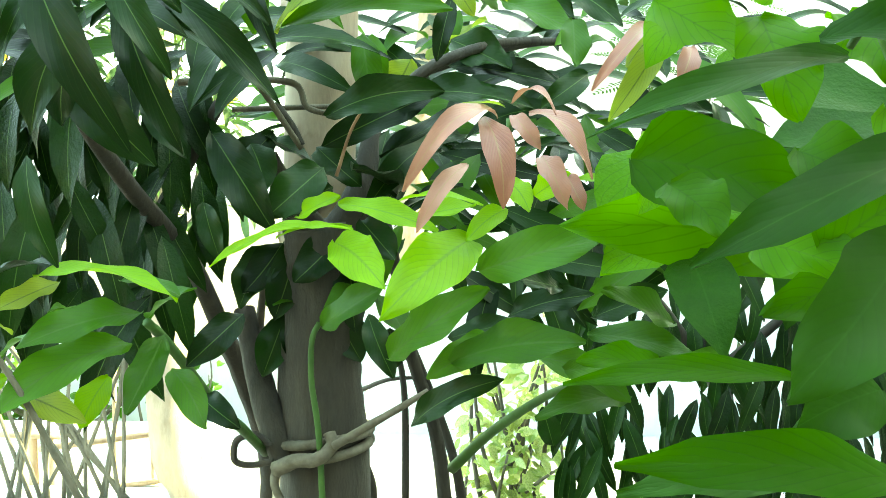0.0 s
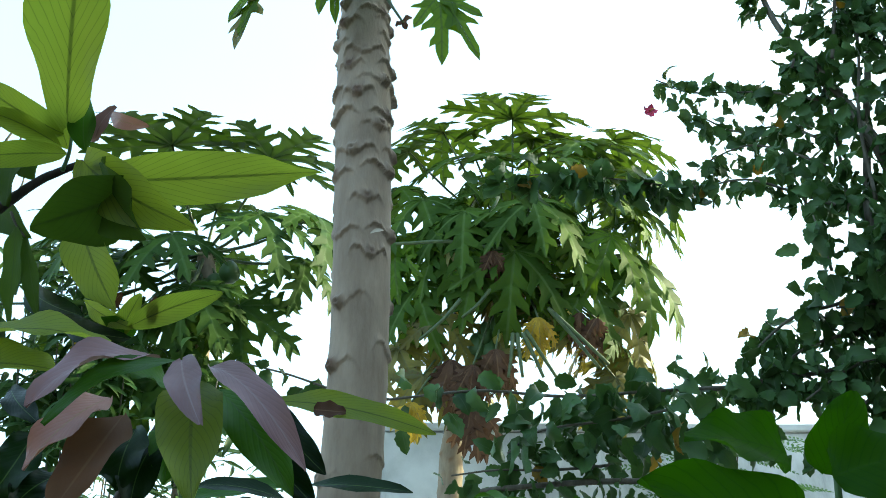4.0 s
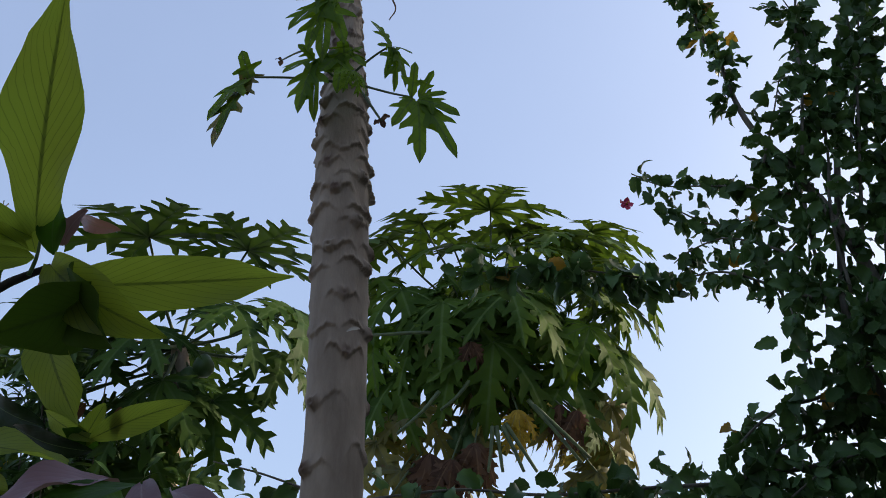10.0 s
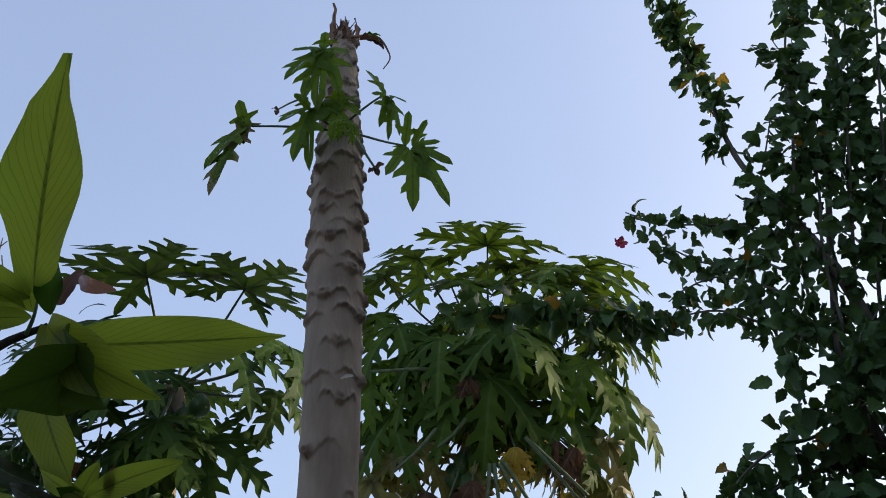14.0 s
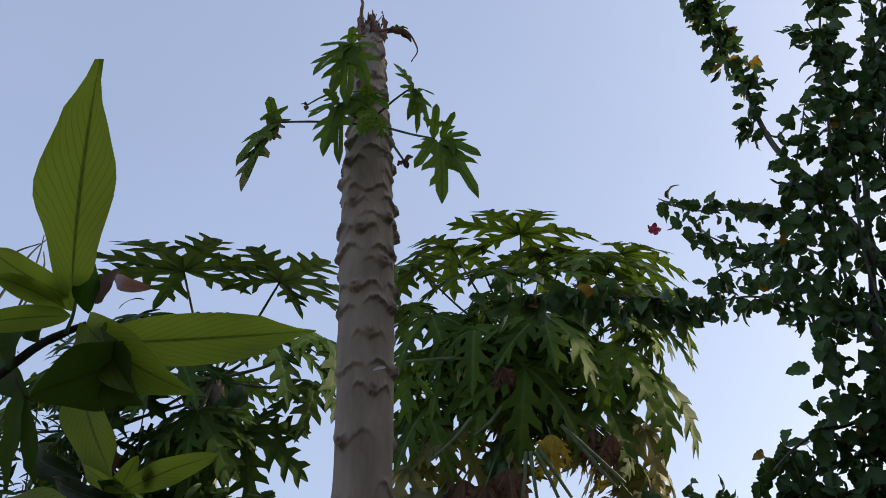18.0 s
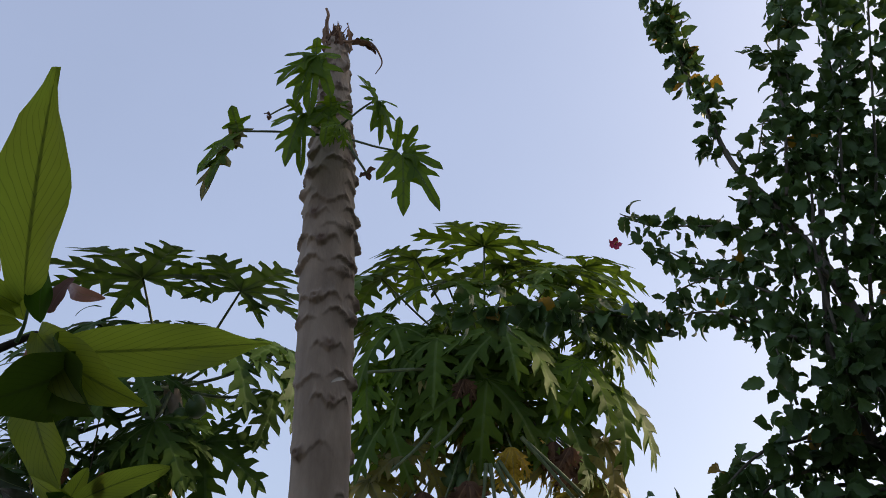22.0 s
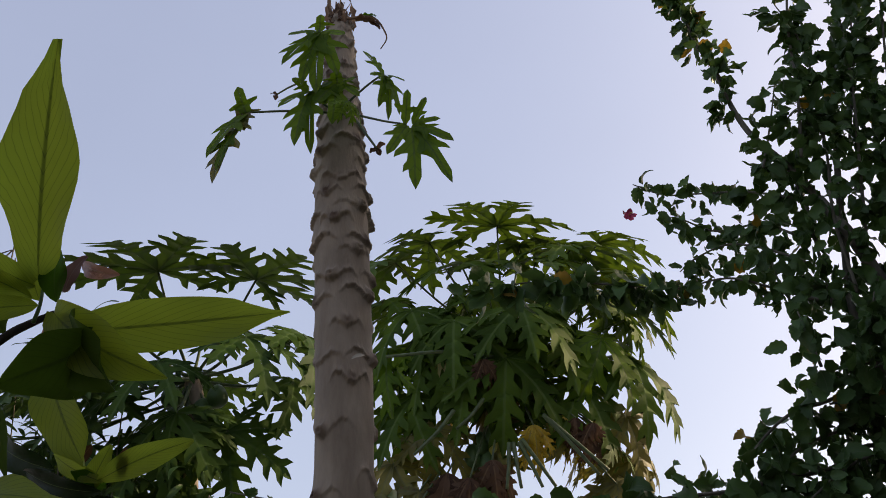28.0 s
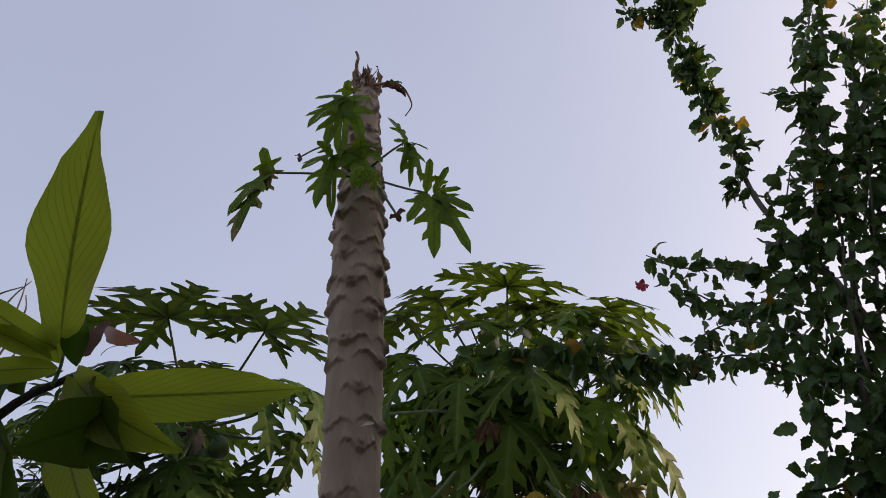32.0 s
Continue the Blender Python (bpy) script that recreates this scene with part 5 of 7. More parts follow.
# ---- mango and sapling in the foreground ----
mango = thing("mango_tree", (-0.35, 2.45, 0), "young mango tree with dark drooping and fresh pink leaves", "tree", "mango trees")
stem(mango, [(-0.305, 2.250, 0.624), (-0.287, 2.200, 0.871), (-0.327, 2.150, 1.043), (-0.353, 2.050, 1.167), (-0.383, 1.900, 1.324), (-0.43, 1.700, 1.462), (-0.46, 1.58, 1.56), (-0.47, 1.5, 1.66)], 0.028, 0.008, BARK, "trunk")
stem(mango, [(-0.13, 1.9, -0.05), (-0.14, 1.9, 0.55), (-0.145, 1.9, 0.95), (-0.156, 1.9, 1.14), (-0.154, 1.89, 1.29), (-0.165, 1.87, 1.40)], 0.1, 0.055, BARK, "trunk", 16)
stem(mango, [(-0.15, 1.88, 1.36), (-0.21, 1.85, 1.45), (-0.235, 1.82, 1.52)], 0.035, 0.012, BARK, "branch", 10)
stem(mango, [(-0.15, 1.9, 1.34), (-0.09, 1.92, 1.46), (-0.07, 1.95, 1.58)], 0.04, 0.014, BARK, "branch", 10)
stem(mango, [(-0.20, 1.86, 0.98), (-0.235, 1.87, 1.05), (-0.265, 1.9, 1.13), (-0.30, 1.95, 1.24)], 0.03, 0.02, BARK, "branch", 10)
stem(mango, [(-0.295, 2.250, 0.932), (-0.312, 2.200, 1.141), (-0.285, 2.100, 1.297)], 0.012, 0.008, BARK, "branch")
stem(mango, [(-0.098, 2.400, 0.558), (-0.073, 2.400, 0.726), (-0.102, 2.400, 0.836)], 0.016, 0.01, BARK, "branch")
stem(mango, [(0.099, 2.300, 0.736), (0.067, 2.250, 0.935), (0.001, 2.200, 1.145), (-0.038, 2.100, 1.369), (-0.091, 2.000, 1.502)], 0.018, 0.01, BARK, "branch")
stem(mango, [(0.142, 2.350, 0.717), (0.109, 2.300, 0.868), (0.028, 2.300, 1.077), (-0.025, 2.300, 1.179)], 0.013, 0.008, BARK, "branch")
stem(mango, [(0.005, 2.200, 0.773), (-0.002, 2.200, 1.022), (-0.024, 2.200, 1.145)], 0.009, 0.006, BARK, "branch")
stem(mango, [(-0.112, 2.000, 1.433), (-0.038, 2.100, 1.653), (0.069, 2.150, 1.724), (0.255, 2.200, 1.781), (0.398, 2.300, 1.797)], 0.013, 0.008, BARK, "branch")
stem(mango, [(-0.265, 1.700, 1.667), (-0.236, 1.750, 1.617), (-0.181, 1.800, 1.530)], 0.006, 0.005, TWIG, "branch")
stem(mango, [(-0.137, 1.795, 0.86), (-0.141, 1.797, 0.969), (-0.149, 1.80, 1.066), (-0.161, 1.805, 1.142), (-0.161, 1.81, 1.209), (-0.150, 1.82, 1.237)], 0.006, 0.005, GREEN_STEM, "branch")
stem(mango, [(-0.252, 1.900, 0.988), (-0.256, 1.700, 1.086), (-0.264, 1.550, 1.160), (-0.303, 1.450, 1.264), (-0.316, 1.400, 1.300)], 0.009, 0.006, GREEN_STEM, "branch")
stem(mango, [(-0.355, 1.300, 1.108), (-0.385, 1.300, 1.165), (-0.414, 1.300, 1.221), (-0.444, 1.300, 1.271), (-0.479, 1.300, 1.320)], 0.004, 0.003, TWIG, "branch")
stem(mango, [(-0.104, 2.400, 0.987), (-0.036, 2.300, 1.035), (0.054, 2.300, 1.041)], 0.006, 0.004, BARK, "twig")
stem(mango, [(0.092, 2.000, 0.927), (0.156, 1.900, 1.028), (0.223, 1.750, 1.128), (0.258, 1.650, 1.174)], 0.011, 0.006, GREEN_STEM, "branch")
leaf(mango, (-0.264, 1.800, 1.535), (-0.231, 1.750, 1.457), 0.057, (0, -1, 0.35), 0.05, MANGO)
leaf(mango, (0.060, 2.200, 1.933), (0.186, 2.150, 1.872), 0.071, (0, -0.9, -0.5), -0.15, LIGHT)
leaf(mango, (-0.075, 1.950, 1.745), (-0.058, 1.950, 1.636), 0.056, (0, -1, 0.35), 0.05, MID)
leaf(mango, (0.093, 2.100, 1.823), (0.058, 2.100, 1.725), 0.042, (0, -1, 0.35), 0.05, MID)
leaf(mango, (0.064, 2.000, 1.676), (0.270, 1.950, 1.679), 0.052, (0, -0.3, 1), 0.06, MANGO)
leaf(mango, (-0.142, 1.750, 1.531), (0.055, 1.800, 1.633), 0.059, (0, -1, 0.35), 0.07, MANGO)
leaf(mango, (-0.050, 1.800, 1.516), (0.109, 1.850, 1.608), 0.054, (0, -0.3, 1), 0.05, MANGO)
leaf(mango, (-0.022, 1.900, 1.456), (-0.091, 1.700, 1.495), 0.068, (0, -0.3, 1), 0.04, MANGO)
leaf(mango, (-0.263, 1.900, 1.830), (-0.278, 1.900, 1.731), 0.052, (0, -1, 0.35), 0.04, MID)
leaf(mango, (-0.002, 2.000, 1.709), (-0.035, 2.000, 1.643), 0.066, (0, -1, 0.35), 0.05, LIGHT)
leaf(mango, (0.113, 2.300, 1.972), (0.281, 2.300, 1.933), 0.065, (0, -0.3, 1), 0.05, MID)
leaf(mango, (0.206, 2.200, 1.898), (0.354, 2.200, 1.948), 0.062, (0, -0.3, 1), 0.05, MID)
leaf(mango, (0.032, 2.100, 1.723), (0.149, 2.100, 1.805), 0.070, (0, -0.3, 1), 0.05, LIGHT)
leaf(mango, (0.174, 2.000, 1.742), (0.284, 2.000, 1.776), 0.055, (0, -0.3, 1), 0.03, MANGO)
leaf(mango, (-0.233, 1.850, 1.557), (-0.293, 1.800, 1.466), 0.059, (0, -1, 0.35), 0.05, MANGO)
leaf(mango, (-0.108, 2.100, 1.629), (-0.108, 2.100, 1.764), 0.058, (0, -1, 0.35), 0.04, MID)
# Ten dark leaves added low before the trunk to stand in for shade.
leaf(mango, (-0.239, 1.900, 1.363), (-0.291, 1.850, 1.256), 0.067, (0, -1, 0.35), 0.05, MANGO)
leaf(mango, (-0.195, 1.880, 1.374), (-0.231, 1.850, 1.236), 0.067, (0, -1, 0.35), 0.05, MANGO)
leaf(mango, (-0.144, 1.880, 1.374), (-0.150, 1.840, 1.248), 0.067, (0, -1, 0.35), 0.05, MANGO)
leaf(mango, (-0.102, 1.860, 1.346), (-0.089, 1.820, 1.221), 0.062, (0, -1, 0.35), 0.05, MANGO)
leaf(mango, (-0.177, 1.900, 1.290), (-0.192, 1.860, 1.154), 0.067, (0, -1, 0.35), 0.05, MANGO)
leaf(mango, (-0.125, 1.900, 1.249), (-0.131, 1.860, 1.124), 0.067, (0, -1, 0.35), 0.05, MANGO)
leaf(mango, (-0.218, 1.900, 1.239), (-0.252, 1.860, 1.134), 0.061, (0, -1, 0.35), 0.05, MANGO)
leaf(mango, (-0.158, 1.920, 1.184), (-0.174, 1.880, 1.058), 0.062, (0, -1, 0.35), 0.05, MANGO)
leaf(mango, (-0.200, 1.920, 1.330), (-0.115, 1.900, 1.291), 0.058, (0, -0.3, 1), 0.05, MANGO)
leaf(mango, (-0.242, 1.920, 1.277), (-0.156, 1.900, 1.187), 0.062, (0, -1, 0.35), 0.05, MANGO)
leaf(mango, (-0.161, 1.850, 1.535), (-0.081, 1.800, 1.469), 0.057, (0, -1, 0.35), 0.06, MANGO)
leaf(mango, (-0.104, 1.850, 1.565), (0.029, 1.800, 1.621), 0.052, (0, -0.3, 1), 0.06, MANGO)
leaf(mango, (-0.247, 1.850, 1.552), (-0.156, 1.800, 1.496), 0.044, (0, -0.3, 1), 0.05, MANGO)
leaf(mango, (-0.132, 1.850, 1.468), (-0.211, 1.800, 1.411), 0.057, (0, -1, 0.35), 0.05, MANGO)
leaf(mango, (-0.121, 1.850, 1.381), (-0.191, 1.800, 1.307), 0.067, (0, -1, 0.35), 0.05, MANGO)
leaf(mango, (-0.164, 1.900, 1.327), (-0.246, 1.850, 1.262), 0.059, (0, -1, 0.35), 0.05, MID)
leaf(mango, (-0.081, 1.850, 1.304), (-0.134, 1.750, 1.240), 0.057, (0, -0.3, 1), 0.06, MID)
leaf(mango, (-0.061, 1.850, 1.284), (-0.001, 1.800, 1.215), 0.053, (0, -0.3, 1), 0.06, MID)
leaf(mango, (-0.184, 1.900, 1.297), (-0.158, 1.850, 1.204), 0.060, (0, -1, 0.35), 0.05, MANGO)
leaf(mango, (-0.120, 1.850, 1.323), (-0.041, 1.800, 1.329), 0.048, (0, -0.3, 1), 0.05, MANGO)
leaf(mango, (-0.224, 1.900, 1.367), (-0.284, 1.850, 1.281), 0.059, (0, -1, 0.35), 0.05, MANGO)
leaf(mango, (-0.083, 1.850, 1.411), (-0.023, 1.800, 1.348), 0.058, (0, -1, 0.35), 0.05, MANGO)
leaf(mango, (-0.025, 1.900, 1.421), (0.092, 1.850, 1.473), 0.050, (0, -0.3, 1), 0.05, MANGO)
leaf(mango, (-0.132, 1.880, 1.260), (-0.079, 1.850, 1.165), 0.059, (0, -1, 0.35), 0.05, MANGO)
leaf(mango, (-0.275, 1.800, 1.249), (-0.329, 1.750, 1.182), 0.046, (0, -0.3, 1), 0.05, MID)
leaf(mango, (-0.203, 1.900, 1.236), (-0.120, 1.880, 1.149), 0.070, (0, -1, 0.35), 0.05, MANGO)
leaf(mango, (-0.030, 1.800, 1.233), (-0.031, 1.800, 1.157), 0.057, (0, -1, 0.35), 0.05, MANGO)
leaf(mango, (-0.103, 1.900, 1.237), (-0.079, 1.850, 1.165), 0.050, (0, -1, 0.35), 0.05, MANGO)
leaf(mango, (0.271, 1.900, 1.003), (0.248, 1.900, 1.076), 0.041, (0, -1, 0.35), 0.05, MANGO)
leaf(mango, (0.049, 1.750, 1.817), (-0.083, 1.700, 1.806), 0.043, (0, -0.3, 1), 0.12, MID)
leaf(mango, (0.032, 1.900, 1.842), (0.176, 1.850, 1.819), 0.076, (0, -1, 0.35), 0.05, MANGO)
leaf(mango, (0.176, 1.900, 1.843), (0.276, 1.850, 1.762), 0.065, (0, -1, 0.35), 0.06, MANGO)
leaf(mango, (0.242, 1.900, 1.833), (0.360, 1.850, 1.752), 0.065, (0, -1, 0.35), 0.06, MANGO)
leaf(mango, (0.062, 1.800, 1.714), (0.157, 1.750, 1.662), 0.070, (0, -1, 0.35), 0.05, MANGO)
leaf(mango, (-0.131, 1.750, 1.816), (-0.049, 1.700, 1.779), 0.055, (0, -0.3, 1), 0.1, FRESH)
leaf(mango, (-0.495, 1.150, 2.273), (-0.400, 0.880, 2.454), 0.100, (0, -0.9, -0.5), 0.03, LIGHT, "drip", calm=0.0)
leaf(mango, (-0.468, 1.170, 2.200), (-0.146, 1.150, 2.207), 0.071, (0, -0.9, -0.5), 0.03, LIGHT, "drip", calm=0.15)
leaf(mango, (-0.463, 1.150, 2.221), (-0.283, 1.100, 2.094), 0.073, (0, -0.9, -0.5), 0.12, LIGHT, "oblong", calm=0.3)
# Leaves below the shoot, with shade carried in their colour.
leaf(mango, (-0.365, 1.130, 2.168), (-0.489, 1.100, 2.097), 0.091, (0, -0.6, -0.8), 0.05, UNDER_SHADED, calm=0.3)
leaf(mango, (-0.437, 1.130, 2.205), (-0.345, 1.100, 2.080), 0.084, (0, -0.6, -0.8), 0.05, UNDER_SHADED, "oblong", calm=0.3)
leaf(mango, (-0.463, 1.170, 2.146), (-0.385, 1.150, 2.005), 0.062, (0, -0.9, -0.5), 0.04, LIGHT, "drip", calm=0.2)
leaf(mango, (-0.506, 1.170, 2.275), (-0.619, 1.120, 2.331), 0.047, (0, -0.9, -0.5), 0.06, LIGHT, "drip")
leaf(mango, (-0.508, 1.170, 2.257), (-0.600, 1.120, 2.283), 0.031, (0, -0.9, -0.5), 0.05, LIGHT, "drip")
leaf(mango, (-0.497, 1.170, 2.244), (-0.608, 1.120, 2.204), 0.035, (0, -0.9, -0.5), 0.04, LIGHT, "drip")
leaf(mango, (-0.468, 1.160, 2.242), (-0.470, 1.140, 2.317), 0.035, (0, -0.9, -0.5), 0.05, MID)
leaf(mango, (-0.501, 1.180, 2.257), (-0.522, 1.160, 2.323), 0.035, (0, -0.9, -0.5), 0.05, LIGHT)
leaf(mango, (-0.464, 1.170, 2.263), (-0.429, 1.140, 2.302), 0.020, (0, -0.9, -0.5), 0.1, PURPLE)
leaf(mango, (-0.446, 1.170, 2.308), (-0.379, 1.140, 2.270), 0.020, (0, -0.9, -0.5), 0.120, PINK)
leaf(mango, (-0.468, 1.170, 2.220), (-0.470, 1.150, 2.178), 0.010, (0, -0.9, -0.5), 0.075, PINK)
leaf(mango, (-0.587, 1.200, 2.271), (-0.563, 1.170, 2.162), 0.042, (0, -0.9, -0.5), 0.05, UNDER_SHADED)
leaf(mango, (-0.572, 1.200, 2.254), (-0.537, 1.180, 2.209), 0.035, (0, -0.9, -0.5), 0.05, UNDER_SHADED)
leaf(mango, (-0.558, 1.200, 2.148), (-0.529, 1.180, 1.999), 0.025, (0, -0.9, -0.5), 0.05, UNDER_SHADED)
leaf(mango, (-0.543, 1.200, 2.131), (-0.493, 1.180, 2.006), 0.021, (0, -0.9, -0.5), 0.05, UNDER_SHADED)
leaf(mango, (-0.638, 1.250, 2.236), (-0.535, 1.200, 2.131), 0.044, (0, -0.9, -0.5), 0.05, UNDER_SHADED)
leaf(mango, (-0.385, 1.200, 2.004), (-0.265, 1.180, 2.044), 0.035, (0, -0.9, -0.5), 0.05, LIGHT)
leaf(mango, (-0.456, 1.220, 2.047), (-0.379, 1.200, 2.001), 0.021, (0, -0.9, -0.5), 0.05, LIGHT)
leaf(mango, (-0.406, 1.220, 1.994), (-0.376, 1.200, 2.050), 0.025, (0, -0.9, -0.5), 0.05, LIGHT)
leaf(mango, (-0.382, 1.220, 2.002), (-0.422, 1.200, 2.018), 0.024, (0, -0.9, -0.5), 0.05, MID)
leaf(mango, (-0.353, 1.200, 2.007), (-0.349, 1.180, 2.038), 0.014, (0, -0.9, -0.5), 0.05, BROWN)
leaf(mango, (-0.412, 1.200, 2.028), (-0.393, 1.180, 2.043), 0.014, (0, -0.9, -0.5), 0.05, BROWN)
leaf(mango, (-0.477, 1.000, 1.917), (-0.313, 0.960, 1.897), 0.042, (0, -0.75, 0.65), 0.07, LIGHT)
leaf(mango, (-0.476, 1.000, 1.887), (-0.366, 0.970, 1.875), 0.054, (0, -0.75, 0.65), 0.07, LIGHT)
leaf(mango, (-0.503, 1.250, 2.037), (-0.381, 1.200, 1.988), 0.032, (0, -0.9, -0.5), 0.05, MANGO)
leaf(mango, (-0.583, 1.300, 2.107), (-0.465, 1.250, 2.037), 0.040, (0, -0.9, -0.5), 0.05, MANGO)
stem(mango, [(-0.593, 1.180, 2.146), (-0.537, 1.180, 2.202), (-0.503, 1.180, 2.223), (-0.476, 1.180, 2.236)], 0.007, 0.0045, BARK, "branch")
stem(mango, [(-0.498, 1.170, 2.217), (-0.494, 1.170, 2.244), (-0.495, 1.170, 2.274)], 0.003, 0.002, GREEN_STEM, "twig")
stem(mango, [(-0.570, 1.200, 2.169), (-0.558, 1.200, 2.148), (-0.543, 1.200, 2.131)], 0.002, 0.0015, TWIG, "twig")
leaf(mango, (-0.243, 0.900, 1.862), (-0.321, 0.830, 1.800), 0.041, (0, -0.75, 0.65), 0.17, PURPLE)
leaf(mango, (-0.216, 0.900, 1.860), (-0.302, 0.820, 1.785), 0.025, (0, -0.75, 0.65), 0.13, MID)
leaf(mango, (-0.217, 0.880, 1.857), (-0.173, 0.800, 1.780), 0.029, (0, -1, 0.35), 0.06, PURPLE, "oblong")
leaf(mango, (-0.206, 0.900, 1.841), (-0.172, 0.800, 1.720), 0.055, (0, -1, 0.35), 0.07, LIGHT, "oblong")
leaf(mango, (-0.196, 0.900, 1.857), (-0.094, 0.830, 1.751), 0.029, (0, -0.75, 0.65), 0.14, PURPLE)
leaf(mango, (-0.195, 0.930, 1.845), (-0.109, 0.870, 1.738), 0.041, (0, -1, 0.35), 0.08, MID)
leaf(mango, (-0.151, 0.970, 1.839), (-0.089, 0.920, 1.765), 0.028, (0, -1, 0.35), 0.06, MANGO)
leaf(mango, (-0.149, 0.930, 1.833), (0.008, 0.850, 1.785), 0.023, (0, -1, 0.35), 0.06, LIGHT)
leaf(mango, (-0.097, 0.876, 1.812), (-0.069, 0.873, 1.809), 0.014, (0, -1, 0.35), 0, BROWN, "round", calm=0.0)
leaf(mango, (-0.293, 0.930, 1.836), (-0.333, 0.870, 1.759), 0.037, (0, -1, 0.35), 0.120, PINK)
leaf(mango, (-0.278, 0.930, 1.820), (-0.302, 0.870, 1.726), 0.050, (0, -1, 0.35), 0.06, BROWN)
leaf(mango, (-0.275, 0.960, 1.814), (-0.271, 0.920, 1.750), 0.042, (0, -1, 0.35), 0.05, MANGO)
leaf(mango, (-0.254, 0.970, 1.811), (-0.257, 0.920, 1.733), 0.039, (0, -1, 0.35), 0.05, MANGO)
leaf(mango, (-0.251, 0.980, 1.830), (-0.236, 0.940, 1.759), 0.034, (0, -1, 0.35), 0.05, MID)
leaf(mango, (-0.234, 0.930, 1.844), (-0.268, 0.900, 1.851), 0.033, (0, -0.75, 0.65), 0.08, MID)
leaf(mango, (-0.194, 0.950, 1.867), (-0.147, 0.920, 1.826), 0.022, (0, -0.75, 0.65), 0.08, MID)
leaf(mango, (-0.183, 1.000, 1.830), (-0.099, 0.950, 1.741), 0.034, (0, -1, 0.35), 0.06, MANGO)
leaf(mango, (-0.433, 1.100, 1.841), (-0.447, 1.050, 1.755), 0.055, (0, -1, 0.35), 0.06, MANGO)
leaf(mango, (-0.394, 1.100, 1.798), (-0.418, 1.050, 1.755), 0.047, (0, -1, 0.35), 0.06, MANGO)
leaf(mango, (-0.469, 1.100, 1.892), (-0.407, 1.050, 1.841), 0.028, (0, -1, 0.35), 0.06, MANGO)
stem(mango, [(-0.663, 1.500, 1.575), (-0.498, 1.350, 1.665), (-0.421, 1.280, 1.721), (-0.345, 1.160, 1.791), (-0.276, 1.040, 1.836), (-0.220, 0.930, 1.854)], 0.011, 0.006, BARK)
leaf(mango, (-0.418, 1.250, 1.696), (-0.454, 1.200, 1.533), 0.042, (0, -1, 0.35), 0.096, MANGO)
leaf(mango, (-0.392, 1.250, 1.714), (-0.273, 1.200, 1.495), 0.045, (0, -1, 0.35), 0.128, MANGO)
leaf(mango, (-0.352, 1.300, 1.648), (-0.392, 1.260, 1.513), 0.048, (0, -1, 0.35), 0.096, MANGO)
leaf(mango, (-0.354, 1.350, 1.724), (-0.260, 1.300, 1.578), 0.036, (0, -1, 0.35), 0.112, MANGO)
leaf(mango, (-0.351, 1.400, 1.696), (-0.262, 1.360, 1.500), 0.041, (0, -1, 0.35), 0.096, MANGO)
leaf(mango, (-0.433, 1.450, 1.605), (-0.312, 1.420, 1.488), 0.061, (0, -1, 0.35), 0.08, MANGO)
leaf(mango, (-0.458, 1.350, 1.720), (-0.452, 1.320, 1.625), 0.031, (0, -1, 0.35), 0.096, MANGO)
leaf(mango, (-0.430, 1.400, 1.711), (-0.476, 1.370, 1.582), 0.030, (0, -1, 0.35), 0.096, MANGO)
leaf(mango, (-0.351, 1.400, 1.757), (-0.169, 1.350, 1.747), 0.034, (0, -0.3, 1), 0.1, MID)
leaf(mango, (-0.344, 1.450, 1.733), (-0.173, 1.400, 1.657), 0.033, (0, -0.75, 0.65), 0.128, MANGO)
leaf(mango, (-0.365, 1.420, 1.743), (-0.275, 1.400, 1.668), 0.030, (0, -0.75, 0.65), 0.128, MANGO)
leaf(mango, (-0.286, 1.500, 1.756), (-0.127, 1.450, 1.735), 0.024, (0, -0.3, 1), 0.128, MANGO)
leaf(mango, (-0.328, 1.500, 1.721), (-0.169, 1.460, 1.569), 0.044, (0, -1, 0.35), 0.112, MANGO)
leaf(mango, (-0.197, 1.600, 1.683), (-0.008, 1.550, 1.763), 0.056, (0, -0.75, 0.65), 0.14, LIGHT)
leaf(mango, (-0.193, 1.600, 1.688), (0.052, 1.550, 1.713), 0.047, (0, -0.75, 0.65), 0.08, MID)
leaf(mango, (0.043, 1.620, 1.787), (0.132, 1.600, 1.736), 0.042, (0, -0.75, 0.65), -0.1, LIGHT)
leaf(mango, (0.043, 1.620, 1.785), (0.085, 1.600, 1.714), 0.035, (0, -1, 0.35), 0.05, LIGHT)
leaf(mango, (-0.079, 1.700, 1.702), (-0.062, 1.680, 1.588), 0.045, (0, -1, 0.35), 0.05, MID)
leaf(mango, (0.057, 1.700, 1.758), (0.036, 1.680, 1.660), 0.031, (0, -1, 0.35), 0.08, MANGO)
leaf(mango, (-0.283, 1.600, 1.539), (-0.187, 1.550, 1.403), 0.059, (0, -1, 0.35), 0.096, MANGO)
leaf(mango, (-0.125, 1.600, 1.495), (-0.198, 1.550, 1.423), 0.063, (0, -1, 0.35), 0.08, MANGO)
leaf(mango, (-0.343, 1.500, 1.584), (-0.286, 1.470, 1.499), 0.041, (0, -1, 0.35), 0.08, MANGO)
leaf(mango, (-0.128, 1.650, 1.571), (0.046, 1.620, 1.609), 0.056, (0, -1, 0.35), 0.096, MANGO)
leaf(mango, (-0.456, 1.400, 1.496), (-0.409, 1.370, 1.367), 0.031, (0, -1, 0.35), 0.096, MANGO)
leaf(mango, (-0.525, 1.400, 1.563), (-0.494, 1.370, 1.491), 0.026, (0, -1, 0.35), 0.08, MANGO)
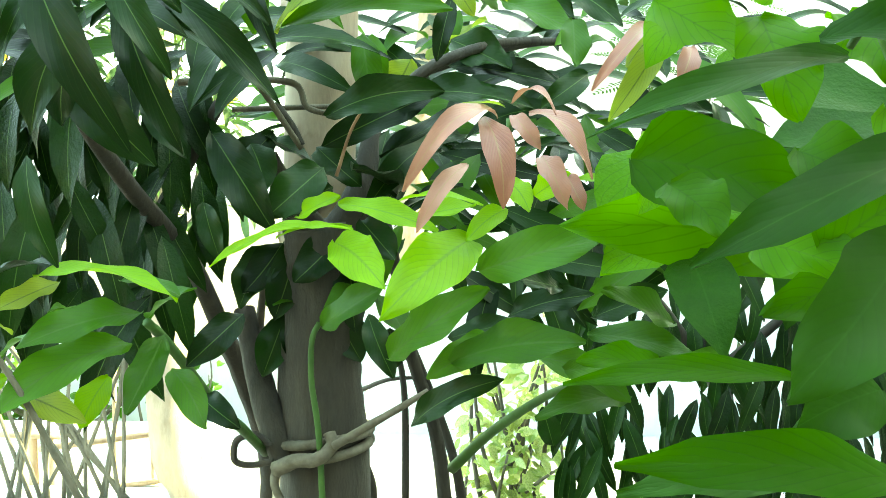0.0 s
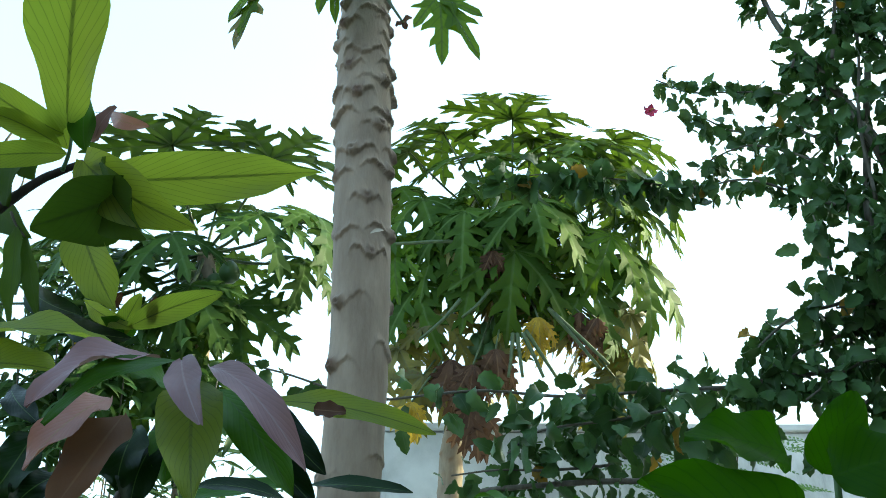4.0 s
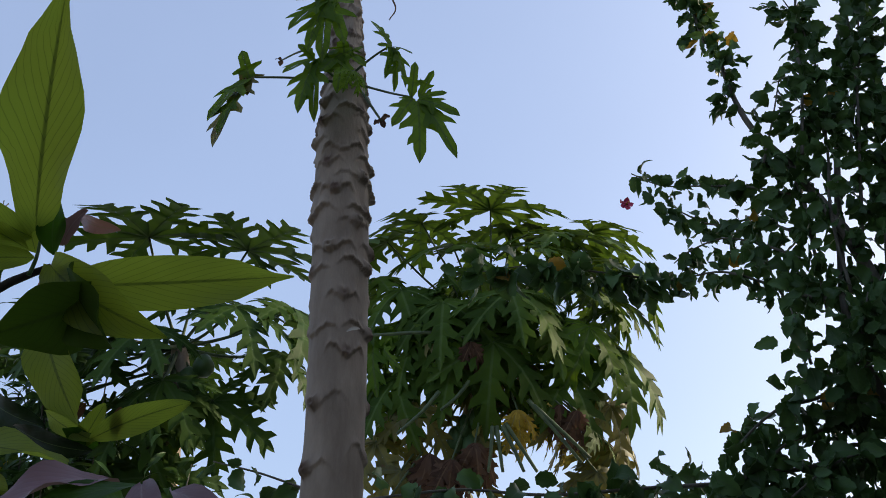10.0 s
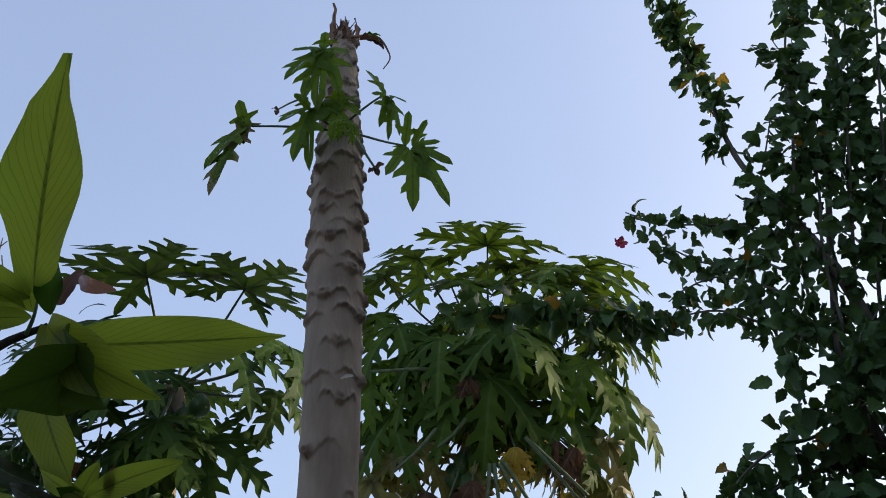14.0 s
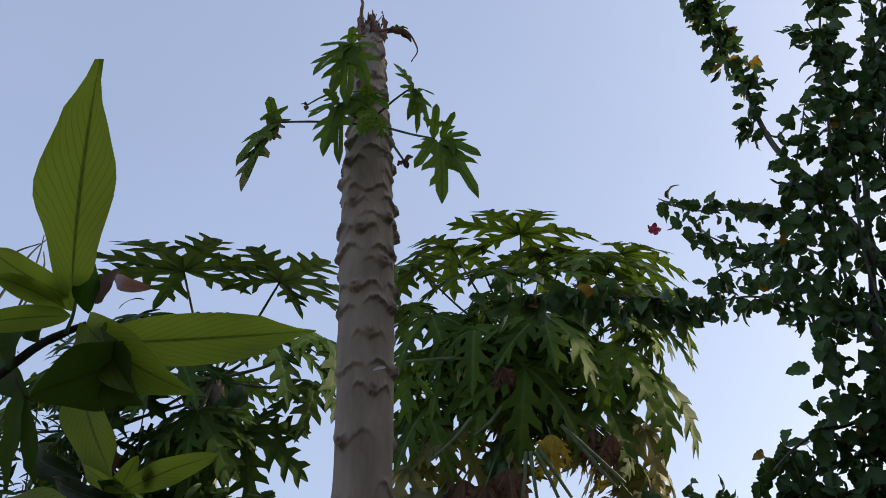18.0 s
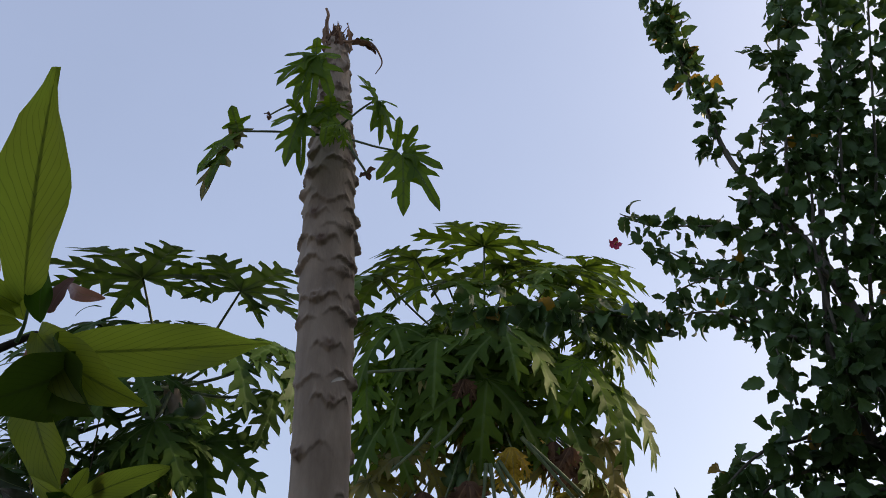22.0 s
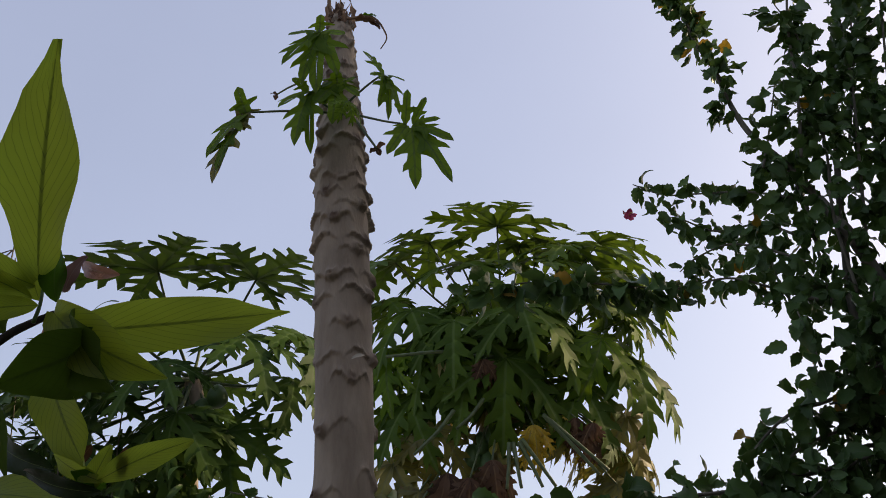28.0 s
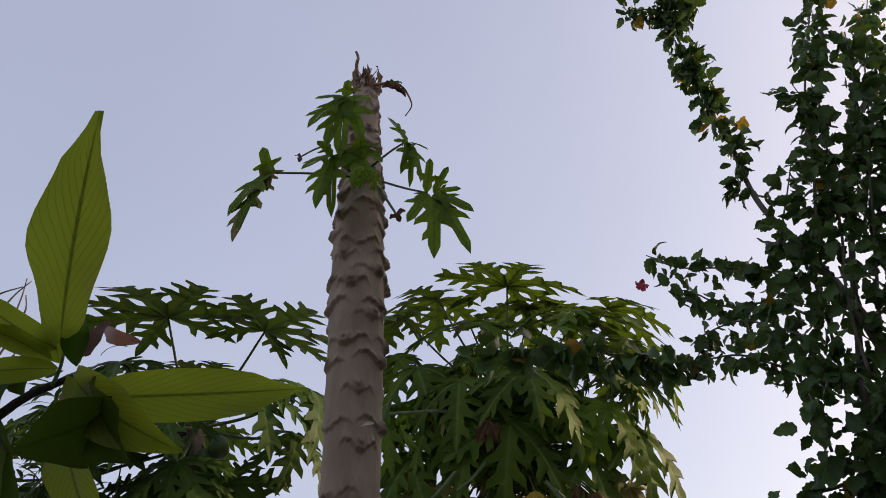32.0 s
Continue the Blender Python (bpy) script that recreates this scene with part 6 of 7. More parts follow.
leaf(mango, (-0.451, 1.200, 1.515), (-0.408, 1.170, 1.353), 0.052, (0, -1, 0.35), 0.096, MANGO)
leaf(mango, (-0.295, 1.600, 1.442), (-0.264, 1.570, 1.360), 0.032, (0, -1, 0.35), 0.08, MANGO)
leaf(mango, (-0.011, 1.750, 1.618), (0.192, 1.720, 1.597), 0.058, (0, -0.75, 0.65), 0.08, MANGO)
leaf(mango, (0.057, 1.800, 1.672), (0.243, 1.750, 1.637), 0.051, (0, -0.75, 0.65), 0.08, MANGO)
leaf(mango, (0.139, 1.750, 1.769), (0.252, 1.700, 1.713), 0.057, (0, -0.75, 0.65), 0.05, MID)
leaf(mango, (0.226, 1.600, 1.713), (0.224, 1.560, 1.640), 0.043, (0, -1, 0.35), 0.05, MID)
leaf(mango, (0.271, 1.700, 1.650), (0.193, 1.660, 1.592), 0.040, (0, -1, 0.35), 0.08, MANGO)
leaf(mango, (-0.237, 1.550, 1.776), (-0.179, 1.500, 1.639), 0.029, (0, -1, 0.35), 0.08, MANGO)
leaf(mango, (-0.475, 1.300, 1.761), (-0.512, 1.260, 1.692), 0.039, (0, -1, 0.35), 0.096, MANGO)
leaf(mango, (-0.475, 1.300, 1.734), (-0.495, 1.270, 1.657), 0.032, (0, -1, 0.35), 0.096, MANGO)
leaf(mango, (-0.437, 1.400, 1.790), (-0.345, 1.360, 1.743), 0.038, (0, -0.75, 0.65), 0.06, MID)
leaf(mango, (-0.380, 1.400, 1.761), (-0.321, 1.370, 1.788), 0.031, (0, -0.75, 0.65), 0.06, MID)
leaf(mango, (-0.485, 1.380, 1.713), (-0.498, 1.350, 1.583), 0.031, (0, -1, 0.35), 0.08, MANGO)
leaf(mango, (-0.407, 1.420, 1.627), (-0.414, 1.400, 1.532), 0.041, (0, -1, 0.35), 0.08, MANGO)
leaf(mango, (-0.330, 1.600, 1.644), (-0.368, 1.560, 1.581), 0.030, (0, -1, 0.35), 0.08, MANGO)
leaf(mango, (0.158, 1.750, 1.854), (0.098, 1.700, 1.795), 0.038, (0, -0.75, 0.65), 0.05, MID)
leaf(mango, (0.212, 1.800, 1.818), (0.280, 1.750, 1.845), 0.050, (0, -0.75, 0.65), 0.05, MID)
leaf(mango, (-0.011, 1.750, 1.806), (0.053, 1.700, 1.841), 0.038, (0, -0.75, 0.65), 0.05, FRESH)
leaf(mango, (-0.448, 1.400, 1.352), (-0.264, 1.340, 1.335), 0.037, (0, -0.3, 1), 0.09, FRESH)
leaf(mango, (-0.348, 1.400, 1.349), (-0.267, 1.360, 1.337), 0.026, (0, -0.3, 1), 0.08, MID)
leaf(mango, (-0.322, 1.400, 1.311), (-0.428, 1.300, 1.285), 0.044, (0, -0.75, 0.65), 0.1, MID)
leaf(mango, (-0.334, 1.400, 1.274), (-0.444, 1.280, 1.216), 0.053, (0, -0.75, 0.65), 0.08, MID)
leaf(mango, (-0.301, 1.420, 1.281), (-0.326, 1.350, 1.200), 0.040, (0, -1, 0.35), 0.06, MID)
leaf(mango, (-0.292, 1.420, 1.240), (-0.236, 1.360, 1.181), 0.037, (0, -1, 0.35), 0.06, MID)
leaf(mango, (-0.321, 1.420, 1.300), (-0.252, 1.380, 1.344), 0.028, (0, -0.3, 1), 0.07, MID)
leaf(mango, (-0.220, 1.500, 1.297), (-0.282, 1.450, 1.236), 0.042, (0, -1, 0.35), 0.096, MANGO)
leaf(mango, (-0.549, 1.350, 1.311), (-0.448, 1.300, 1.271), 0.037, (0, -0.75, 0.65), 0.08, LIGHT)
leaf(mango, (-0.543, 1.450, 1.325), (-0.430, 1.400, 1.368), 0.032, (0, -0.3, 1), 0.096, MANGO)
leaf(mango, (-0.438, 1.450, 1.259), (-0.453, 1.400, 1.211), 0.040, (0, -1, 0.35), 0.06, MID)
leaf(mango, (-0.474, 1.350, 1.243), (-0.495, 1.300, 1.203), 0.038, (0, -0.75, 0.65), 0.06, FRESH)
leaf(mango, (-0.115, 1.500, 1.281), (-0.030, 1.450, 1.344), 0.046, (0, -0.75, 0.65), 0.07, MID)
leaf(mango, (-0.026, 1.500, 1.240), (0.098, 1.420, 1.346), 0.058, (0, -0.75, 0.65), 0.1, MID)
leaf(mango, (0.054, 1.450, 1.245), (0.213, 1.380, 1.285), 0.059, (0, -0.75, 0.65), 0.1, MID)
leaf(mango, (0.083, 1.400, 1.368), (0.219, 1.340, 1.412), 0.060, (0, -1, 0.35), 0.08, MID, "oblong")
leaf(mango, (0.005, 1.500, 1.148), (0.123, 1.450, 1.225), 0.039, (0, -0.75, 0.65), 0.128, MANGO)
leaf(mango, (0.191, 1.400, 1.247), (0.282, 1.350, 1.254), 0.046, (0, -0.75, 0.65), 0.08, MID)
leaf(mango, (0.138, 1.550, 1.291), (0.248, 1.500, 1.330), 0.043, (0, -0.75, 0.65), 0.096, MANGO)
leaf(mango, (0.258, 1.550, 1.292), (0.348, 1.500, 1.338), 0.046, (0, -0.75, 0.65), 0.096, MANGO)
leaf(mango, (0.059, 1.600, 1.250), (0.162, 1.550, 1.284), 0.037, (0, -0.75, 0.65), 0.096, MANGO)
leaf(mango, (-0.063, 1.700, 1.269), (-0.021, 1.660, 1.178), 0.040, (0, -1, 0.35), 0.08, MANGO)
leaf(mango, (0.171, 1.500, 1.245), (0.287, 1.440, 1.199), 0.047, (0, -0.75, 0.65), 0.08, MID)
leaf(mango, (0.240, 1.500, 1.276), (0.368, 1.420, 1.261), 0.047, (0, -0.75, 0.65), 0.08, MID)
leaf(mango, (-0.100, 1.500, 1.394), (-0.030, 1.380, 1.347), 0.059, (0, -1, 0.35), 0.06, FRESH, "oblong")
leaf(mango, (0.075, 1.460, 1.403), (-0.035, 1.300, 1.322), 0.073, (0, -1, 0.35), 0.08, FRESH, "oblong")
leaf(mango, (-0.079, 1.520, 1.413), (-0.247, 1.420, 1.365), 0.023, (0, -0.3, 1), 0.1, FRESH)
leaf(mango, (-0.154, 1.550, 1.426), (-0.094, 1.500, 1.456), 0.030, (0, -0.75, 0.65), 0.05, FRESH, "ovate")
leaf(mango, (-0.098, 1.520, 1.444), (0.034, 1.440, 1.414), 0.034, (0, -0.75, 0.65), 0.08, FRESH)
leaf(mango, (-0.020, 1.550, 1.449), (0.093, 1.480, 1.446), 0.022, (0, -0.3, 1), 0.08, FRESH)
leaf(mango, (0.121, 1.450, 1.444), (0.066, 1.400, 1.404), 0.028, (0, -1, 0.35), 0.06, FRESH)
leaf(mango, (0.119, 1.450, 1.480), (0.143, 1.400, 1.442), 0.029, (0, -1, 0.35), 0.06, FRESH)
leaf(mango, (0.008, 1.500, 1.430), (0.082, 1.450, 1.447), 0.030, (0, -0.75, 0.65), 0.06, FRESH)
leaf(mango, (0.209, 1.500, 1.481), (0.339, 1.440, 1.463), 0.031, (0, -0.3, 1), 0.06, FRESH)
leaf(mango, (-0.178, 1.500, 1.398), (-0.073, 1.440, 1.413), 0.020, (0, -0.3, 1), 0.08, FRESH)
leaf(mango, (0.163, 1.500, 1.461), (0.201, 1.450, 1.492), 0.034, (0, -1, 0.35), 0.05, FRESH)
leaf(mango, (0.104, 1.430, 1.558), (-0.011, 1.360, 1.463), 0.024, (0, -0.75, 0.65), 0.384, PINK)
leaf(mango, (0.086, 1.420, 1.557), (0.109, 1.380, 1.445), 0.037, (0, -1, 0.35), 0.216, PINK, "oblong")
leaf(mango, (0.069, 1.450, 1.499), (0.006, 1.400, 1.413), 0.022, (0, -1, 0.35), 0.192, PINK)
leaf(mango, (0.125, 1.450, 1.562), (0.157, 1.420, 1.518), 0.023, (0, -1, 0.35), 0.168, PINK)
leaf(mango, (0.143, 1.430, 1.563), (0.211, 1.370, 1.482), 0.027, (0, -0.75, 0.65), 0.288, PINK)
leaf(mango, (0.162, 1.440, 1.512), (0.189, 1.400, 1.445), 0.031, (0, -1, 0.35), 0.192, PINK, "oblong")
leaf(mango, (0.113, 1.430, 1.570), (0.034, 1.380, 1.551), 0.013, (0, -0.3, 1), 0.12, LIGHT)
leaf(mango, (0.121, 1.430, 1.575), (0.168, 1.380, 1.557), 0.014, (0, -0.3, 1), 0.336, PINK)
leaf(mango, (0.195, 1.460, 1.492), (0.216, 1.430, 1.444), 0.022, (0, -1, 0.35), 0.120, PINK)
leaf(mango, (0.300, 1.460, 1.680), (0.215, 1.400, 1.589), 0.020, (0, -0.75, 0.65), 0.240, PINK)
leaf(mango, (0.316, 1.460, 1.669), (0.236, 1.400, 1.553), 0.033, (0, -0.75, 0.65), 0.08, LIGHT)
leaf(mango, (0.360, 1.480, 1.659), (0.334, 1.450, 1.602), 0.027, (0, -1, 0.35), 0.144, PINK)
leaf(mango, (0.310, 1.470, 1.674), (0.263, 1.430, 1.623), 0.023, (0, -1, 0.35), 0.06, LIGHT)
leaf(mango, (-0.467, 1.380, 1.286), (-0.512, 1.330, 1.321), 0.027, (0, -0.3, 1), 0.08, LIGHT)
leaf(mango, (-0.493, 1.400, 1.250), (-0.410, 1.360, 1.296), 0.031, (0, -0.3, 1), 0.08, MID)
leaf(mango, (-0.473, 1.380, 1.237), (-0.509, 1.340, 1.212), 0.034, (0, -0.75, 0.65), 0.08, FRESH)
leaf(mango, (-0.476, 1.420, 1.207), (-0.375, 1.360, 1.187), 0.036, (0, -0.75, 0.65), 0.08, LIGHT)
leaf(mango, (-0.401, 1.450, 1.296), (-0.433, 1.400, 1.311), 0.028, (0, -0.3, 1), 0.08, MID)
leaf(mango, (-0.368, 1.420, 1.229), (-0.389, 1.380, 1.175), 0.036, (0, -1, 0.35), 0.07, FRESH)
leaf(mango, (-0.278, 1.500, 1.189), (-0.214, 1.450, 1.157), 0.035, (0, -0.75, 0.65), 0.08, MANGO)
leaf(mango, (-0.438, 1.450, 1.341), (-0.497, 1.400, 1.310), 0.032, (0, -0.75, 0.65), 0.08, LIGHT)
leaf(mango, (-0.520, 1.420, 1.170), (-0.445, 1.380, 1.216), 0.032, (0, -0.3, 1), 0.08, MID)
leaf(mango, (-0.521, 1.350, 1.250), (-0.534, 1.300, 1.215), 0.031, (0, -0.75, 0.65), 0.08, FRESH)
leaf(mango, (0.109, 1.500, 1.275), (0.023, 1.450, 1.224), 0.040, (0, -0.75, 0.65), 0.08, MID)
leaf(mango, (0.302, 1.500, 1.192), (0.163, 1.440, 1.176), 0.044, (0, -0.75, 0.65), 0.08, MID)
leaf(mango, (0.341, 1.450, 1.300), (0.235, 1.400, 1.349), 0.045, (0, -0.75, 0.65), 0.08, MID)
leaf(mango, (0.397, 1.400, 1.265), (0.292, 1.350, 1.247), 0.037, (0, -0.75, 0.65), 0.08, MID)
leaf(mango, (0.202, 1.500, 1.338), (0.128, 1.460, 1.357), 0.036, (0, -0.75, 0.65), 0.06, MANGO)
stem(mango, [(-0.387, 1.820, 1.635), (-0.288, 1.820, 1.642), (-0.197, 1.820, 1.638), (-0.175, 1.820, 1.600), (-0.140, 1.820, 1.589)], 0.0065, 0.005, TWIG, "twig")
stem(mango, [(-0.304, 1.850, 1.595), (-0.233, 1.850, 1.599), (-0.142, 1.850, 1.604), (-0.102, 1.850, 1.607)], 0.005, 0.004, TWIG, "twig")
stem(mango, [(-0.020, 1.750, 1.622), (0.036, 1.750, 1.665), (0.123, 1.780, 1.703), (0.214, 1.850, 1.725)], 0.0105, 0.008, BARK, "branch")
stem(mango, [(-0.115, 1.700, 1.484), (-0.093, 1.700, 1.556), (-0.066, 1.700, 1.602)], 0.003, 0.002, DRY, "twig")
stem(mango, [(-0.421, 1.280, 1.721), (-0.390, 1.300, 1.742), (-0.376, 1.350, 1.741), (-0.358, 1.400, 1.736)], 0.006, 0.005, TWIG, "branch")
stem(mango, [(-0.225, 1.800, 1.603), (-0.196, 1.800, 1.564), (-0.181, 1.800, 1.535)], 0.008, 0.007, BARK, "branch")
stem(mango, [(0.121, 1.450, 1.558), (0.123, 1.450, 1.506), (0.134, 1.450, 1.447)], 0.004, 0.003, GREEN_STEM, "twig")
stem(mango, [(-0.508, 2.000, 1.311), (-0.465, 2.000, 1.410), (-0.410, 2.000, 1.520), (-0.356, 2.000, 1.620)], 0.02, 0.012, BARK, "branch")
sapling = thing("broadleaf_sapling", (0.35, 0.65, 0), "fresh green sapling with broad pointed leaves", "plant")
leaf(sapling, (0.233, 0.700, 1.647), (0.041, 0.620, 1.642), 0.042, (0, -1, 0.35), 0.06, BROAD, "ovate")
leaf(sapling, (0.156, 0.720, 1.596), (0.085, 0.680, 1.641), 0.052, (0, -1, 0.35), 0.06, BROAD, "ovate")
leaf(sapling, (0.157, 0.760, 1.659), (0.232, 0.720, 1.592), 0.044, (0, -1, 0.35), 0.06, BROAD, "ovate")
leaf(sapling, (0.188, 0.660, 1.592), (0.115, 0.620, 1.552), 0.042, (0, -1, 0.35), 0.06, BROAD, "ovate")
leaf(sapling, (0.130, 0.820, 1.635), (0.039, 0.760, 1.594), 0.021, (0, -0.75, 0.65), 0.06, BROAD, "ovate")
leaf(sapling, (0.147, 0.700, 1.565), (0.007, 0.650, 1.539), 0.014, (0, -0.75, 0.65), 0.08, BROAD_DARK, "drip")
leaf(sapling, (0.171, 0.700, 1.524), (0.054, 0.650, 1.485), 0.014, (0, -0.75, 0.65), 0.08, BROAD_DARK, "drip")
leaf(sapling, (0.213, 0.690, 1.490), (0.089, 0.640, 1.441), 0.022, (0, -0.75, 0.65), 0.07, BROAD_DARK, "drip")
leaf(sapling, (0.140, 0.920, 1.489), (0.246, 0.880, 1.457), 0.064, (0, -1, 0.35), 0.06, BROAD, "ovate")
leaf(sapling, (0.465, 1.280, 1.404), (0.145, 1.200, 1.433), 0.099, (0, -1, 0.35), 0.06, BROAD_LIGHT, "ovate")
leaf(sapling, (0.149, 0.680, 1.527), (0.207, 0.660, 1.528), 0.018, (0, -0.75, 0.65), 0.07, BROAD_DARK, "ovate")
leaf(sapling, (0.190, 0.840, 1.568), (0.198, 0.800, 1.506), 0.045, (0, -1, 0.35), 0.05, BROAD_LIGHT, "ovate")
leaf(sapling, (0.091, 0.880, 1.624), (0.131, 0.840, 1.590), 0.039, (0, -1, 0.35), 0.05, BROAD_LIGHT, "ovate")
leaf(sapling, (0.198, 0.840, 1.583), (0.097, 0.800, 1.594), 0.037, (0, -1, 0.35), 0.05, BROAD_LIGHT, "ovate")
leaf(sapling, (0.247, 0.720, 1.591), (0.204, 0.700, 1.555), 0.042, (0, -1, 0.35), 0.06, BROAD, "ovate")
leaf(sapling, (0.233, 0.780, 1.512), (0.259, 0.750, 1.493), 0.043, (0, -1, 0.35), 0.06, BROAD_LIGHT, "ovate")
leaf(sapling, (0.204, 0.780, 1.438), (0.252, 0.740, 1.482), 0.038, (0, -1, 0.35), 0.06, BROAD, "ovate")
leaf(sapling, (0.178, 0.800, 1.442), (0.216, 0.760, 1.429), 0.035, (0, -1, 0.35), 0.06, BROAD_LIGHT, "ovate")
leaf(sapling, (0.140, 0.880, 1.584), (0.193, 0.840, 1.542), 0.040, (0, -1, 0.35), 0.05, BROAD_LIGHT, "ovate")
leaf(sapling, (0.230, 0.820, 1.566), (0.237, 0.780, 1.522), 0.045, (0, -1, 0.35), 0.05, BROAD_LIGHT, "ovate")
leaf(sapling, (0.256, 0.800, 1.564), (0.266, 0.760, 1.521), 0.041, (0, -1, 0.35), 0.05, BROAD_LIGHT, "ovate")
leaf(sapling, (0.103, 0.700, 1.643), (0.104, 0.680, 1.579), 0.017, (0, -1, 0.35), 0.05, BROAD_DARK, "ovate")
leaf(sapling, (0.315, 0.850, 1.472), (0.242, 0.800, 1.422), 0.052, (0, -1, 0.35), 0.05, BROAD_LIGHT, "ovate")
leaf(sapling, (0.148, 0.860, 1.472), (0.168, 0.820, 1.443), 0.034, (0, -1, 0.35), 0.05, BROAD, "ovate")
leaf(sapling, (0.225, 0.860, 1.494), (0.262, 0.820, 1.474), 0.040, (0, -1, 0.35), 0.05, BROAD, "ovate")
leaf(sapling, (0.212, 0.800, 1.678), (0.232, 0.780, 1.657), 0.014, (0, -1, 0.35), 0.05, YELLOW, "ovate")
leaf(sapling, (0.255, 0.750, 1.649), (0.244, 0.720, 1.588), 0.028, (0, -1, 0.35), 0.05, BROAD_DARK, "ovate")
leaf(sapling, (0.199, 0.700, 1.446), (0.134, 0.660, 1.390), 0.040, (0, -1, 0.35), 0.05, BROAD_DARK, "ovate")
leaf(sapling, (0.203, 0.800, 1.369), (0.069, 0.760, 1.373), 0.014, (0, -0.75, 0.65), 0.05, BROAD, "drip")
leaf(sapling, (0.219, 0.720, 1.339), (0.075, 0.680, 1.359), 0.026, (0, -0.75, 0.65), 0.08, BROAD, "drip")
leaf(sapling, (0.189, 0.760, 1.327), (0.092, 0.740, 1.326), 0.020, (0, -0.75, 0.65), 0.05, BROAD_DARK, "drip")
leaf(sapling, (0.284, 0.860, 1.350), (0.220, 0.840, 1.330), 0.040, (0, -1, 0.35), 0.05, BROAD_DARK, "ovate")
leaf(sapling, (0.221, 1.100, 1.311), (0.136, 1.060, 1.326), 0.028, (0, -0.75, 0.65), 0.06, BROAD, "ovate")
leaf(sapling, (0.302, 0.900, 1.427), (0.208, 0.860, 1.394), 0.044, (0, -1, 0.35), 0.05, BROAD, "ovate")
leaf(sapling, (0.209, 0.640, 1.725), (0.142, 0.610, 1.729), 0.034, (0, -1, 0.35), 0.06, BROAD, "ovate")
leaf(sapling, (0.215, 0.640, 1.665), (0.111, 0.600, 1.702), 0.053, (0, -1, 0.35), 0.07, BROAD, "ovate")
leaf(sapling, (0.261, 0.700, 1.724), (0.309, 0.680, 1.736), 0.046, (0, -1, 0.35), 0.06, BROAD, "ovate")
leaf(sapling, (0.278, 0.720, 1.697), (0.307, 0.700, 1.662), 0.051, (0, -1, 0.35), 0.06, BROAD, "ovate")
leaf(sapling, (0.274, 0.740, 1.733), (0.295, 0.720, 1.786), 0.037, (0, -1, 0.35), 0.06, BROAD, "ovate")
leaf(sapling, (0.289, 0.740, 1.630), (0.313, 0.720, 1.669), 0.048, (0, -1, 0.35), 0.06, BROAD_DARK, "ovate")
leaf(sapling, (0.256, 0.720, 1.668), (0.237, 0.700, 1.702), 0.015, (0, -1, 0.35), 0.05, YELLOW, "ovate")
stem(sapling, [(0.260, 0.720, 1.550), (0.266, 0.720, 1.614), (0.268, 0.720, 1.668), (0.273, 0.720, 1.727), (0.275, 0.720, 1.750)], 0.003, 0.002, GREEN_STEM, "stem")
stem(sapling, [(0.223, 0.720, 1.369), (0.219, 0.720, 1.451), (0.202, 0.710, 1.508), (0.182, 0.700, 1.541), (0.180, 0.700, 1.558)], 0.0035, 0.0025, GREEN_STEM, "stem")
stem(sapling, [(0.180, 0.700, 1.555), (0.202, 0.700, 1.598), (0.227, 0.700, 1.642)], 0.0025, 0.0015, GREEN_STEM, "stem")
stem(sapling, [(0.170, 0.680, 1.539), (0.161, 0.680, 1.524)], 0.002, 0.0015, GREEN_STEM, "stem")
stem(sapling, [(0.198, 0.680, 1.466), (0.208, 0.680, 1.490)], 0.002, 0.0015, GREEN_STEM, "stem")


# ---- shaded inner foliage of the mango ----
rng = random.Random(8)
inner = []
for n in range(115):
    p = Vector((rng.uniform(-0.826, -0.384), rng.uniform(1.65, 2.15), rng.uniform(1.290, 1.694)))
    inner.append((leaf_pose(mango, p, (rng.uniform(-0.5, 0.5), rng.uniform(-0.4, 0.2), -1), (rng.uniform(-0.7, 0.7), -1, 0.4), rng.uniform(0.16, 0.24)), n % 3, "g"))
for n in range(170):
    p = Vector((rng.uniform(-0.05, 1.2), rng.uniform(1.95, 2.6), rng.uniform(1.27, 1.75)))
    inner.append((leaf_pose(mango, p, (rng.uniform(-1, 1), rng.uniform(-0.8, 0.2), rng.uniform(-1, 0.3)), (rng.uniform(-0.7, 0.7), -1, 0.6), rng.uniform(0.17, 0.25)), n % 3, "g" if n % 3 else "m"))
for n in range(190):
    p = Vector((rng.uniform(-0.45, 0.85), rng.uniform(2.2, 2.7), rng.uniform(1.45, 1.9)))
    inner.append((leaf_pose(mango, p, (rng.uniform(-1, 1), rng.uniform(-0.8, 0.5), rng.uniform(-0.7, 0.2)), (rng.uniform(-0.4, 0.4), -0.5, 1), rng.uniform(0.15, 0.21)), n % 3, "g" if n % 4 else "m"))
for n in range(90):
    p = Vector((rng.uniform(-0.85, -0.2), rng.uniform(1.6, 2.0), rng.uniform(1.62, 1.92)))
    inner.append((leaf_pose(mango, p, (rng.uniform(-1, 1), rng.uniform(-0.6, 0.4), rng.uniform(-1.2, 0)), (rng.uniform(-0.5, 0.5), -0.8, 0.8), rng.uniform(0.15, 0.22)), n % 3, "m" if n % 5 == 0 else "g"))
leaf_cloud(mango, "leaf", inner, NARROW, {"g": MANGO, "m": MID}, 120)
wide = []
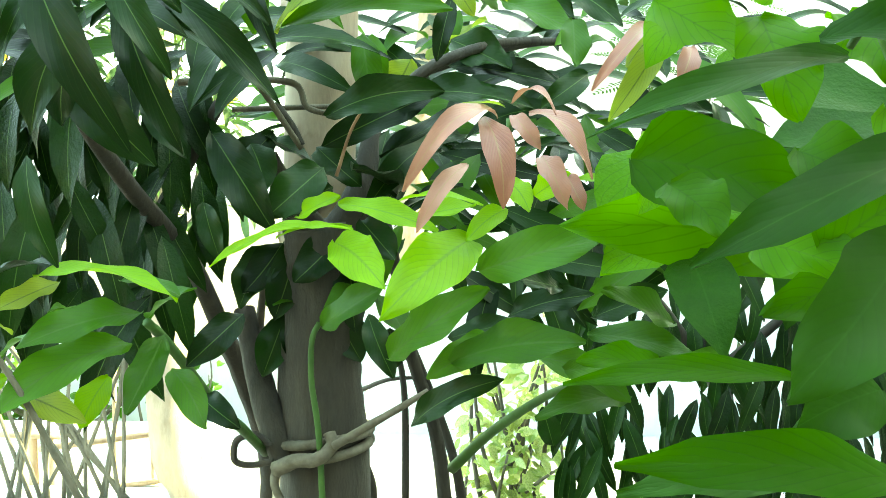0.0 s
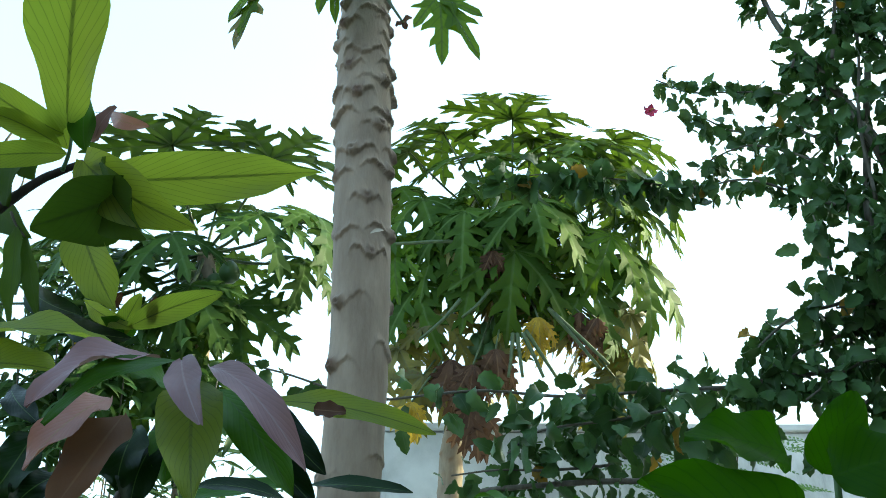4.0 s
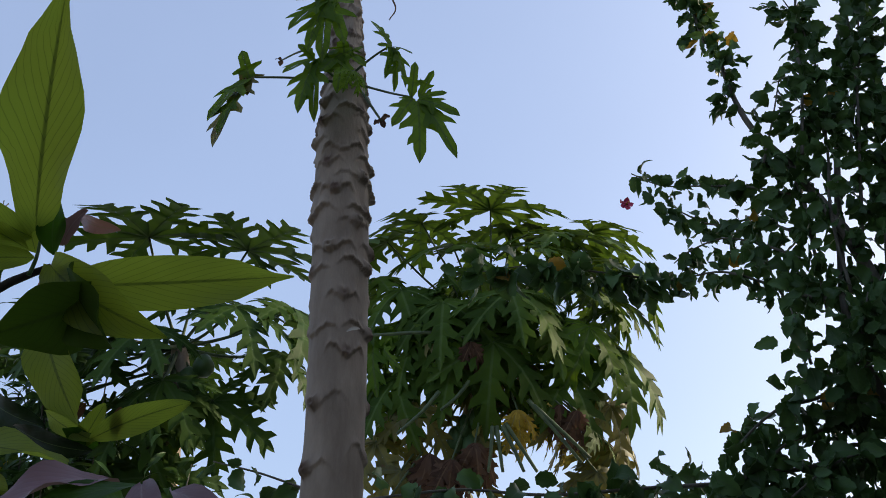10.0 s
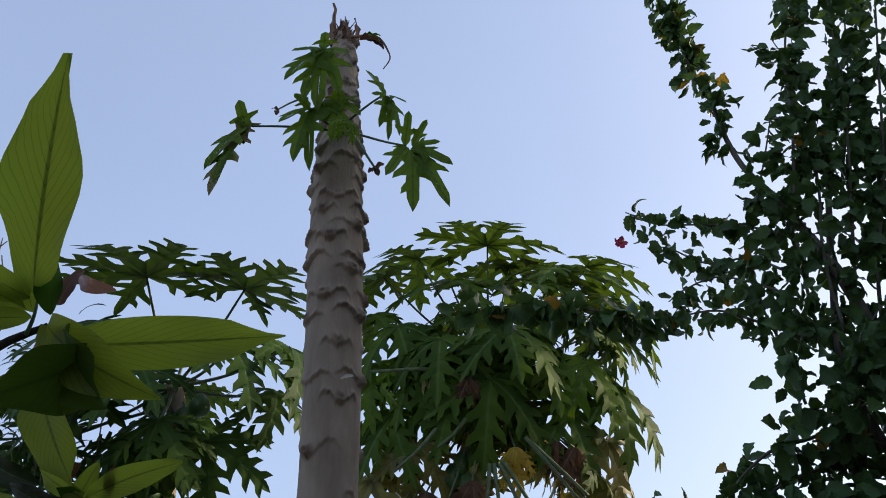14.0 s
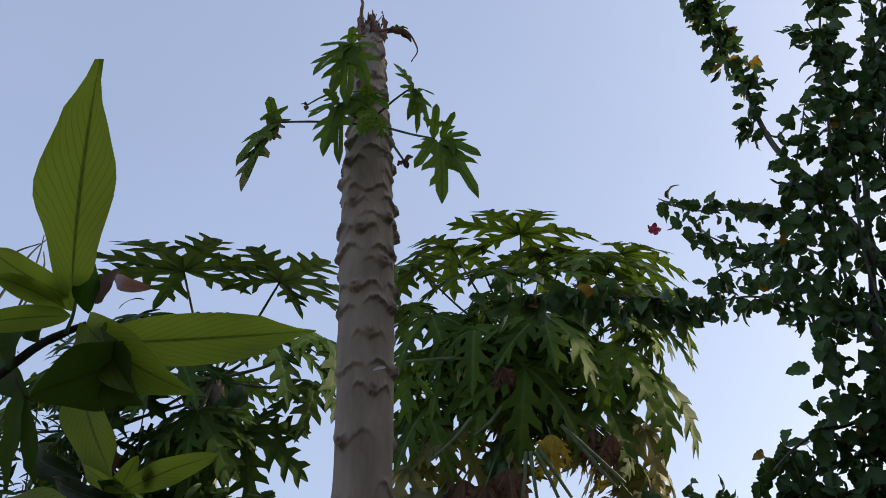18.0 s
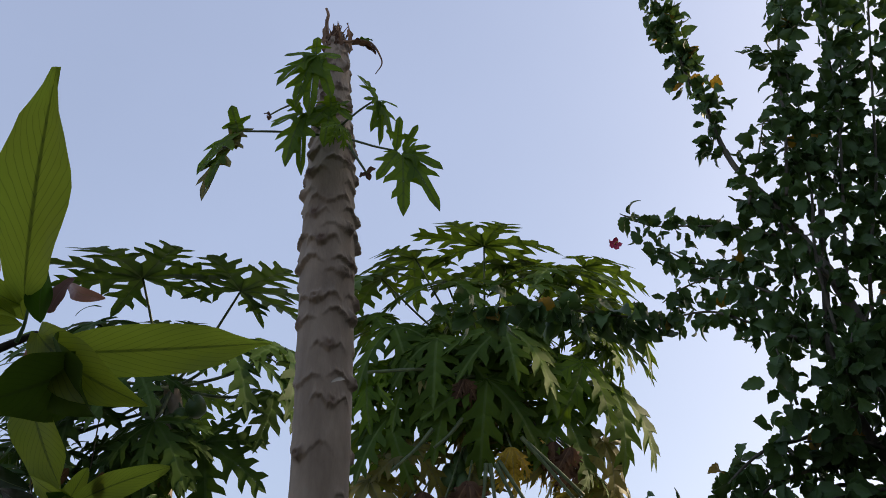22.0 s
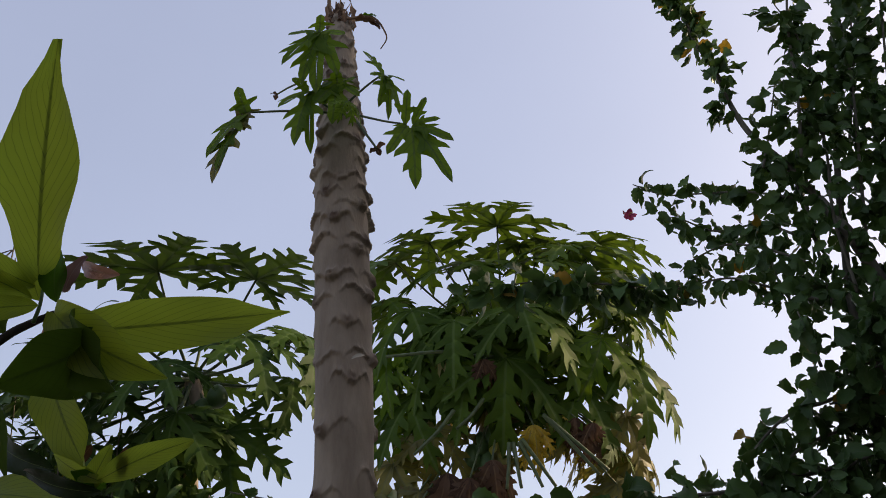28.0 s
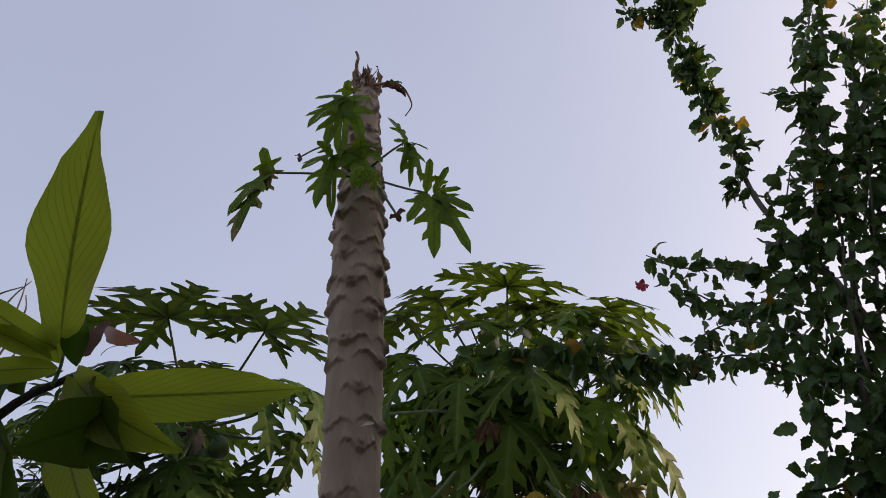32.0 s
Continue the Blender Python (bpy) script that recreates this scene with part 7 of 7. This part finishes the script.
for n in range(56):
    p = Vector((rng.uniform(0.25, 0.95), rng.uniform(0.95, 1.6), rng.uniform(1.38, 1.7)))
    wide.append((leaf_pose(sapling, p, (rng.uniform(-1, 0.6), rng.uniform(-0.6, 0.2), rng.uniform(-0.8, 0.3)), (rng.uniform(-0.5, 0.5), -0.8, 0.8), rng.uniform(0.11, 0.18)), n % 3, "l" if n % 2 else "g"))
leaf_cloud(sapling, "leaf", wide, SMALL, {"g": BROAD_DARK, "l": BROAD_LIGHT}, 150)


# ---- a darker mango further back ----
mango_b = thing("mango_tree", (1.0, 3.0, 0), "shaded mango tree with dark hanging leaves", "tree", "mango trees")
stem(mango_b, [(1.0, 3.0, -0.1), (1.02, 3.0, 0.6), (0.9, 2.95, 1.3)], 0.05, 0.03, BARK, "trunk")
stem(mango_b, [(0.95, 2.98, 0.9), (0.75, 2.9, 1.15), (0.55, 2.8, 1.3)], 0.02, 0.01, BARK)
stem(mango_b, [(0.95, 2.98, 0.9), (1.2, 2.9, 1.15), (1.45, 2.8, 1.3)], 0.02, 0.01, BARK)
rng = random.Random(3)
far = []
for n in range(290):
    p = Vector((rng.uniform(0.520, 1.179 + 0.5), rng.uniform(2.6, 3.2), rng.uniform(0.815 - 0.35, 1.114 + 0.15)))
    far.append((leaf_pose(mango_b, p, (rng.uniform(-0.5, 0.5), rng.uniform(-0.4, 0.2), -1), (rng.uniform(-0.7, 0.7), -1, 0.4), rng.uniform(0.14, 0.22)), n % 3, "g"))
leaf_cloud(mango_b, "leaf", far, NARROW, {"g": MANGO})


# ---- variegated shrub ----
cream = thing("variegated_shrub", (0.45, 3.4, 0), "pale variegated shrub with cream and green leaves", "shrub")
rng = random.Random(14)
sprigs = []
for n in range(16):
    x0 = rng.uniform(-0.1, 0.35)
    tip = (0.217 + rng.random() * 0.470, 3.3 + rng.uniform(-0.25, 0.3), 0.445 + rng.random() * 0.630)
    path = [(0.4 + x0 * 0.4, 3.4, 0.0), ((0.4 + tip[0]) / 2 + rng.uniform(-0.1, 0.1), 3.38, tip[2] * 0.55), tip]
    stem(cream, path, 0.012, 0.004, TWIG)
    for q, way, face, size, key in along_branch(rng, path, 0.02, 0.09, 0.075, bare=0.45, yellow=0):
        sprigs.append((leaf_pose(cream, q, way, face, size), n % 3, "g"))
leaf_cloud(cream, "leaf", sprigs, SMALL, {"g": CREAM})


# ---- feathery shrub by the far wall ----
feather = thing("feathery_shrub", (1.9, 8.2, 0), "pale green shrub with feathery leaves before the wall", "shrub")
rng = random.Random(41)
FEATHER = [pinnate(1.0, 12, k) for k in range(3)]
fronds = []
for n in range(26):
    tip = (2.03 + rng.random() * 1.19, 8.2 + rng.uniform(-0.3, 0.3), 2.7 + rng.random() * 0.98)
    if n % 3 == 0:
        stem(feather, [(1.9 + rng.uniform(-0.3, 0.3), 8.2, 0), ((1.9 + tip[0]) / 2, 8.2, 1.5), tip], 0.02, 0.006, TWIG)
    for k in range(4):
        fronds.append((leaf_pose(feather, Vector(tip) + Vector((rng.uniform(-0.2, 0.2), 0, -0.25 * k * rng.random())), (rng.uniform(-1, 1), rng.uniform(-0.6, 0.3), rng.uniform(-0.2, 0.8)), (0, -0.6, 1), rng.uniform(0.3, 0.5)), n % 3, "g"))
leaf_cloud(feather, "frond", fronds, FEATHER, {"g": MID})

# ---- bare twigs behind the mango ----
dead = thing("dead_bush", (-3.0, 6.0, 0), "leafless grey twiggy bush", "bush")

stem(dead, [(-3.327, 6.000, 4.564), (-3.242, 6.000, 4.996), (-3.212, 6.000, 5.356), (-3.217, 6.000, 5.572)], 0.012, 0.004, TWIG, "twig")
stem(dead, [(-3.443, 6.000, 4.946), (-3.337, 6.000, 5.251), (-3.271, 6.000, 5.409), (-3.173, 6.000, 5.545)], 0.012, 0.004, TWIG, "twig")
stem(dead, [(-3.410, 6.000, 4.564), (-3.243, 6.000, 4.849), (-3.213, 6.000, 5.046), (-3.337, 6.000, 5.251)], 0.012, 0.004, TWIG, "twig")
stem(dead, [(-3.536, 6.000, 5.249), (-3.406, 6.000, 5.408), (-3.226, 6.000, 5.490)], 0.012, 0.004, TWIG, "twig")
stem(dead, [(-3.342, 6.000, 4.752), (-3.136, 6.000, 4.849), (-3.126, 6.000, 5.047)], 0.012, 0.004, TWIG, "twig")
stem(dead, [(-3.213, 6.000, 5.046), (-3.147, 6.000, 5.252), (-3.182, 6.000, 5.410)], 0.012, 0.004, TWIG, "twig")
stem(dead, [(-3.1, 6.0, -0.1), (-3.0, 6.0, 1.5), (-2.95, 6.0, 3.0)], 0.04, 0.02, TWIG, "trunk")


# ---- green shrub by the trellis ----
hedge = thing("garden_shrub", (-1.7, 5.2, 0), "bright green garden shrub above the low wall", "shrub")
rng = random.Random(19)
sprigs = []
for n in range(22):
    tip = (-2.6 + rng.random() * 1.5, 5.2 + rng.uniform(-0.15, 0.3), 0.35 + rng.random() * 0.45)
    path = [(-1.8 + rng.uniform(-0.5, 0.4), 5.25, 0.0), (tip[0], 5.25, tip[2] * 0.5), tip]
    stem(hedge, path, 0.01, 0.003, TWIG)
    for q, way, face, size, key in along_branch(rng, path, 0.03, 0.1, 0.1, bare=0.4, yellow=0):
        sprigs.append((leaf_pose(hedge, q, way, face, size), n % 3, "g"))
leaf_cloud(hedge, "leaf", sprigs, SMALL, {"g": MID})

# ---- shrub behind the papaya on the mango's side ----
thicket = thing("leafy_shrub", (-1.5, 4.3, 0), "tall dark leafy shrub beneath the slim papaya", "shrub")
rng = random.Random(29)
sprigs = []
for n in range(72):
    x = -3.1 + rng.random() * 2.45
    high = 3.85 - 1.05 * max(0.0, x + 1.8)
    tip = (x, 4.3 + rng.uniform(-0.3, 0.4), high - rng.random() ** 1.4 * 1.3)
    path = [(-1.5 + rng.uniform(-0.3, 0.3), 4.3, 0.0), (-1.4 + (tip[0] + 1.4) * 0.5, 4.3, 1.2), tip]
    if n % 3 == 0:
        stem(thicket, path, 0.010, 0.003, TWIG)
    for q, way, face, size, key in along_branch(rng, path, 0.028, 0.14, 0.14, bare=0.68, yellow=0.01, hang=0.7):
        sprigs.append((leaf_pose(thicket, q, way, face, size), n % 3, key))
leaf_cloud(thicket, "leaf", sprigs, NARROW + SMALL, {"g": HIBISCUS, "y": YELLOW})
